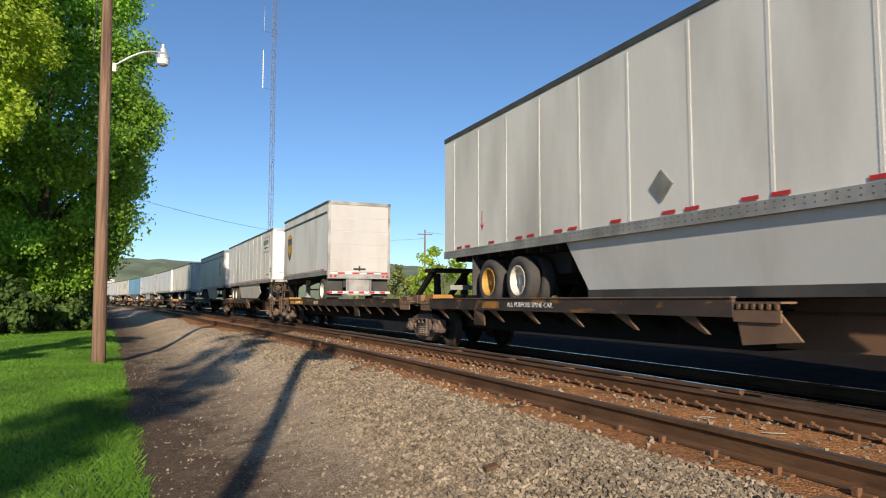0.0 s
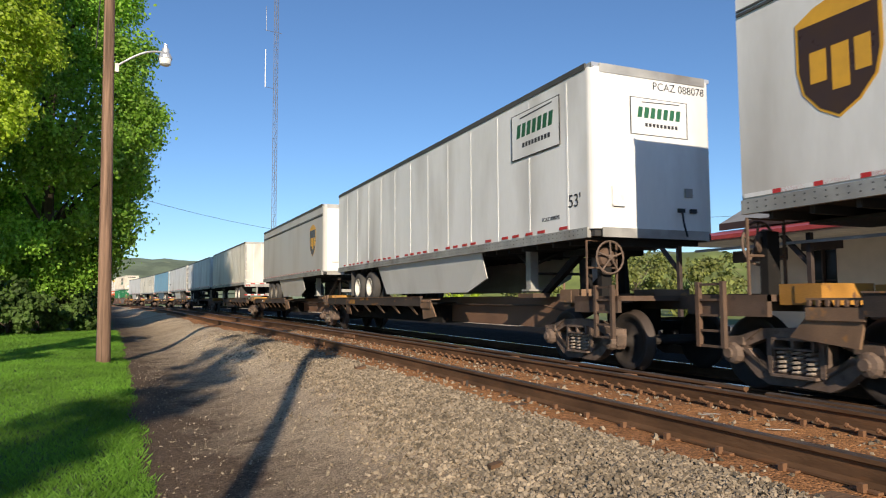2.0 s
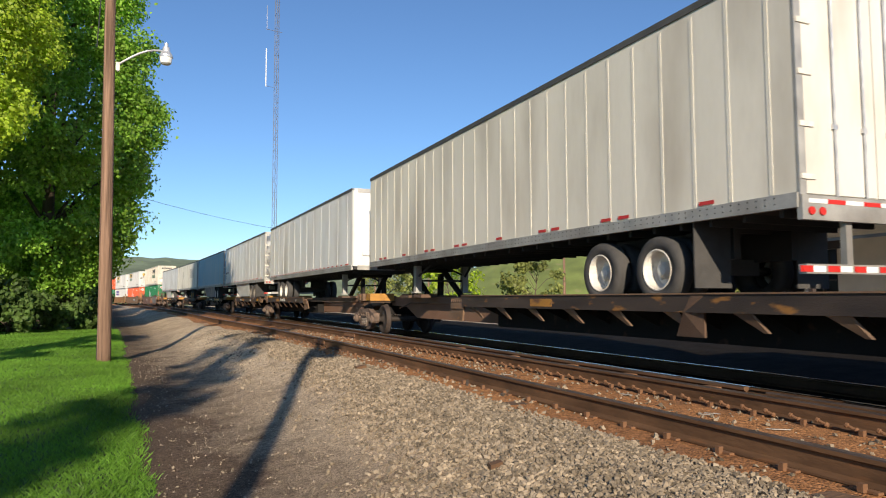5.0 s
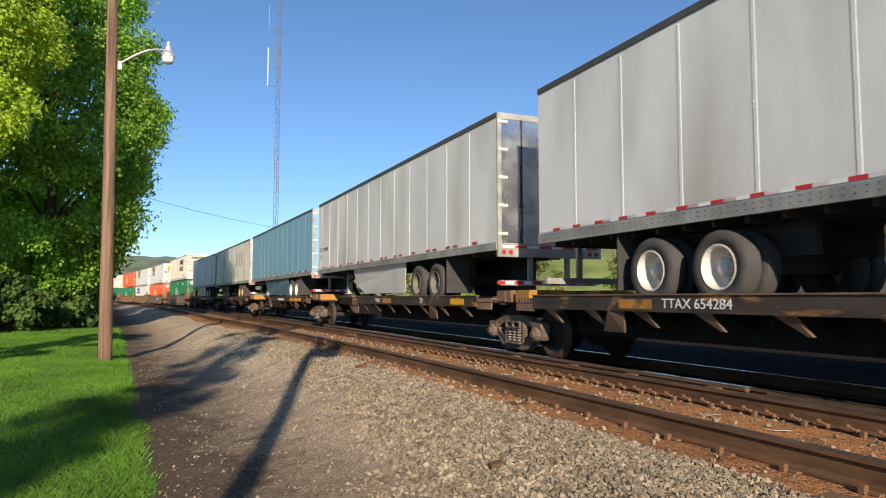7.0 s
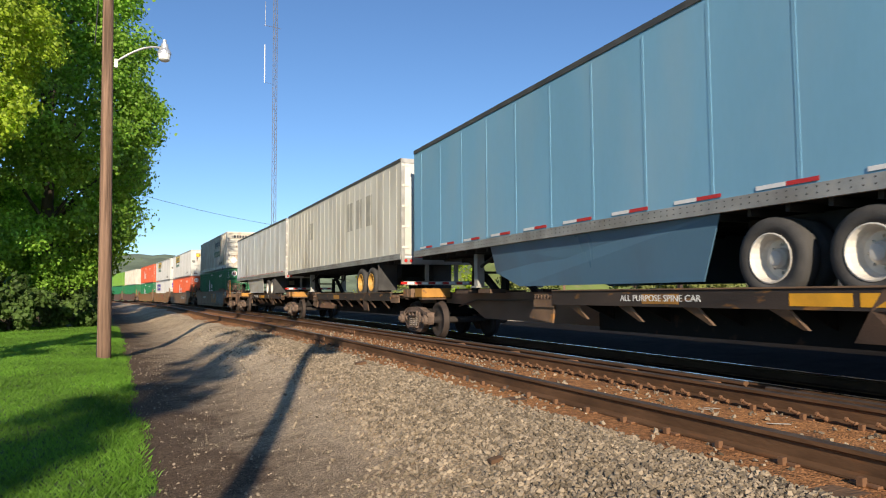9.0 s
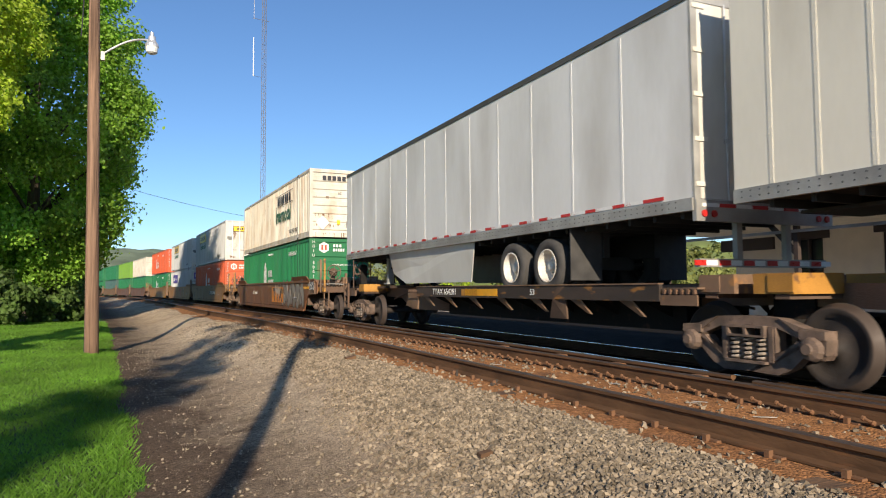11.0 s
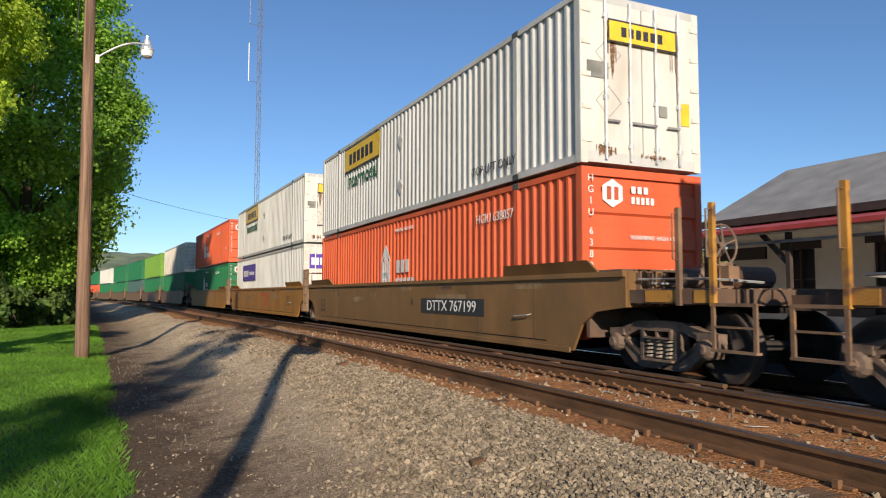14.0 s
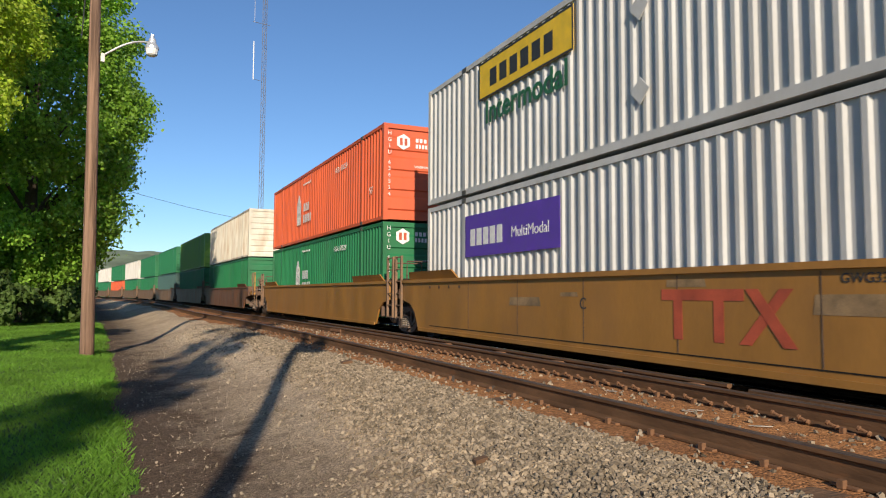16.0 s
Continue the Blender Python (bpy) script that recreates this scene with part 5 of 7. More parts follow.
    g = container(G, 186.16, 202.35, LOW, SEAM - 0.06, M_BOX_GREEN, "panel")
    hub(g, 8.09, 1.95, 195.5 - 194.25, "HGIU 508164")
    g2 = container("white container with yellow board on an orange container", 209.95, 226.12, SEAM, TOP, M_BOX_GREY, "door", rail_h=0.15, door_m=M_DOOR)
    board(g2, -8.085, 221.5 - 218.03)
    h2 = container("orange-red corrugated container in an ochre well car", 209.95, 226.12, LOW, SEAM - 0.06, M_BOX_ORANGE, "panel")
    hub(h2, 8.085, 1.9, 219.17 - 218.03, "HGIU 638057")
    g3 = container("white container with yellow board stacked on a grey container", 229.01, 245.18, SEAM, TOP, M_BOX_GREY, "door", rail_h=0.15, door_m=M_DOOR)
    board(g3, -8.085, 240.6 - 237.1)
    h3 = container("pale grey corrugated container with a purple panel", 229.01, 245.18, LOW, SEAM - 0.06, M_BOX_GREY, "door", door_m=M_DOOR)
    part("purple_panel", flat([(-1.86, -.45), (1.86, -.45), (1.86, .45), (-1.86, .45)], on_side(-1.302, 241.15 - 237.1, 2.20), 0.008), M_PURPLE, h3, "purple company panel")
    bars(h3, on_side, -1.312, 242.0 - 237.1, 2.16, 1.5, 0.36, 5, T, 0.25)
    lettering("side_lettering", "MultiModal", 0.30, T, h3, on_side(-1.312, 240.3 - 237.1, 2.14))
    part("purple_panel", flat([(-1.05, -.3), (1.05, -.3), (1.05, .3), (-1.05, .3)], on_front(0.0, -8.105, 2.35), 0.008), M_PURPLE, h3)
    bars(h3, on_front, -0.6, -8.115, 2.35, 0.75, 0.3, 4, T, 0.25)
    lettering("end_lettering", "MultiModal", 0.22, T, h3, on_front(0.45, -8.115, 2.32))
    g4 = container("orange container stacked on a green one", 248.56, 264.7, SEAM, TOP, M_BOX_ORANGE, "panel")
    hub(g4, 8.07, 4.75, 2.6, "HGIU 636534", high=True)
    h4 = container(G, 248.56, 264.7, LOW, SEAM - 0.06, M_BOX_GREEN, "panel")
    hub(h4, 8.07, 1.9, 2.6, "HGIU 508200")
    rows = [(271.67, M_BOX_RUSTY, M_BOX_GREEN), (291.0, M_BOX_LIME, M_BOX_GREEN), (310.4, M_BOX_GREEN, M_BOX_DARK), (329.8, M_BOX_GREEN, M_BOX_GREEN), (349.2, M_BOX_WHITE, M_BOX_GREEN), (368.6, M_BOX_GREEN, M_BOX_ORANGE),
            (388.0, M_BOX_WHITE, M_BOX_GREEN), (407.4, M_BOX_GREEN, M_BOX_GREEN), (426.8, M_BOX_WHITE, M_BOX_ORANGE), (446.2, M_BOX_ORANGE, M_BOX_GREEN)]
    names = {M_BOX_RUSTY.name: "weathered white", M_BOX_LIME.name: "lime green", M_BOX_GREEN.name: "dark green", M_BOX_DARK.name: "slate green", M_BOX_WHITE.name: "off-white", M_BOX_ORANGE.name: "orange-red"}
    for s, up, low in rows:
        container("%s corrugated container on top of a stack" % names[up.name], s, s + 16.15, SEAM, TOP, up, "ribs" if up is M_BOX_RUSTY else "panel")
        container("%s corrugated container low in a well car" % names[low.name], s, s + 16.15, LOW, SEAM - 0.06, low, "panel")
    wb, wy = "rust-brown well car with graffiti on its deep sides", "ochre well car with deep plate sides"
    wa = well_unit(186.16, 202.4, M_WELL_BROWN, wb, 184.6, 204.6, (("DTTX 645640", 0.24, 197.3, 0.78, T),), front_end=True, rear_end=True, data=True)
    graffiti(wa, 188.3 - 194.28, 4.2)
    mark_panel(wa, 191.4 - 194.28)
    well_marks(wa, -8.0, 8.0)
    wb2 = well_unit(209.95, 226.2, M_WELL_YELLOW, wy, 208.4, 227.6, (), front_end=True)
    well_marks(wb2, -8.0, 8.0)
    part("number_board", flat([(-1.6, -.17), (1.6, -.17), (1.6, .17), (-1.6, .17)], on_side(-1.508, 214.5 - 218.07, 0.70), 0.004), M_TEXT_BLACK, wb2)
    lettering("side_lettering", "DTTX 767199", 0.34, T, wb2, on_side(-1.514, 214.5 - 218.07, 0.70), squeeze=1.25)
    lettering("side_lettering", "53", 0.62, M_TEXT_BLACK, wb2, on_side(-1.504, 225.1 - 218.07, 0.55))
    for k, (wd_, z) in enumerate((("40", 1.13), ("20", 0.97))):
        lettering("side_lettering", wd_, 0.15, M_TEXT_BLACK, wb2, on_side(-1.504, 223.2 - 218.07, z))
    lettering("side_lettering", "A", 0.3, M_TEXT_BLACK, wb2, on_side(-1.504, 216.7 - 218.07, 0.78))
    wc = well_unit(229.01, 245.3, M_WELL_GOLD, wy, 227.6, 246.9)
    lettering("side_lettering", "C", 0.26, M_TEXT_BLACK, wc, on_side(-1.504, 238.36 - 237.15, 0.80))
    well_marks(wc, -8.0, 8.0)
    mark_panel(wc, 235.57 - 237.15, True)
    lettering("side_lettering", "53", 0.5, M_TEXT_BLACK, wc, on_side(-1.504, 230.7 - 237.15, 0.70))
    well_unit(248.56, 264.8, M_WELL_GOLD, wy, 246.9, 266.2)
    for s in (184.5, 204.5, 208.3, 227.6, 246.9, 266.2):
        truck(s)
    for s, _, _ in rows:
        well_unit(s, s + 16.2, M_WELL_BROWN if s < 300 else M_WELL_YELLOW, "well car with deep sides under a container stack", s - 1.6, s + 17.8, front_end=s < 280)
        truck(s - 1.62)


M_GHOST = mat("ghost_lettering", (0.44, 0.41, 0.34), 0.6, scale=3, var=0.2, bump=0)
M_STAIN = mat("burnt_rust_stain", (0.16, 0.075, 0.035), 0.8, scale=8, var=0.5, bump=0.1, second=(0.45, 0.36, 0.26), spots=0.05)
M_WORNPATCH = mat("worn_grey_patch", (0.26, 0.17, 0.085), 0.7, scale=5, var=0.35, bump=0.05, second=(0.16, 0.12, 0.08))
M_GHOSTWHITE = mat("chalky_spray", (0.42, 0.36, 0.30), 0.7, scale=5, var=0.3, bump=0)
M_GRAFF_A = mat("grey_spray_paint", (0.20, 0.185, 0.165), 0.6, scale=2, var=0.3, bump=0)
M_GRAFF_B = mat("dark_spray_line", (0.07, 0.05, 0.04), 0.6, scale=2, var=0.3, bump=0)
M_MARKRED = mat("faded_red_paint", (0.40, 0.075, 0.035), 0.6, scale=3, var=0.25, bump=0)
M_MARKORANGE = mat("orange_paint_panel", (0.55, 0.20, 0.03), 0.6, scale=3, var=0.25, bump=0)
M_ROOFGREY = mat("slate_shingle", (0.24, 0.24, 0.24), 0.85, scale=1.2, var=0.2, bump=0.5, fine=14)
M_CANOPY = mat("red_metal_roof", (0.42, 0.065, 0.06), 0.5, scale=1.5, var=0.2, bump=0.15)
M_STUCCO = mat("beige_painted_brick", (0.74, 0.66, 0.54), 0.85, scale=1.0, var=0.12, bump=0.3)
M_DARKWOOD = mat("dark_trim", (0.05, 0.035, 0.03), 0.6, scale=4, var=0.25, bump=0.1)
M_CREAMWOOD = mat("cream_boards", (0.78, 0.70, 0.57), 0.7, scale=3, var=0.15, bump=0.2)
M_PANE = mat("window_pane", (0.03, 0.035, 0.04), 0.06, 0.0, scale=2, var=0.1, bump=0.0)
M_HILL = mat("wooded_hill", (0.15, 0.19, 0.12), 1.0, scale=0.02, var=0.35, bump=0.8, fine=0.25, second=(0.21, 0.23, 0.13))
M_TOWER = mat("tower_steel", (0.20, 0.20, 0.22), 0.5, 0.3, scale=1, var=0.15, bump=0.0)
M_WIRE = mat("cable", (0.03, 0.03, 0.03), 0.6, scale=3, var=0.1, bump=0)
M_ASPHALT = mat("platform_concrete", (0.34, 0.32, 0.29), 0.9, scale=1, var=0.2, bump=0.5)


def band(t, L):
    """A pressed rail along the upper side of a smooth-sided trailer."""
    part("upper_band", many((-HALF - 0.02, -HALF, -L / 2 + 0.1, L / 2 - 0.02, 4.40, 4.43), (-HALF - 0.016, -HALF, -L / 2 + 0.1, L / 2 - 0.02, 4.46, 4.48)), M_DARKRAIL, t)


def logo_board(t, at, w):
    h = w * 0.52
    part("logo_frame", flat([(-w / 2, -h / 2), (w / 2, -h / 2), (w / 2, h / 2), (-w / 2, h / 2)], at, 0.003), M_TEXT_BLACK, t)
    q = Matrix.Translation(at.to_3x3() @ Vector((0, 0, 0.003)))
    k = 0.96
    part("logo_ground", flat([(-w / 2 * k, -h / 2 * k), (w / 2 * k, -h / 2 * k), (w / 2 * k, h / 2 * k), (-w / 2 * k, h / 2 * k)], q @ at, 0.003), M_WHITE_B, t)
    q = Matrix.Translation(at.to_3x3() @ Vector((0, 0, 0.006)))
    for i in range(7):
        u = -0.38 * w + 0.11 * w * i
        part("logo_stroke", flat([(u, -0.02 * w), (u + 0.075 * w, -0.02 * w), (u + 0.10 * w, 0.13 * w), (u + 0.025 * w, 0.13 * w)], q @ at), M_TEXT_GREEN, t)
    part("logo_stroke", flat([(-0.3 * w, 0.19 * w), (0.36 * w, 0.21 * w), (0.36 * w, 0.225 * w), (-0.3 * w, 0.205 * w)], q @ at), M_TEXT_BLACK, t)
    for i in range(9):
        u = -0.25 * w + 0.065 * w * i
        part("logo_stroke", flat([(u, -0.14 * w), (u + 0.045 * w, -0.14 * w), (u + 0.045 * w, -0.09 * w), (u, -0.09 * w)], q @ at), M_TEXT_BLACK, t)


def hub(t, a, zc, y, number, high=False):
    """Tall house-shaped mark with bars beside it on the side; hexagon and number on the near end."""
    X = -1.302
    z = zc - 0.28
    h = 1.15
    for x0, x1, y0, y1 in ((-.32, -.16, -h / 2, .28), (-.10, .0, -h / 2, .62), (.04, .14, -h / 2, .62), (.20, .36, -h / 2, .28), (-.16, .2, -0.18, -0.04)):
        part("house_mark", flat([(x0, y0), (x1, y0), (x1, y1), (x0, y1)], on_side(X, y, z), 0.006), M_TEXT_WHITE, t, "white house-shaped mark")
    part("house_mark", flat([(-.36, .28), (-.08, .66), (.02, .74), (.12, .66), (.40, .28), (.30, .28), (.02, .60), (-.26, .28)], on_side(X - 0.001, y, z), 0.006), M_TEXT_WHITE, t)
    bars(t, on_side, X, y - 1.35, z + 0.10, 1.0, 0.34, 3, M_TEXT_WHITE, 0.3)
    bars(t, on_side, X, y - 1.5, z - 0.38, 1.4, 0.34, 5, M_TEXT_WHITE, 0.3)
    lettering("side_lettering", number, 0.27, M_TEXT_WHITE, t, on_side(X, y - 6.3, zc + 0.62))
    lettering("side_lettering", "WARNING HIGH CUBE", 0.13, M_TEXT_WHITE, t, on_side(X, y - 1.4, zc + 0.80))
    hexa = [(0.24 * math.cos(math.pi / 3 * i + math.pi / 6), 0.24 * math.sin(math.pi / 3 * i + math.pi / 6)) for i in range(6)]
    f = -a - 0.02
    zz = zc + 0.75
    part("hexagon_badge", flat(hexa, on_front(-0.68, f, zz), 0.008), M_TEXT_WHITE, t, "white hexagon badge")
    for x0, x1, y0, y1 in ((-.12, -.03, -.11, .11), (.03, .12, -.11, .11)):
        part("badge_mark", flat([(x0, y0), (x1, y0), (x1, y1), (x0, y1)], on_front(-0.68, f - 0.009, zz), 0.003), M_MARKRED, t)
    bars(t, on_front, -0.08, f, zz + 0.08, 0.40, 0.12, 3, M_TEXT_WHITE)
    bars(t, on_front, -0.02, f, zz - 0.10, 0.52, 0.12, 5, M_TEXT_WHITE)
    for i, ch in enumerate(number.replace(" ", "")):
        lettering("end_lettering", ch, 0.17, M_TEXT_WHITE, t, on_front(-1.12, f, zc + 0.98 - i * 0.19 - (0.12 if i > 3 else 0)))
    lettering("end_lettering", "53'", 0.30, M_TEXT_WHITE, t, on_front(0.55, f, zc - 0.62))
    lettering("side_lettering", "53'", 0.30, M_TEXT_WHITE, t, on_side(X, -a + 1.1, zc - 0.62))
    lettering("end_lettering", "WARNING HIGH CUBE", 0.11, M_TEXT_WHITE, t, on_front(0.25, f, zc + 0.02))


def board(t, f, y):
    """Yellow name boards on the side and the near end, with dark bars for their lettering."""
    X = -1.302
    part("name_board", flat([(-1.75, -.40), (1.75, -.40), (1.75, .40), (-1.75, .40)], on_side(X, y, 5.46), 0.008), M_JBYELLOW, t, "yellow name board with dark border")
    part("board_border", many((X - 0.012, X - 0.008, y - 1.75, y + 1.75, 5.82, 5.86), (X - 0.012, X - 0.008, y - 1.75, y + 1.75, 5.06, 5.10), (X - 0.012, X - 0.008, y - 1.75, y - 1.71, 5.10, 5.82), (X - 0.012, X - 0.008, y + 1.71, y + 1.75, 5.10, 5.82)), M_TEXT_BLACK, t)
    bars(t, on_side, X - 0.009, y, 5.44, 2.5, 0.36, 6, M_TEXT_BLACK, 0.3)
    lettering("side_lettering", "Intermodal", 0.66, M_TEXT_GREEN, t, on_side(X - 0.002, y - 0.05, 4.72), squeeze=1.05, bold=0.012)
    lettering("side_lettering", "TOP LIFT ONLY", 0.26, M_TEXT_BLACK, t, on_side(X - 0.002, y - 8.6, 3.55))
    for yy in (y - 3.4,):
        for z in (5.15, 3.9):
            part("placard", flat([(0, -.2), (.2, 0), (0, .2), (-.2, 0)], on_side(X, yy, z), 0.012), M_BOX_GREY, t)
    part("name_board", flat([(-.75, -.2), (.75, -.2), (.75, .2), (-.75, .2)], on_front(0.0, f - 0.05, 5.42), 0.008), M_JBYELLOW, t)
    part("board_border", many((-0.75, 0.75, f - 0.062, f - 0.058, 5.59, 5.62), (-0.75, 0.75, f - 0.062, f - 0.058, 5.22, 5.25), (-0.75, -0.725, f - 0.062, f - 0.058, 5.25, 5.59), (0.725, 0.75, f - 0.062, f - 0.058, 5.25, 5.59)), M_TEXT_BLACK, t)
    bars(t, on_front, 0.0, f - 0.06, 5.42, 0.95, 0.17, 6, M_TEXT_BLACK, 0.3)
    stains(t, f)
    part("notice", flat([(-.22, -.14), (.22, -.14), (.22, .14), (-.22, .14)], on_front(-0.95, f - 0.02, 4.72), 0.006), M_GREYPLACARD, t)
    part("notice", flat([(-.12, -.2), (.12, -.2), (.12, .2), (-.12, .2)], on_front(0.93, f - 0.02, 4.15), 0.006), M_JBYELLOW, t)
    part("notice", flat([(-.09, -.1), (.09, -.1), (.09, .1), (-.09, .1)], on_front(0.45, f - 0.02, 4.15), 0.006), M_GREYPLACARD, t)


def stains(t, f):
    """Scorched rust runs on the painted doors, and taped diamond outlines."""
    rnd = random.Random(int(f * -100))
    for x, z, w, h in ((-0.62, 5.05, 0.10, 0.50), (0.78, 5.0, 0.10, 0.62), (-0.80, 3.35, 0.22, 0.12), (0.2, 3.32, 0.3, 0.05)):
        # many thin runs side by side, each with its own length and drip
        for i in range(max(3, int(w / 0.006))):
            cx, top, lo = rnd.gauss(0, 0.45) * w, rnd.uniform(0.2, 1.0) * h, -abs(rnd.gauss(0, 0.5)) * h
            b = rnd.uniform(0.006, 0.020)
            pts = [(cx - b, top), (cx - b * .8, lo * .4), (cx - b * .2, lo), (cx + b * .2, lo), (cx + b * .9, lo * .5), (cx + b * .7, top * .9)]
            part("rust_stain", flat(pts, on_front(x, f - 0.0125 - 0.0003 * i, z), 0.0002), M_STAIN, t)
    for z in (5.02, 4.2):
        at = on_front(-0.72, f - 0.014, z)
        for (ax, ay), (bx, by) in (((0, .27), (.27, 0)), ((.27, 0), (0, -.27)), ((0, -.27), (-.27, 0)), ((-.27, 0), (0, .27))):
            part("placard_edge", flat([(ax, ay), (bx, by), (bx * .95, by * .95), (ax * .95, ay * .95)], at, 0.001), M_GREYPLACARD, t)


def rust_runs(t, a, z0, z1):
    """Rust bleeding down the ridges of an old container's side, and from the seams of its end wall."""
    rnd = random.Random(44)
    n = round((2 * a - 4.28) / 0.27)
    p = (2 * a - 4.28) / n
    for i in range(n):
        if rnd.random() < 0.55:
            y = -a + 2.14 + (i + 0.125) * p + rnd.uniform(-.012, .012)
            top = rnd.choice((z1 - 0.12, z1 - 0.12, rnd.uniform(z0 + 0.6, z1 - 0.5)))
            h, b = rnd.uniform(0.15, 0.9), rnd.uniform(0.005, 0.014)
            part("rust_stain", flat([(-b, 0), (-b * .6, -h * .5), (-b * .2, -h), (b * .2, -h), (b * .8, -h * .4), (b, 0)], on_side(-1.2832, y, top), 0.0006), M_STAIN, t)
    for i in range(60):
        x, b = rnd.uniform(-1.1, 1.1), rnd.uniform(0.006, 0.022)
        z = rnd.choice((z0 + 0.32, z0 + 0.32, z0 + 0.55, z0 + 1.0, z0 + 1.75))
        h = abs(rnd.gauss(0, 0.12)) + 0.05
        part("rust_stain", flat([(-b, 0), (-b * .5, -h * .6), (0, -h), (b * .6, -h * .5), (b, 0)], on_front(x, -a - 0.014 if z < z0 + 0.4 else -a - 0.0015, z - (0.12 if z < z0 + 0.4 else 0)), 0.0006), M_STAIN, t)


def well_marks(t, y0, y1):
    """Stencils, patches and rub marks along a well car's side."""
    X = -1.503
    for y, z, w, h, m in ((y0 + 1.2, 1.12, 0.9, 0.12, M_WORNPATCH), (y0 + 7.0, 1.10, 0.7, 0.10, M_WORNPATCH), (y0 + 4.4, 0.86, 1.6, 0.22, M_WORNPATCH), (y1 - 5.0, 0.82, 1.1, 0.16, M_WORNPATCH), (y0 + 9.6, 0.95, 0.5, 0.07, M_WORNPATCH)):
        part("side_patch", flat([(-w / 2, -h / 2), (w / 2, -h / 2), (w * .46, h / 2), (-w * .48, h * .45)], on_side(X, y, z), 0.001), m, t)
    lettering("side_lettering", "GWG33E", 0.14, M_TEXT_BLACK, t, on_side(X - 0.002, y0 + 4.6, 1.12))
    for k, w_ in enumerate(("53", "48", "45", "40")):
        lettering("side_lettering", w_, 0.10, M_TEXT_BLACK, t, on_side(X - 0.002, y1 - 0.6 - 0.55 * k, 1.10))
    part("seam_line", many((X - 0.004, X, y0 + 0.6, y1 - 0.6, 0.185, 0.20)), M_BLACK, t)
    for y in np.arange(y0 + 1.0, y1 - 0.8, 2.05):
        part("weld_seam", many((X - 0.003, X, y - 0.008, y + 0.008, 0.21, 1.20)), M_BROWNSTEEL, t)
    hook = bmesh.new()
    pipe(hook, [(X, y0 + 1.1, 0.62), (X - 0.05, y0 + 1.15, 0.60), (X - 0.05, y0 + 1.6, 0.57), (X, y0 + 1.65, 0.56)], 0.014)
    part("grab_iron", hook, M_GALVDIRTY, t)


def graffiti(t, y, w):
    """Spray-painted throw-up: swelling, leaning shapes with dark rims and pale inner strokes."""
    rnd = random.Random(11)

    def blob(u, v, a, b, lean, n=18, wob=0.22, ph=0.0):
        pts = []
        for i in range(n):
            q = 2 * math.pi * i / n
            k = 1 + wob * math.sin(3 * q + ph) + 0.5 * wob * math.sin(5 * q + 2 * ph)
            px, py = a * k * math.cos(q), b * k * math.sin(q)
            pts.append((u + px + lean * py, max(-0.66, min(0.66, v + py))))
        return pts
    z = 0.73
    d = 0.0
    for i in range(6):
        u = -w / 2 + w * (i + 0.5) / 6
        ph, ln = rnd.uniform(0, 6.28), rnd.uniform(-0.25, 0.35)
        for (a, b, m) in ((0.44, 0.60, M_GRAFF_B), (0.37, 0.52, M_GRAFF_A)):
            d += 0.0006
            part("spray_shape", flat(blob(u, 0, a, b, ln, ph=ph), on_side(-1.502 - d, y, z), 0.0004), m, t)
        for k in range(2):
            d += 0.0006
            part("spray_stroke", flat(blob(u + rnd.uniform(-.14, .14), rnd.uniform(-.25, .25), rnd.uniform(.04, .09), rnd.uniform(.14, .26), rnd.uniform(-.8, .8), ph=rnd.uniform(0, 6)), on_side(-1.502 - d, y, z), 0.0004), M_GRAFF_B if k else M_GHOSTWHITE, t)
    for k in range(5):
        d += 0.0006
        part("spray_stroke", flat(blob(3.2 + 0.24 * k - w / 2 - 4.6, 0.18, 0.09, 0.28, 0.5 * (-1) ** k, ph=k), on_side(-1.502 - d, y, z), 0.0004), M_GHOSTWHITE, t)


def mark_panel(t, y, red=False):
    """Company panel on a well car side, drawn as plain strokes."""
    if not red:
        part("orange_panel", flat([(-1.3, -.36), (1.3, -.36), (1.3, .36), (-1.3, .36)], on_side(-1.502, y, 0.70), 0.002), M_MARKORANGE, t)
    m = M_MARKRED if red else M_GRAFF_B
    for x0, x1, y0, y1 in ((-1.02, .34, .18, .32), (-.80, -.64, -.32, .18), (-.12, .04, -.32, .18)):
        part("panel_stroke", flat([(x0, y0), (x1, y0), (x1, y1), (x0, y1)], on_side(-1.505, y, 0.70), 0.002), m, t)
    part("panel_stroke", flat([(.26, -.32), (.44, -.32), (1.0, .32), (.82, .32)], on_side(-1.505, y, 0.70), 0.002), m, t)
    part("panel_stroke", flat([(.36, .32), (.54, .32), (1.04, -.32), (.86, -.32)], on_side(-1.508, y, 0.70), 0.002), m, t)


make_train()


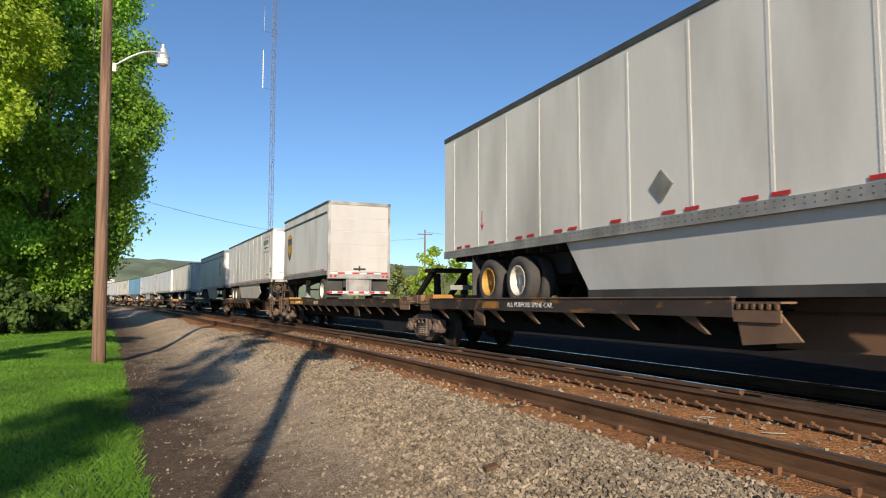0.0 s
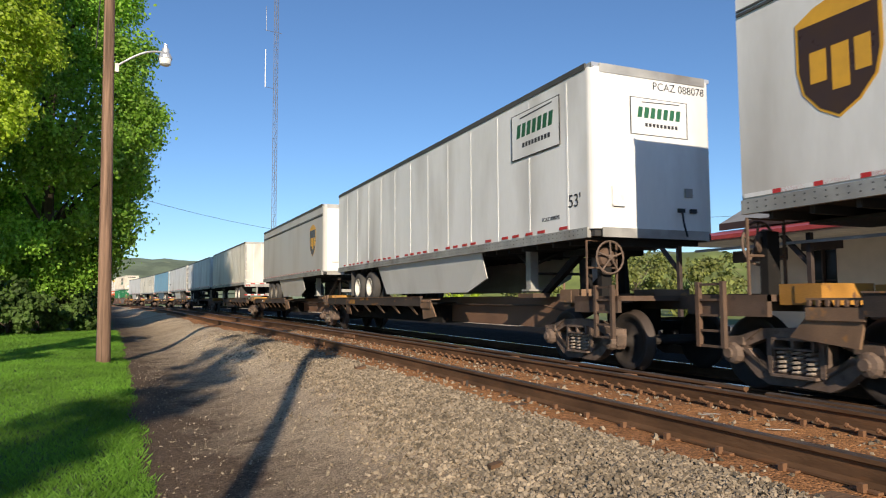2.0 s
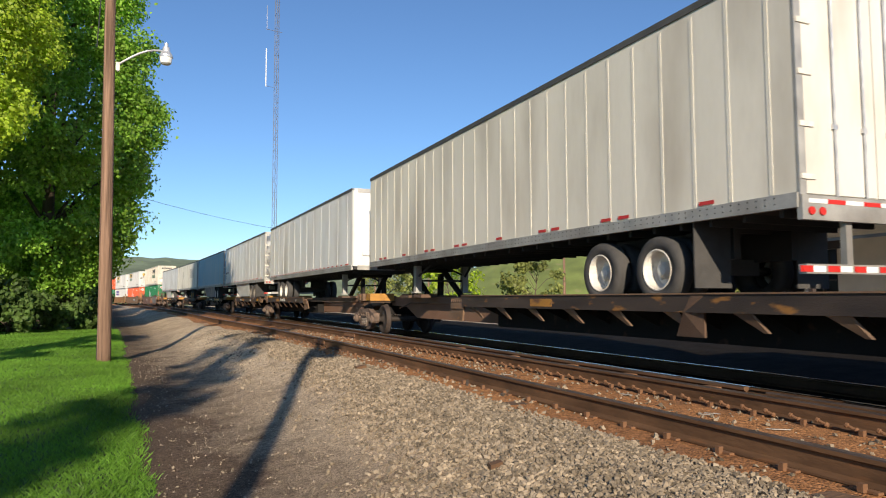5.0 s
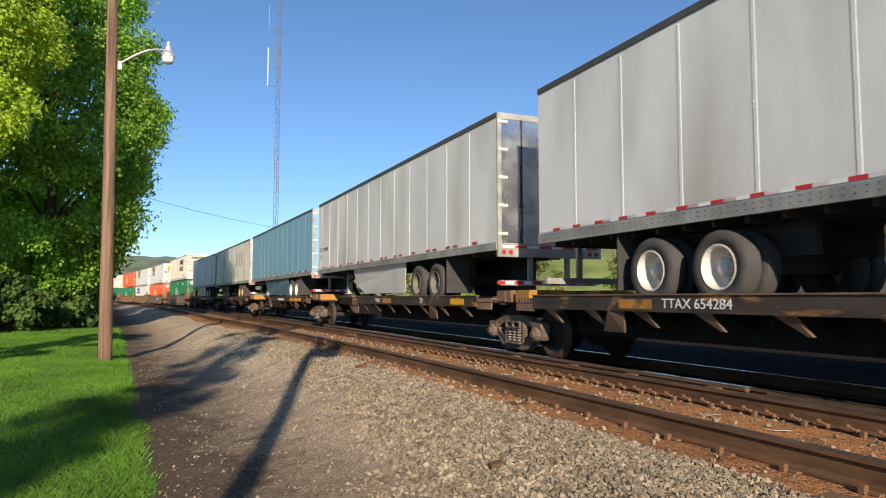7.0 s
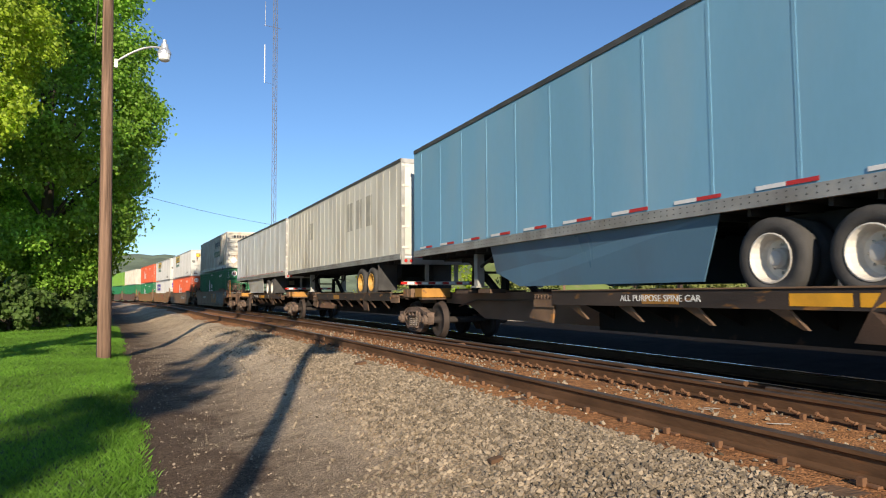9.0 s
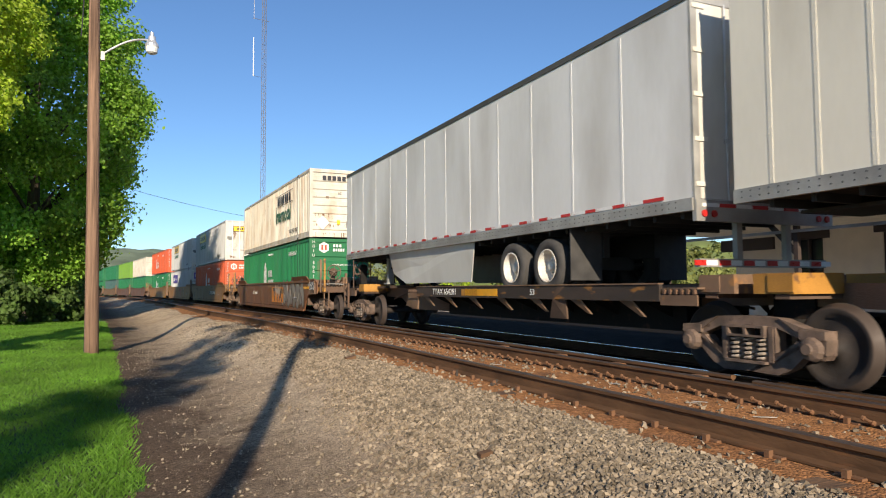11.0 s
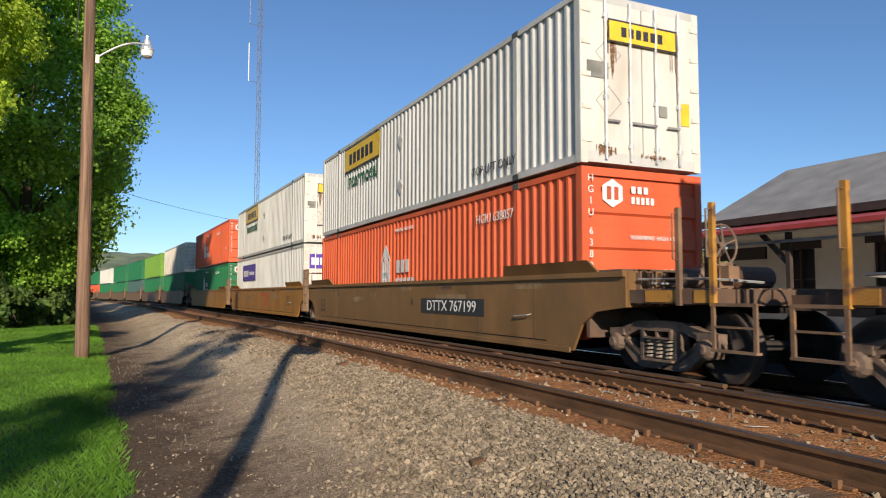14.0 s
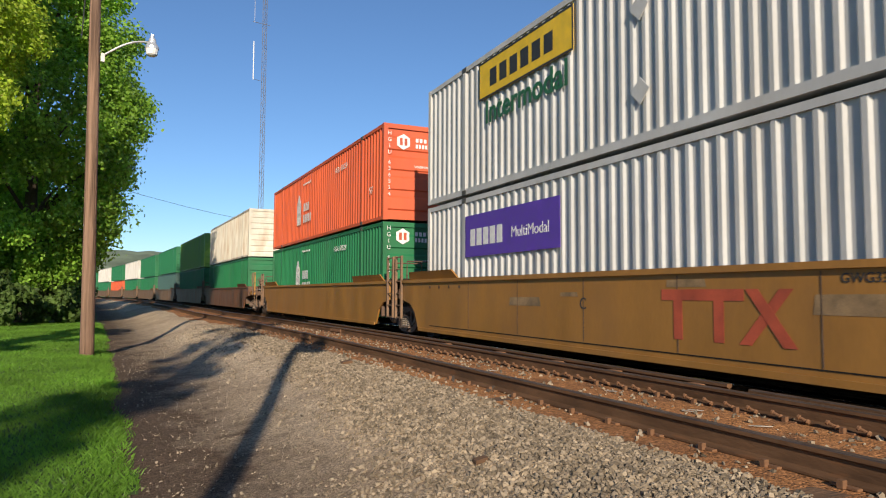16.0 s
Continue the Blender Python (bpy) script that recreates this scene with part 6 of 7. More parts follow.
# ---- lamp post, mast, station, hills ----
def make_lamp_post():
    x, y = -1.25, 18.9
    g = ground_z(x, y)
    t = tagged(new("lamp_post"), "brown creosoted wooden pole with a galvanised street lamp, standing in grass", "lamp post")
    t.location = (x, y, g)
    bm = bmesh.new()
    lathe(bm, (0, 0, -0.3), (-0.012, 0, 1), [(0.165, 0), (0.16, 0.6), (0.145, 4), (0.13, 8), (0.115, 11.6), (0.10, 11.65)], 18)
    part("pole", bm, M_POLE, t, smooth=True)
    z = 7.45
    arm = bmesh.new()
    pts = [Vector((0.10 + 1.08 * q, -0.05, z + 0.50 * math.sin(q * 1.75))) for q in np.linspace(0, 1, 9)]
    pipe(arm, pts, 0.026, 8)
    part("arm", arm, M_GALV, t)
    part("arm_bracket", one(box, 0.06, 0.15, -0.10, 0.0, z - 0.16, z + 0.06, 0.015), M_GALVDIRTY, t)
    hx, hz = pts[-1].x + 0.05, pts[-1].z
    part("lamp_head", one(lathe, (hx, -0.05, hz - 0.16), (0, 0, 1), [(0.17, 0), (0.165, 0.06), (0.10, 0.16), (0.085, 0.27), (0.05, 0.28), (0.05, 0.38), (0.03, 0.39)], 14), M_GALV, t)
    part("lamp_glass", one(lathe, (hx, -0.05, hz - 0.34), (0, 0, 1), [(0.09, 0), (0.135, 0.03), (0.16, 0.175)], 14), M_GLASSY, t)
    part("ground_wire", one(pipe, [(-0.165, -0.02, 0), (-0.14, -0.02, 7), (-0.115, -0.02, 11)], 0.012, 5), M_WIRE, t)
    part("drop_cable", one(pipe, [(-0.42, 0.4, 8.0), (-0.30, 0.2, 10.2), (-0.22, 0.1, 11.4)], 0.016, 5), M_WIRE, t)


make_lamp_post()


def make_mast():
    az = math.radians(8.45)
    d = 100.0
    t = tagged(new("radio_mast"), "slender steel lattice radio mast with whip antennas", "radio mast")
    t.location = (d * math.sin(az), d * math.cos(az), -1.0)
    H, w = 62.0, 0.37
    legs = [(w * math.cos(a), w * math.sin(a)) for a in (0.4, 0.4 + 2.094, 0.4 + 4.189)]
    for lx, ly in legs:
        part("leg", one(rod, (lx, ly, 0), (lx * 0.85, ly * 0.85, H), 0.038, 5), M_TOWER, t)
    br = bmesh.new()
    n = 62
    for i in range(n):
        for k in range(3):
            (ax, ay), (bx, by) = legs[k], legs[(k + 1) % 3]
            z, z2 = H * i / n, H * (i + 1) / n
            if i % 2:
                ax, ay, bx, by = bx, by, ax, ay
            rod(br, (ax, ay, z), (bx, by, z2), 0.02, 3)
            rod(br, (ax, ay, z), (bx, by, z), 0.015, 3)
    part("lattice", br, M_TOWER, t)
    part("antenna", one(lathe, (-1.55, -0.6, 32.1), (0, 0, 1), [(0.05, 0), (0.07, 0.1), (0.07, 5.5), (0.02, 5.6)], 8), M_WHITEMARK, t, "white whip antenna")
    part("antenna", one(lathe, (-1.5, -0.6, 40.4), (0, 0, 1), [(0.03, 0), (0.03, 3.6)], 6), M_TOWER, t)
    part("standoff", one(pipe, [(-1.55, -0.6, 32.2), (-0.2, 0, 32.2)], 0.03, 5), M_TOWER, t)
    part("standoff", one(pipe, [(-1.7, -0.6, 40.5), (0.8, 0, 40.5)], 0.04, 5), M_TOWER, t)


make_mast()


def make_station():
    t = tagged(new("railway_station"), "low beige railway station with a grey gabled roof and red canopy", "station building")
    Y0, Y1, XW = -40.0, 18.6, 19.5
    w = bmesh.new()
    openings = [(15.6, 1.0, 0.45, 2.45), (12.6, 1.15, -0.1, 2.5), (9.4, 1.0, 0.45, 2.45), (6.0, 1.0, 0.45, 2.45), (2.5, 1.15, -0.1, 2.5), (-1.5, 1.0, 0.45, 2.45)]
    edges = [Y1]
    for y, ww, z0, z1 in openings:
        edges += [y + ww / 2, y - ww / 2]
    edges.append(Y0)
    for i in range(0, len(edges), 2):
        box(w, XW, XW + 0.3, edges[i + 1], edges[i], -0.3, 3.6)
    for y, ww, z0, z1 in openings:
        box(w, XW, XW + 0.3, y - ww / 2, y + ww / 2, z1, 3.6)
        box(w, XW, XW + 0.3, y - ww / 2, y + ww / 2, -0.3, z0)
    box(w, XW + 0.3, XW + 7.5, Y1 - 0.3, Y1, -0.3, 3.6)
    box(w, XW + 7.2, XW + 7.5, Y0, Y1 - 0.3, -0.3, 3.6)
    box(w, XW + 0.3, XW + 7.2, Y0, Y0 + 0.3, -0.3, 3.6)
    prism(w, [(XW, Y1 - 0.3, 3.6), (XW + 7.5, Y1 - 0.3, 3.6), (XW + 3.75, Y1 - 0.3, 5.5)], (0, 0.3, 0))
    wall = part("wall", w, M_STUCCO, t)
    rf = bmesh.new()
    for sx in (-1, 1):
        c = XW + 3.75
        pts = [(c, Y0 - 0.5, 5.72), (c + sx * 4.5, Y0 - 0.5, 3.45), (c + sx * 4.5, Y0 - 0.5, 3.62), (c, Y0 - 0.5, 5.90)]
        prism(rf, pts, (0, Y1 - Y0 + 1.0, 0))
    part("roof", rf, M_ROOFGREY, t, "weathered grey shingle roof")
    part("fascia", many((XW - 0.80, XW - 0.74, Y0 - 0.5, Y1 + 0.5, 3.36, 3.60)), M_DARKWOOD, t)
    cn = bmesh.new()
    prism(cn, [(XW, Y0, 3.32), (XW, Y0, 3.42), (XW - 2.6, Y0, 2.98), (XW - 2.6, Y0, 2.86)], (0, Y1 - Y0 + 1.2, 0))
    can = part("canopy", cn, M_CANOPY, t, "red metal canopy roof")
    part("gutter", many((XW - 2.72, XW - 2.6, Y0, Y1 + 1.2, 2.84, 2.97)), M_CANOPY, can)
    part("soffit", many((XW - 2.55, XW - 0.02, Y0, Y1 + 1.15, 2.80, 2.86)), M_CREAMWOOD, can)
    for y in (19.6, 14.2, 8.0, 1.8, -5):
        part("canopy_post", many((XW - 2.3, XW - 2.16, y - 0.07, y + 0.07, -0.3, 2.8)), M_DARKWOOD, can)
        b = bmesh.new()
        prism(b, [(XW - 2.25, y - 0.05, 1.7), (XW - 2.25, y - 0.05, 1.9), (XW - 2.25, y + 0.85, 2.8), (XW - 2.25, y + 1.05, 2.8)], (0.1, 0, 0))
        part("brace", b, M_DARKWOOD, can)
    for y, ww, z0, z1 in openings:
        if z0 > 0:
            wn_ = part("window", many((XW + 0.12, XW + 0.14, y - ww / 2, y + ww / 2, z0, z1)), M_PANE, t)
        else:
            wn_ = part("door", many((XW + 0.12, XW + 0.17, y - ww / 2, y + ww / 2, z0, z1)), M_DARKWOOD, t)
            part("door_pane", many((XW + 0.10, XW + 0.12, y - 0.35, y - 0.04, 0.8, 2.2), (XW + 0.10, XW + 0.12, y + 0.04, y + 0.35, 0.8, 2.2)), M_PANE, wn_)
        part("frame", many((XW - 0.03, XW + 0.1, y - ww / 2 - 0.25, y + ww / 2 + 0.25, z1, z1 + 0.26), (XW - 0.02, XW + 0.1, y - 0.03, y + 0.03, z0, z1), (XW + 0.05, XW + 0.1, y - ww / 2, y - ww / 2 + 0.07, z0, z1), (XW + 0.05, XW + 0.1, y + ww / 2 - 0.07, y + ww / 2, z0, z1), (XW + 0.06, XW + 0.1, y - ww / 2, y + ww / 2, (z0 + z1) / 2, (z0 + z1) / 2 + 0.05)), M_DARKWOOD, wn_)
    part("bay_sign", many((XW - 0.9, XW - 0.8, 16.2, 18.4, 2.15, 2.55)), M_DARKWOOD, t)
    part("fascia", many((XW - 2.4, XW - 2.3, Y0, Y1, 2.5, 2.58)), M_GALVDIRTY, t)
    tagged(part("platform", many((15.5, 19.5, -45, 21.5, -0.6, -0.10)), M_ASPHALT), "low concrete platform before the station", "platform", kind="structure")


make_station()


def make_hills():
    """A long ridge that closes the valley."""
    def ridge(name, r, h, a0, a1, seed, label):
        bm = bmesh.new()
        n, m = 160, 10
        rows = []
        for i in range(n + 1):
            a = radians(a0 + (a1 - a0) * i / n)
            hh = h * min(1.0, 0.25 + 4.0 * i / n, 0.25 + 4.0 * (n - i) / n) * (0.85 + 0.3 * noise.noise((i * 0.06, seed, 0)) + 0.06 * noise.noise((i * 0.9, seed, 2)))
            row = []
            for j in range(m + 1):
                k = j / m
                z = -3 + hh * math.sin(k * math.pi / 2) + 1.2 * noise.noise((i * 1.7, j * 1.3, seed))
                rr = r * (0.75 + 0.25 * k)
                row.append(bm.verts.new((rr * math.sin(a), rr * math.cos(a), z)))
            rows.append(row)
        for i in range(n):
            for j in range(m):
                bm.faces.new((rows[i][j], rows[i + 1][j], rows[i + 1][j + 1], rows[i][j + 1])).smooth = True
        tagged(part(name, bm, M_HILL if r > 900 else M_MEADOW), label, "hill", kind="structure")
    ridge("backdrop_hill", 1500, 96, -40, 100, 4.0, "hazy wooded ridge beyond the valley")
    ridge("backdrop_slope", 420, 36, 18, 80, 9.0, "green hillside field behind the station")


make_hills()


# ---- trees and shrubs ----
def leaf_cloud(bm, clumps, per, size, seed, mid=None):
    """Many small leaf cards gathered in clumps; each leaf is a bent quad."""
    rnd = random.Random(seed)
    for c, r in clumps:
        for _ in range(per):
            while True:
                d = Vector((rnd.uniform(-1, 1), rnd.uniform(-1, 1), rnd.uniform(-1, 1)))
                if 0.15 < d.length < 1:
                    break
            d = d * (0.55 + 0.45 * rnd.random())
            p = Vector(c) + Vector((d.x * r, d.y * r, d.z * r * 0.8))
            o = (p - mid).normalized() if mid is not None else d.normalized()
            n = (d.normalized() * 0.4 + o * 0.55 + Vector((rnd.uniform(-1, 1), rnd.uniform(-1, 1), rnd.uniform(-.6, 1)))).normalized()
            u = n.orthogonal().normalized()
            u.rotate(Matrix.Rotation(rnd.uniform(0, 6.28), 3, n))
            w = n.cross(u)
            s = size * rnd.uniform(0.6, 1.3)
            v = [bm.verts.new(p + u * s * a + w * s * b + n * s * k) for a, b, k in ((-1, 0, -.15), (-.2, -.75, .12), (.8, -.4, -.1), (.95, .35, -.2), (-.1, .75, .1))]
            bm.faces.new(v)


def tree(name, label, x, y, h, r, trunk_r, seed, leaf_mat, size=0.16, per=120, n=90, low=0.18, cat="tree", lean=0.0, dome=0.6):
    rnd = random.Random(seed)
    g = ground_z(x, y)
    t = tagged(new(name), label, cat)
    t.location = (x, y, g - 0.05)
    tr = bmesh.new()
    pts = [Vector((0, 0, 0))]
    for i in range(1, 7):
        pts.append(Vector((rnd.uniform(-.15, .15) * i * 0.4, rnd.uniform(-.15, .15) * i * 0.4, h * 0.75 * i / 6)))
    for i in range(6):
        rod(tr, pts[i], pts[i + 1], trunk_r * (1 - i / 7), 9, trunk_r * (1 - (i + 1) / 7))
    clumps = []
    for i in range(n):
        k = rnd.random()
        z = h * (low + (1 - low) * k)
        prof = (math.sin(math.pi * min(1, 0.06 + 0.84 * k ** 0.75))) ** dome
        a = rnd.uniform(0, 6.283)
        q = math.sqrt(rnd.uniform(0.35, 1)) * r * prof * (0.82 + 0.3 * noise.noise((math.cos(a) * 1.5, math.sin(a) * 1.5, k * 3 + seed)))
        c = Vector((q * math.cos(a) + lean * k, q * math.sin(a), z))
        clumps.append((c, rnd.uniform(0.10, 0.20) * r + 0.25))
    for c, _ in clumps[:28]:
        base = pts[min(5, 1 + int(5 * max(0, c.z / h - 0.15)))]
        mid = base.lerp(c, 0.5) + Vector((0, 0, 0.3))
        rod(tr, base, mid, trunk_r * 0.28, 5, trunk_r * 0.16)
        rod(tr, mid, c, trunk_r * 0.16, 5, trunk_r * 0.05)
    part("trunk", tr, M_BARK, t)
    lv = bmesh.new()
    leaf_cloud(lv, clumps, per, size, seed + 1, Vector((0, 0, h * 0.45)))
    part("crown", lv, leaf_mat, t)
    return t


tree("maple_tree", "tall broad maple in fresh green spring leaf beside the lawn", -5.4, 39, 20.5, 6.8, 0.42, 5, M_LEAF, 0.088, 330, 500, low=0.10, dome=0.85)
tree("maple_tree", "spreading tree with yellow-green young leaves", -7.7, 29, 19.5, 4.2, 0.36, 8, M_LEAF_Y, 0.078, 300, 300, low=0.34)
tree("maple_tree", "dense green tree behind the lawn", -13, 52, 17, 6.5, 0.38, 12, M_LEAF, 0.22, 110, 90, low=0.08)
tree("maple_tree", "dense green tree beside the far line", -9, 66, 14, 5.0, 0.35, 15, M_LEAF, 0.22, 90, 80, low=0.05)
tree("maple_tree", "dense green tree beside the far line", -16, 95, 15, 7, 0.35, 18, M_LEAF, 0.28, 80, 80, low=0.05)
for i, (x, y, h, r) in enumerate(((-6.2, 35.5, 2.4, 2.2), (-4.4, 38.5, 2.0, 2.0), (-9.0, 33, 2.2, 2.2), (-5.0, 48, 2.2, 2.6), (-8.5, 43, 2.0, 2.4), (-11.5, 40, 2.3, 2.6), (-5.5, 56, 3.0, 2.5), (-7.5, 75, 5.0, 3.6), (-9.5, 88, 5.0, 4.0), (-14, 46, 3.0, 3.0))):
    tree("hedge_bush", "tangled bush at the edge of the lawn, its leaves coloured dark for shade", x, y, h, r, 0.08, 30 + i, M_HEDGE_SHADED, 0.10, 150, 28, low=0.05, cat="bush")
for i, (x, y, h, r, m) in enumerate(((30, 52, 5.0, 4.0, M_SHRUB), (36, 46, 4.5, 4.0, M_SHRUB), (26, 62, 6.5, 4.0, M_LEAF_Y), (33, 36, 3.6, 3.4, M_SHRUB), (40, 38, 4.6, 4.2, M_SHRUB), (36, 27, 3.2, 3.0, M_SHRUB), (46, 58, 6, 5, M_SHRUB), (24, 75, 5, 4.5, M_SHRUB))):
    tree("shrub", "sparse spring shrub beyond the tracks", x, y, h, r, 0.08, 60 + i, m, 0.16, 70, 34, low=0.05, cat="shrub")


# trees and a pole behind the eye, which cast the shade on the lawn and the gravel
def shade_from(px, py, hz):
    """Where something at height hz stands if its shadow is to fall at (px, py) on the ground."""
    k = (hz + 0.6) / -SUN_DIR.z
    return px - SUN_DIR.x * k, py - SUN_DIR.y * k


def make_rear_pole():
    x, y = -2.42, -5.0
    t = tagged(new("utility_pole"), "brown wooden utility pole on the lawn", "utility pole")
    t.location = (x, y, ground_z(x, y))
    part("pole", one(lathe, (0, 0, -0.3), (0, 0, 1), [(0.135, 0), (0.125, 4), (0.105, 9.5), (0.1, 9.55)], 12), M_POLE, t)
    part("transformer", one(lathe, (0.35, 0, 7.6), (0, 0, 1), [(0.2, 0), (0.24, 0.05), (0.24, 0.9), (0.2, 0.95)], 12), M_GALV, t)


make_rear_pole()
for i, (px, py, h, r, hk, n, per) in enumerate(((-1.5, 9.3, 11.0, 2.3, 1.0, 110, 60), (0.1, 13.0, 20.0, 1.3, 0.6, 34, 26), (-4.0, 22, 12, 1.5, 0.6, 34, 26))):
    x, y = shade_from(px, py, h * hk)
    tree("maple_tree", "leafy tree on the lawn behind the viewpoint", x, y, h, r, 0.25, 90 + i, M_LEAF, 0.18, per, n, low=0.45)


def make_wires():
    def wire(a, b, sag, name="overhead_wire"):
        a, b = Vector(a), Vector(b)
        pts = [a.lerp(b, k / 14) - Vector((0, 0, sag * 4 * (k / 14) * (1 - k / 14))) for k in range(15)]
        tagged(part(name, one(pipe, pts, 0.02, 4), M_WIRE), "thin dark overhead wire across the line", "cable")
    wire((-9, 62, 11.5), (34, 88, 9.5), 2.2)
    for x, y, h in ((34, 88, 11), (38, 60, 9.5), (55, 75, 10), (30, 100, 11)):
        t = tagged(new("utility_pole"), "distant wooden utility pole with a cross arm", "utility pole")
        t.location = (x, y, ground_z(x, y))
        part("pole", one(rod, (0, 0, -0.3), (0, 0, h), 0.15, 8, 0.1), M_POLE, t)
        part("cross_arm", many((-1.1, 1.1, -0.06, 0.06, h - 0.7, h - 0.58)), M_POLE, t)
    wire((34, 88, 10.4), (38, 60, 8.9), 0.8)
    wire((38, 60, 8.9), (60, 20, 8.5), 0.8)


make_wires()


# ---- stones and grass ----
def make_ballast():
    rnd = random.Random(21)
    verts, faces = [], []
    base = [(-1, -.6, -.4), (.7, -.9, -.3), (1, .5, -.5), (-.5, 1, -.4), (-.6, -.5, .6), (.5, -.6, .7), (.8, .5, .5), (-.4, .7, .6)]
    quads = [(4, 5, 6, 7), (0, 1, 5, 4), (2, 3, 7, 6), (0, 4, 7, 3), (1, 2, 6, 5)]

    def stone(x, y, s):
        k = len(verts)
        a = rnd.uniform(0, 6.28)
        ca, sa = math.cos(a), math.sin(a)
        sx, sy, sz = s * rnd.uniform(.8, 1.25), s * rnd.uniform(.65, 1.1), s * rnd.uniform(.65, 1.2)
        tilt, tilt2 = rnd.uniform(-.7, .7), rnd.uniform(-.7, .7)
        z = ground_z(x, y) + s * rnd.uniform(0.05, 0.55)
        for bx, by, bz in base:
            bx, by, bz = bx * sx * rnd.uniform(.6, 1.15), by * sy * rnd.uniform(.6, 1.15), bz * sz * rnd.uniform(.7, 1.25)
            verts.append((x + bx * ca - by * sa + bz * tilt, y + bx * sa + by * ca + bz * tilt2, z + bz - bx * tilt + by * tilt2 * 0.5))
        for q in quads:
            faces.append([k + i for i in q])
    n = 0
    while n < 125000:
        y = 1.5 + 24 * rnd.random() ** 1.7
        x = side_x(y) - 1.14 - 0.24 * rnd.random() - 0.2 * abs(noise.noise((0.9 * y, 2.0, 1.0))) - 3.2 * rnd.random() ** 1.15
        d = (side_x(y) - 1.0) - x
        lim = max(0.35, 2.1 - 0.11 * y + 0.5 * noise.noise((x * 0.8, y * 0.5, 5.0)))
        thin = 1.0 if d < lim else max(0.03, 1 - (d - lim) / 0.9)
        n += 1
        thin *= min(1.0, (y - 1.2) / 2.3)
        if rnd.random() < thin and x > grass_edge(y) + 0.1:
            stone(x, y, rnd.choice((0.008, 0.011, 0.014, 0.018, 0.024)) * (1.0 if d < 2.3 else 0.6) * (1.2 if y > 12 else 1))
    for _ in range(5000):
        y = 2 + 24 * rnd.random()
        x = grass_edge(y) + rnd.random() * (side_x(y) - grass_edge(y) - 1.5)
        stone(x, y, rnd.choice((0.004, 0.005, 0.006, 0.008, 0.015)))
    for _ in range(2600):
        y = 1.5 + 24 * rnd.random()
        x = side_x(y) + rnd.uniform(-1.3, 1.6)
        stone(x, y, rnd.uniform(0.012, 0.028))
    me = bpy.data.meshes.new("ballast")
    me.from_pydata(verts, [], faces)
    me.materials.append(M_STONE)
    tagged(new("ballast", me), "loose grey and tan crushed stone along the side track", "ballast", kind="stuff")


make_ballast()


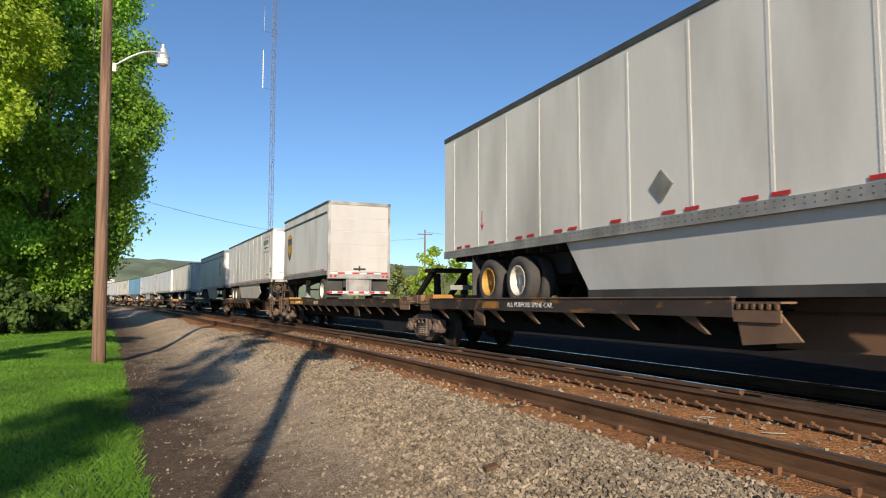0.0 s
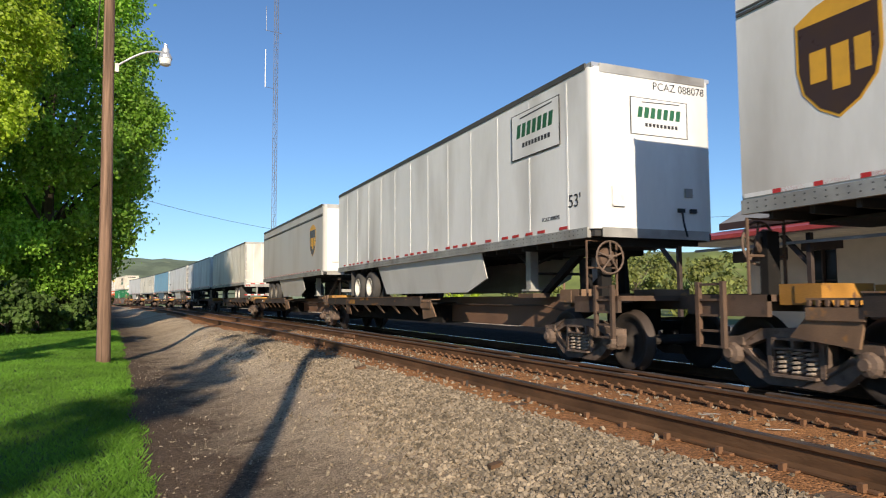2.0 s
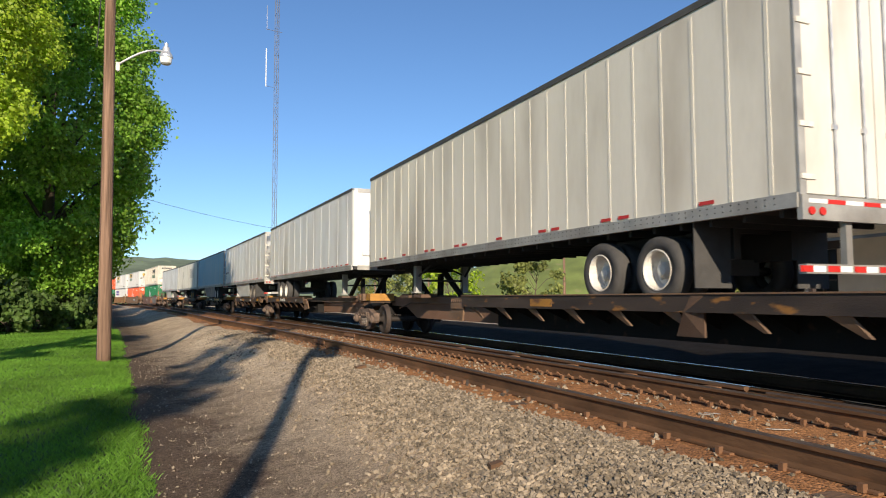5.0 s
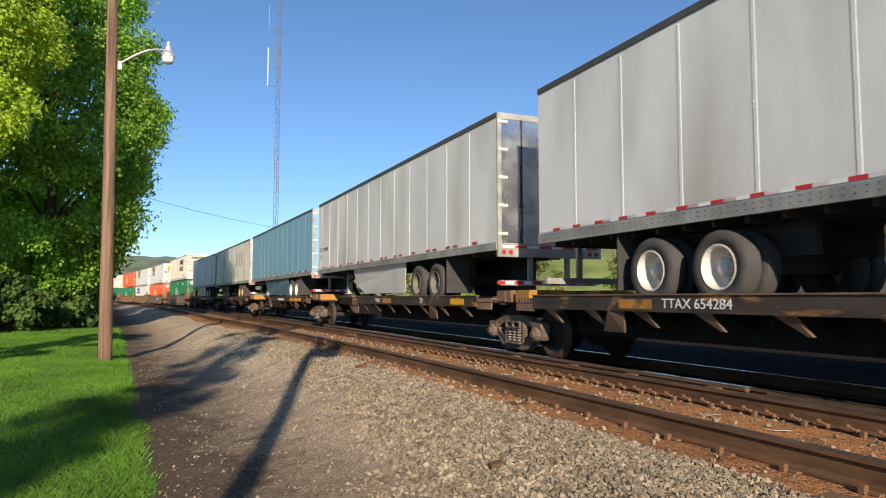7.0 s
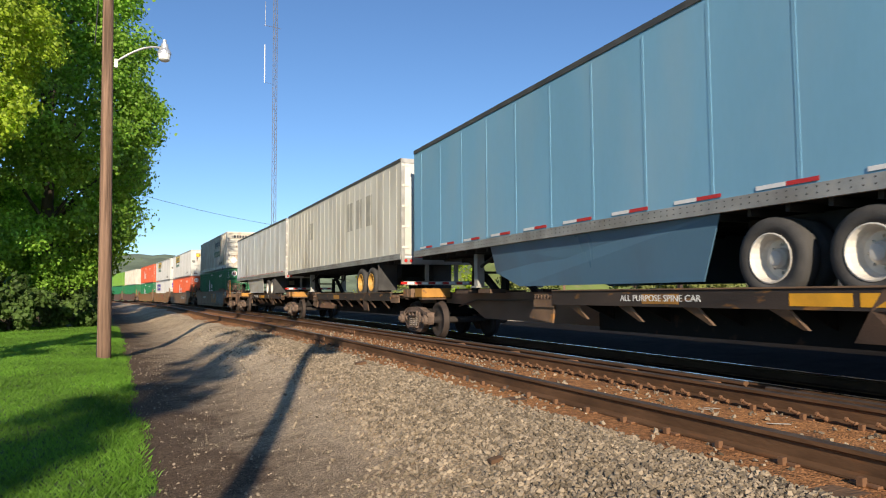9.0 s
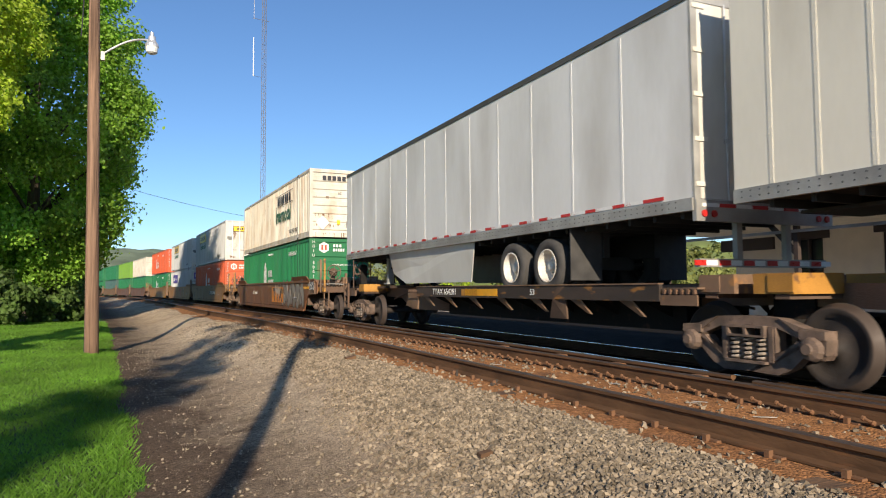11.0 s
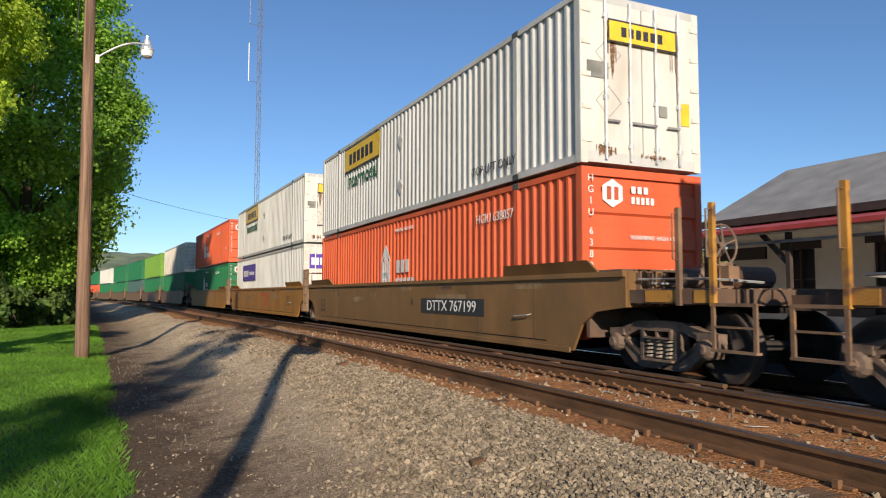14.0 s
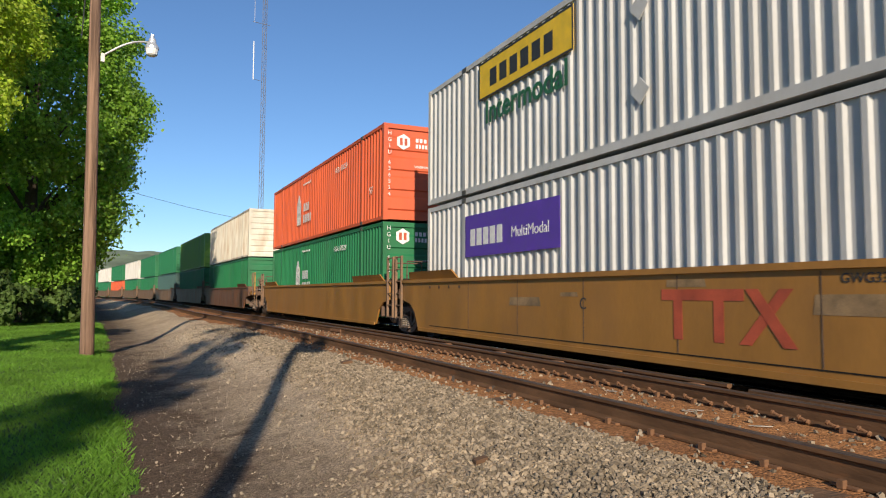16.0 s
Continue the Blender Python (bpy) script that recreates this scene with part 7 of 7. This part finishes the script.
def make_litter():
    """Wood scraps on the gravel and pale splinters between the rails."""
    for x, y, l, w, rz, m, lab in ((3.75, 8.3, 0.34, 0.035, 65, M_BARK, "dark weathered stick lying on the gravel"), (3.8, 7.3, 0.30, 0.05, 40, M_BARK, "dark weathered stick lying on the gravel"),
                                  (3.0, 10.8, 0.20, 0.10, 20, M_TIE, "reddish-brown piece of wood on the gravel"), (2.3, 4.6, 0.12, 0.06, 10, M_TIE, "reddish-brown piece of wood on the gravel")):
        bm = bmesh.new()
        prism(bm, [(-l / 2, -w / 2, 0), (l * .45, -w * .4, 0), (l / 2, w * .1, 0), (l * .3, w / 2, 0), (-l * .4, w * .45, 0)], (0, 0, w * 0.5))
        ob = tagged(part("wood_scrap", bm, m), lab, "wood scrap")
        ob.matrix_basis = pose(x, y, ground_z(x, y) + 0.01, 4, -6, rz)
    rnd = random.Random(5)
    for y in (4.35, 5.2, 6.6, 9.0, 11.5):
        x = side_x(y) + rnd.uniform(-0.1, 0.35)
        bm = bmesh.new()
        for k in range(2):
            u = rnd.uniform(-.05, .05)
            prism(bm, [(u, -0.09 + 0.05 * k, 0), (u + 0.012, -0.08 + 0.05 * k, 0), (u + 0.018, 0.07 + 0.03 * k, 0), (u + 0.003, 0.06, 0)], (0, 0, 0.006))
        ob = tagged(part("paint_splinter", bm, M_GALVDIRTY), "chalk-white splinters on a sleeper", "splinter", "splinters between the rails")
        ob.matrix_basis = pose(x, y, -0.17, 0, 0, rnd.uniform(20, 60))


make_litter()


def make_grass():
    rnd = random.Random(31)
    verts, faces = [], []
    for _ in range(190000):
        y = 4.5 + 34 * rnd.random() ** 1.8
        e = grass_edge(y)
        x = e + 0.04 + rnd.gauss(0, 0.05) - 7.5 * rnd.random() ** 1.2 * (0.45 + y / 30)
        z = ground_z(x, y) - 0.01
        h = rnd.uniform(0.022, 0.055) * (1 + y / 40) * (1.5 if abs(x - e) < 0.25 and rnd.random() < 0.3 else 1)
        w = 0.0032 * (1 + y / 9)
        a, b = rnd.uniform(0, 6.28), rnd.uniform(0, 6.28)
        dx, dy = math.cos(a) * w, math.sin(a) * w
        lx, ly = math.cos(b) * h * 0.9, math.sin(b) * h * 0.9
        k = len(verts)
        verts += [(x - dx, y - dy, z), (x + dx, y + dy, z), (x + dx * .7 + lx * .4, y + dy * .7 + ly * .4, z + h * .6), (x + lx, y + ly, z + h), (x - dx * .7 + lx * .4, y - dy * .7 + ly * .4, z + h * .6)]
        faces.append([k, k + 1, k + 2, k + 3, k + 4])
    me = bpy.data.meshes.new("grass")
    me.from_pydata(verts, [], faces)
    me.materials.append(M_BLADE)
    tagged(new("grass", me), "short bright green mown lawn", "grass", kind="stuff")


make_grass()
make_sleepers()
make_joint_bars()


# ---- what moves ----
def motions():
    for ob, s, z in MOVERS:
        walk(ob, [(t, line_pose(s - SPEED * t, z)) for t in range(0, 17)])
    # wheelsets roll without slipping
    for ax, s, y in SPUN:
        if 10 < s < 250:
            walk(ax, [(f / FPS, Matrix.Translation((0, y, 0.46)) @ Matrix.Rotation(SPEED * f / FPS / 0.46, 4, "X")) for f in range(0, 16 * FPS + 1)])


motions()
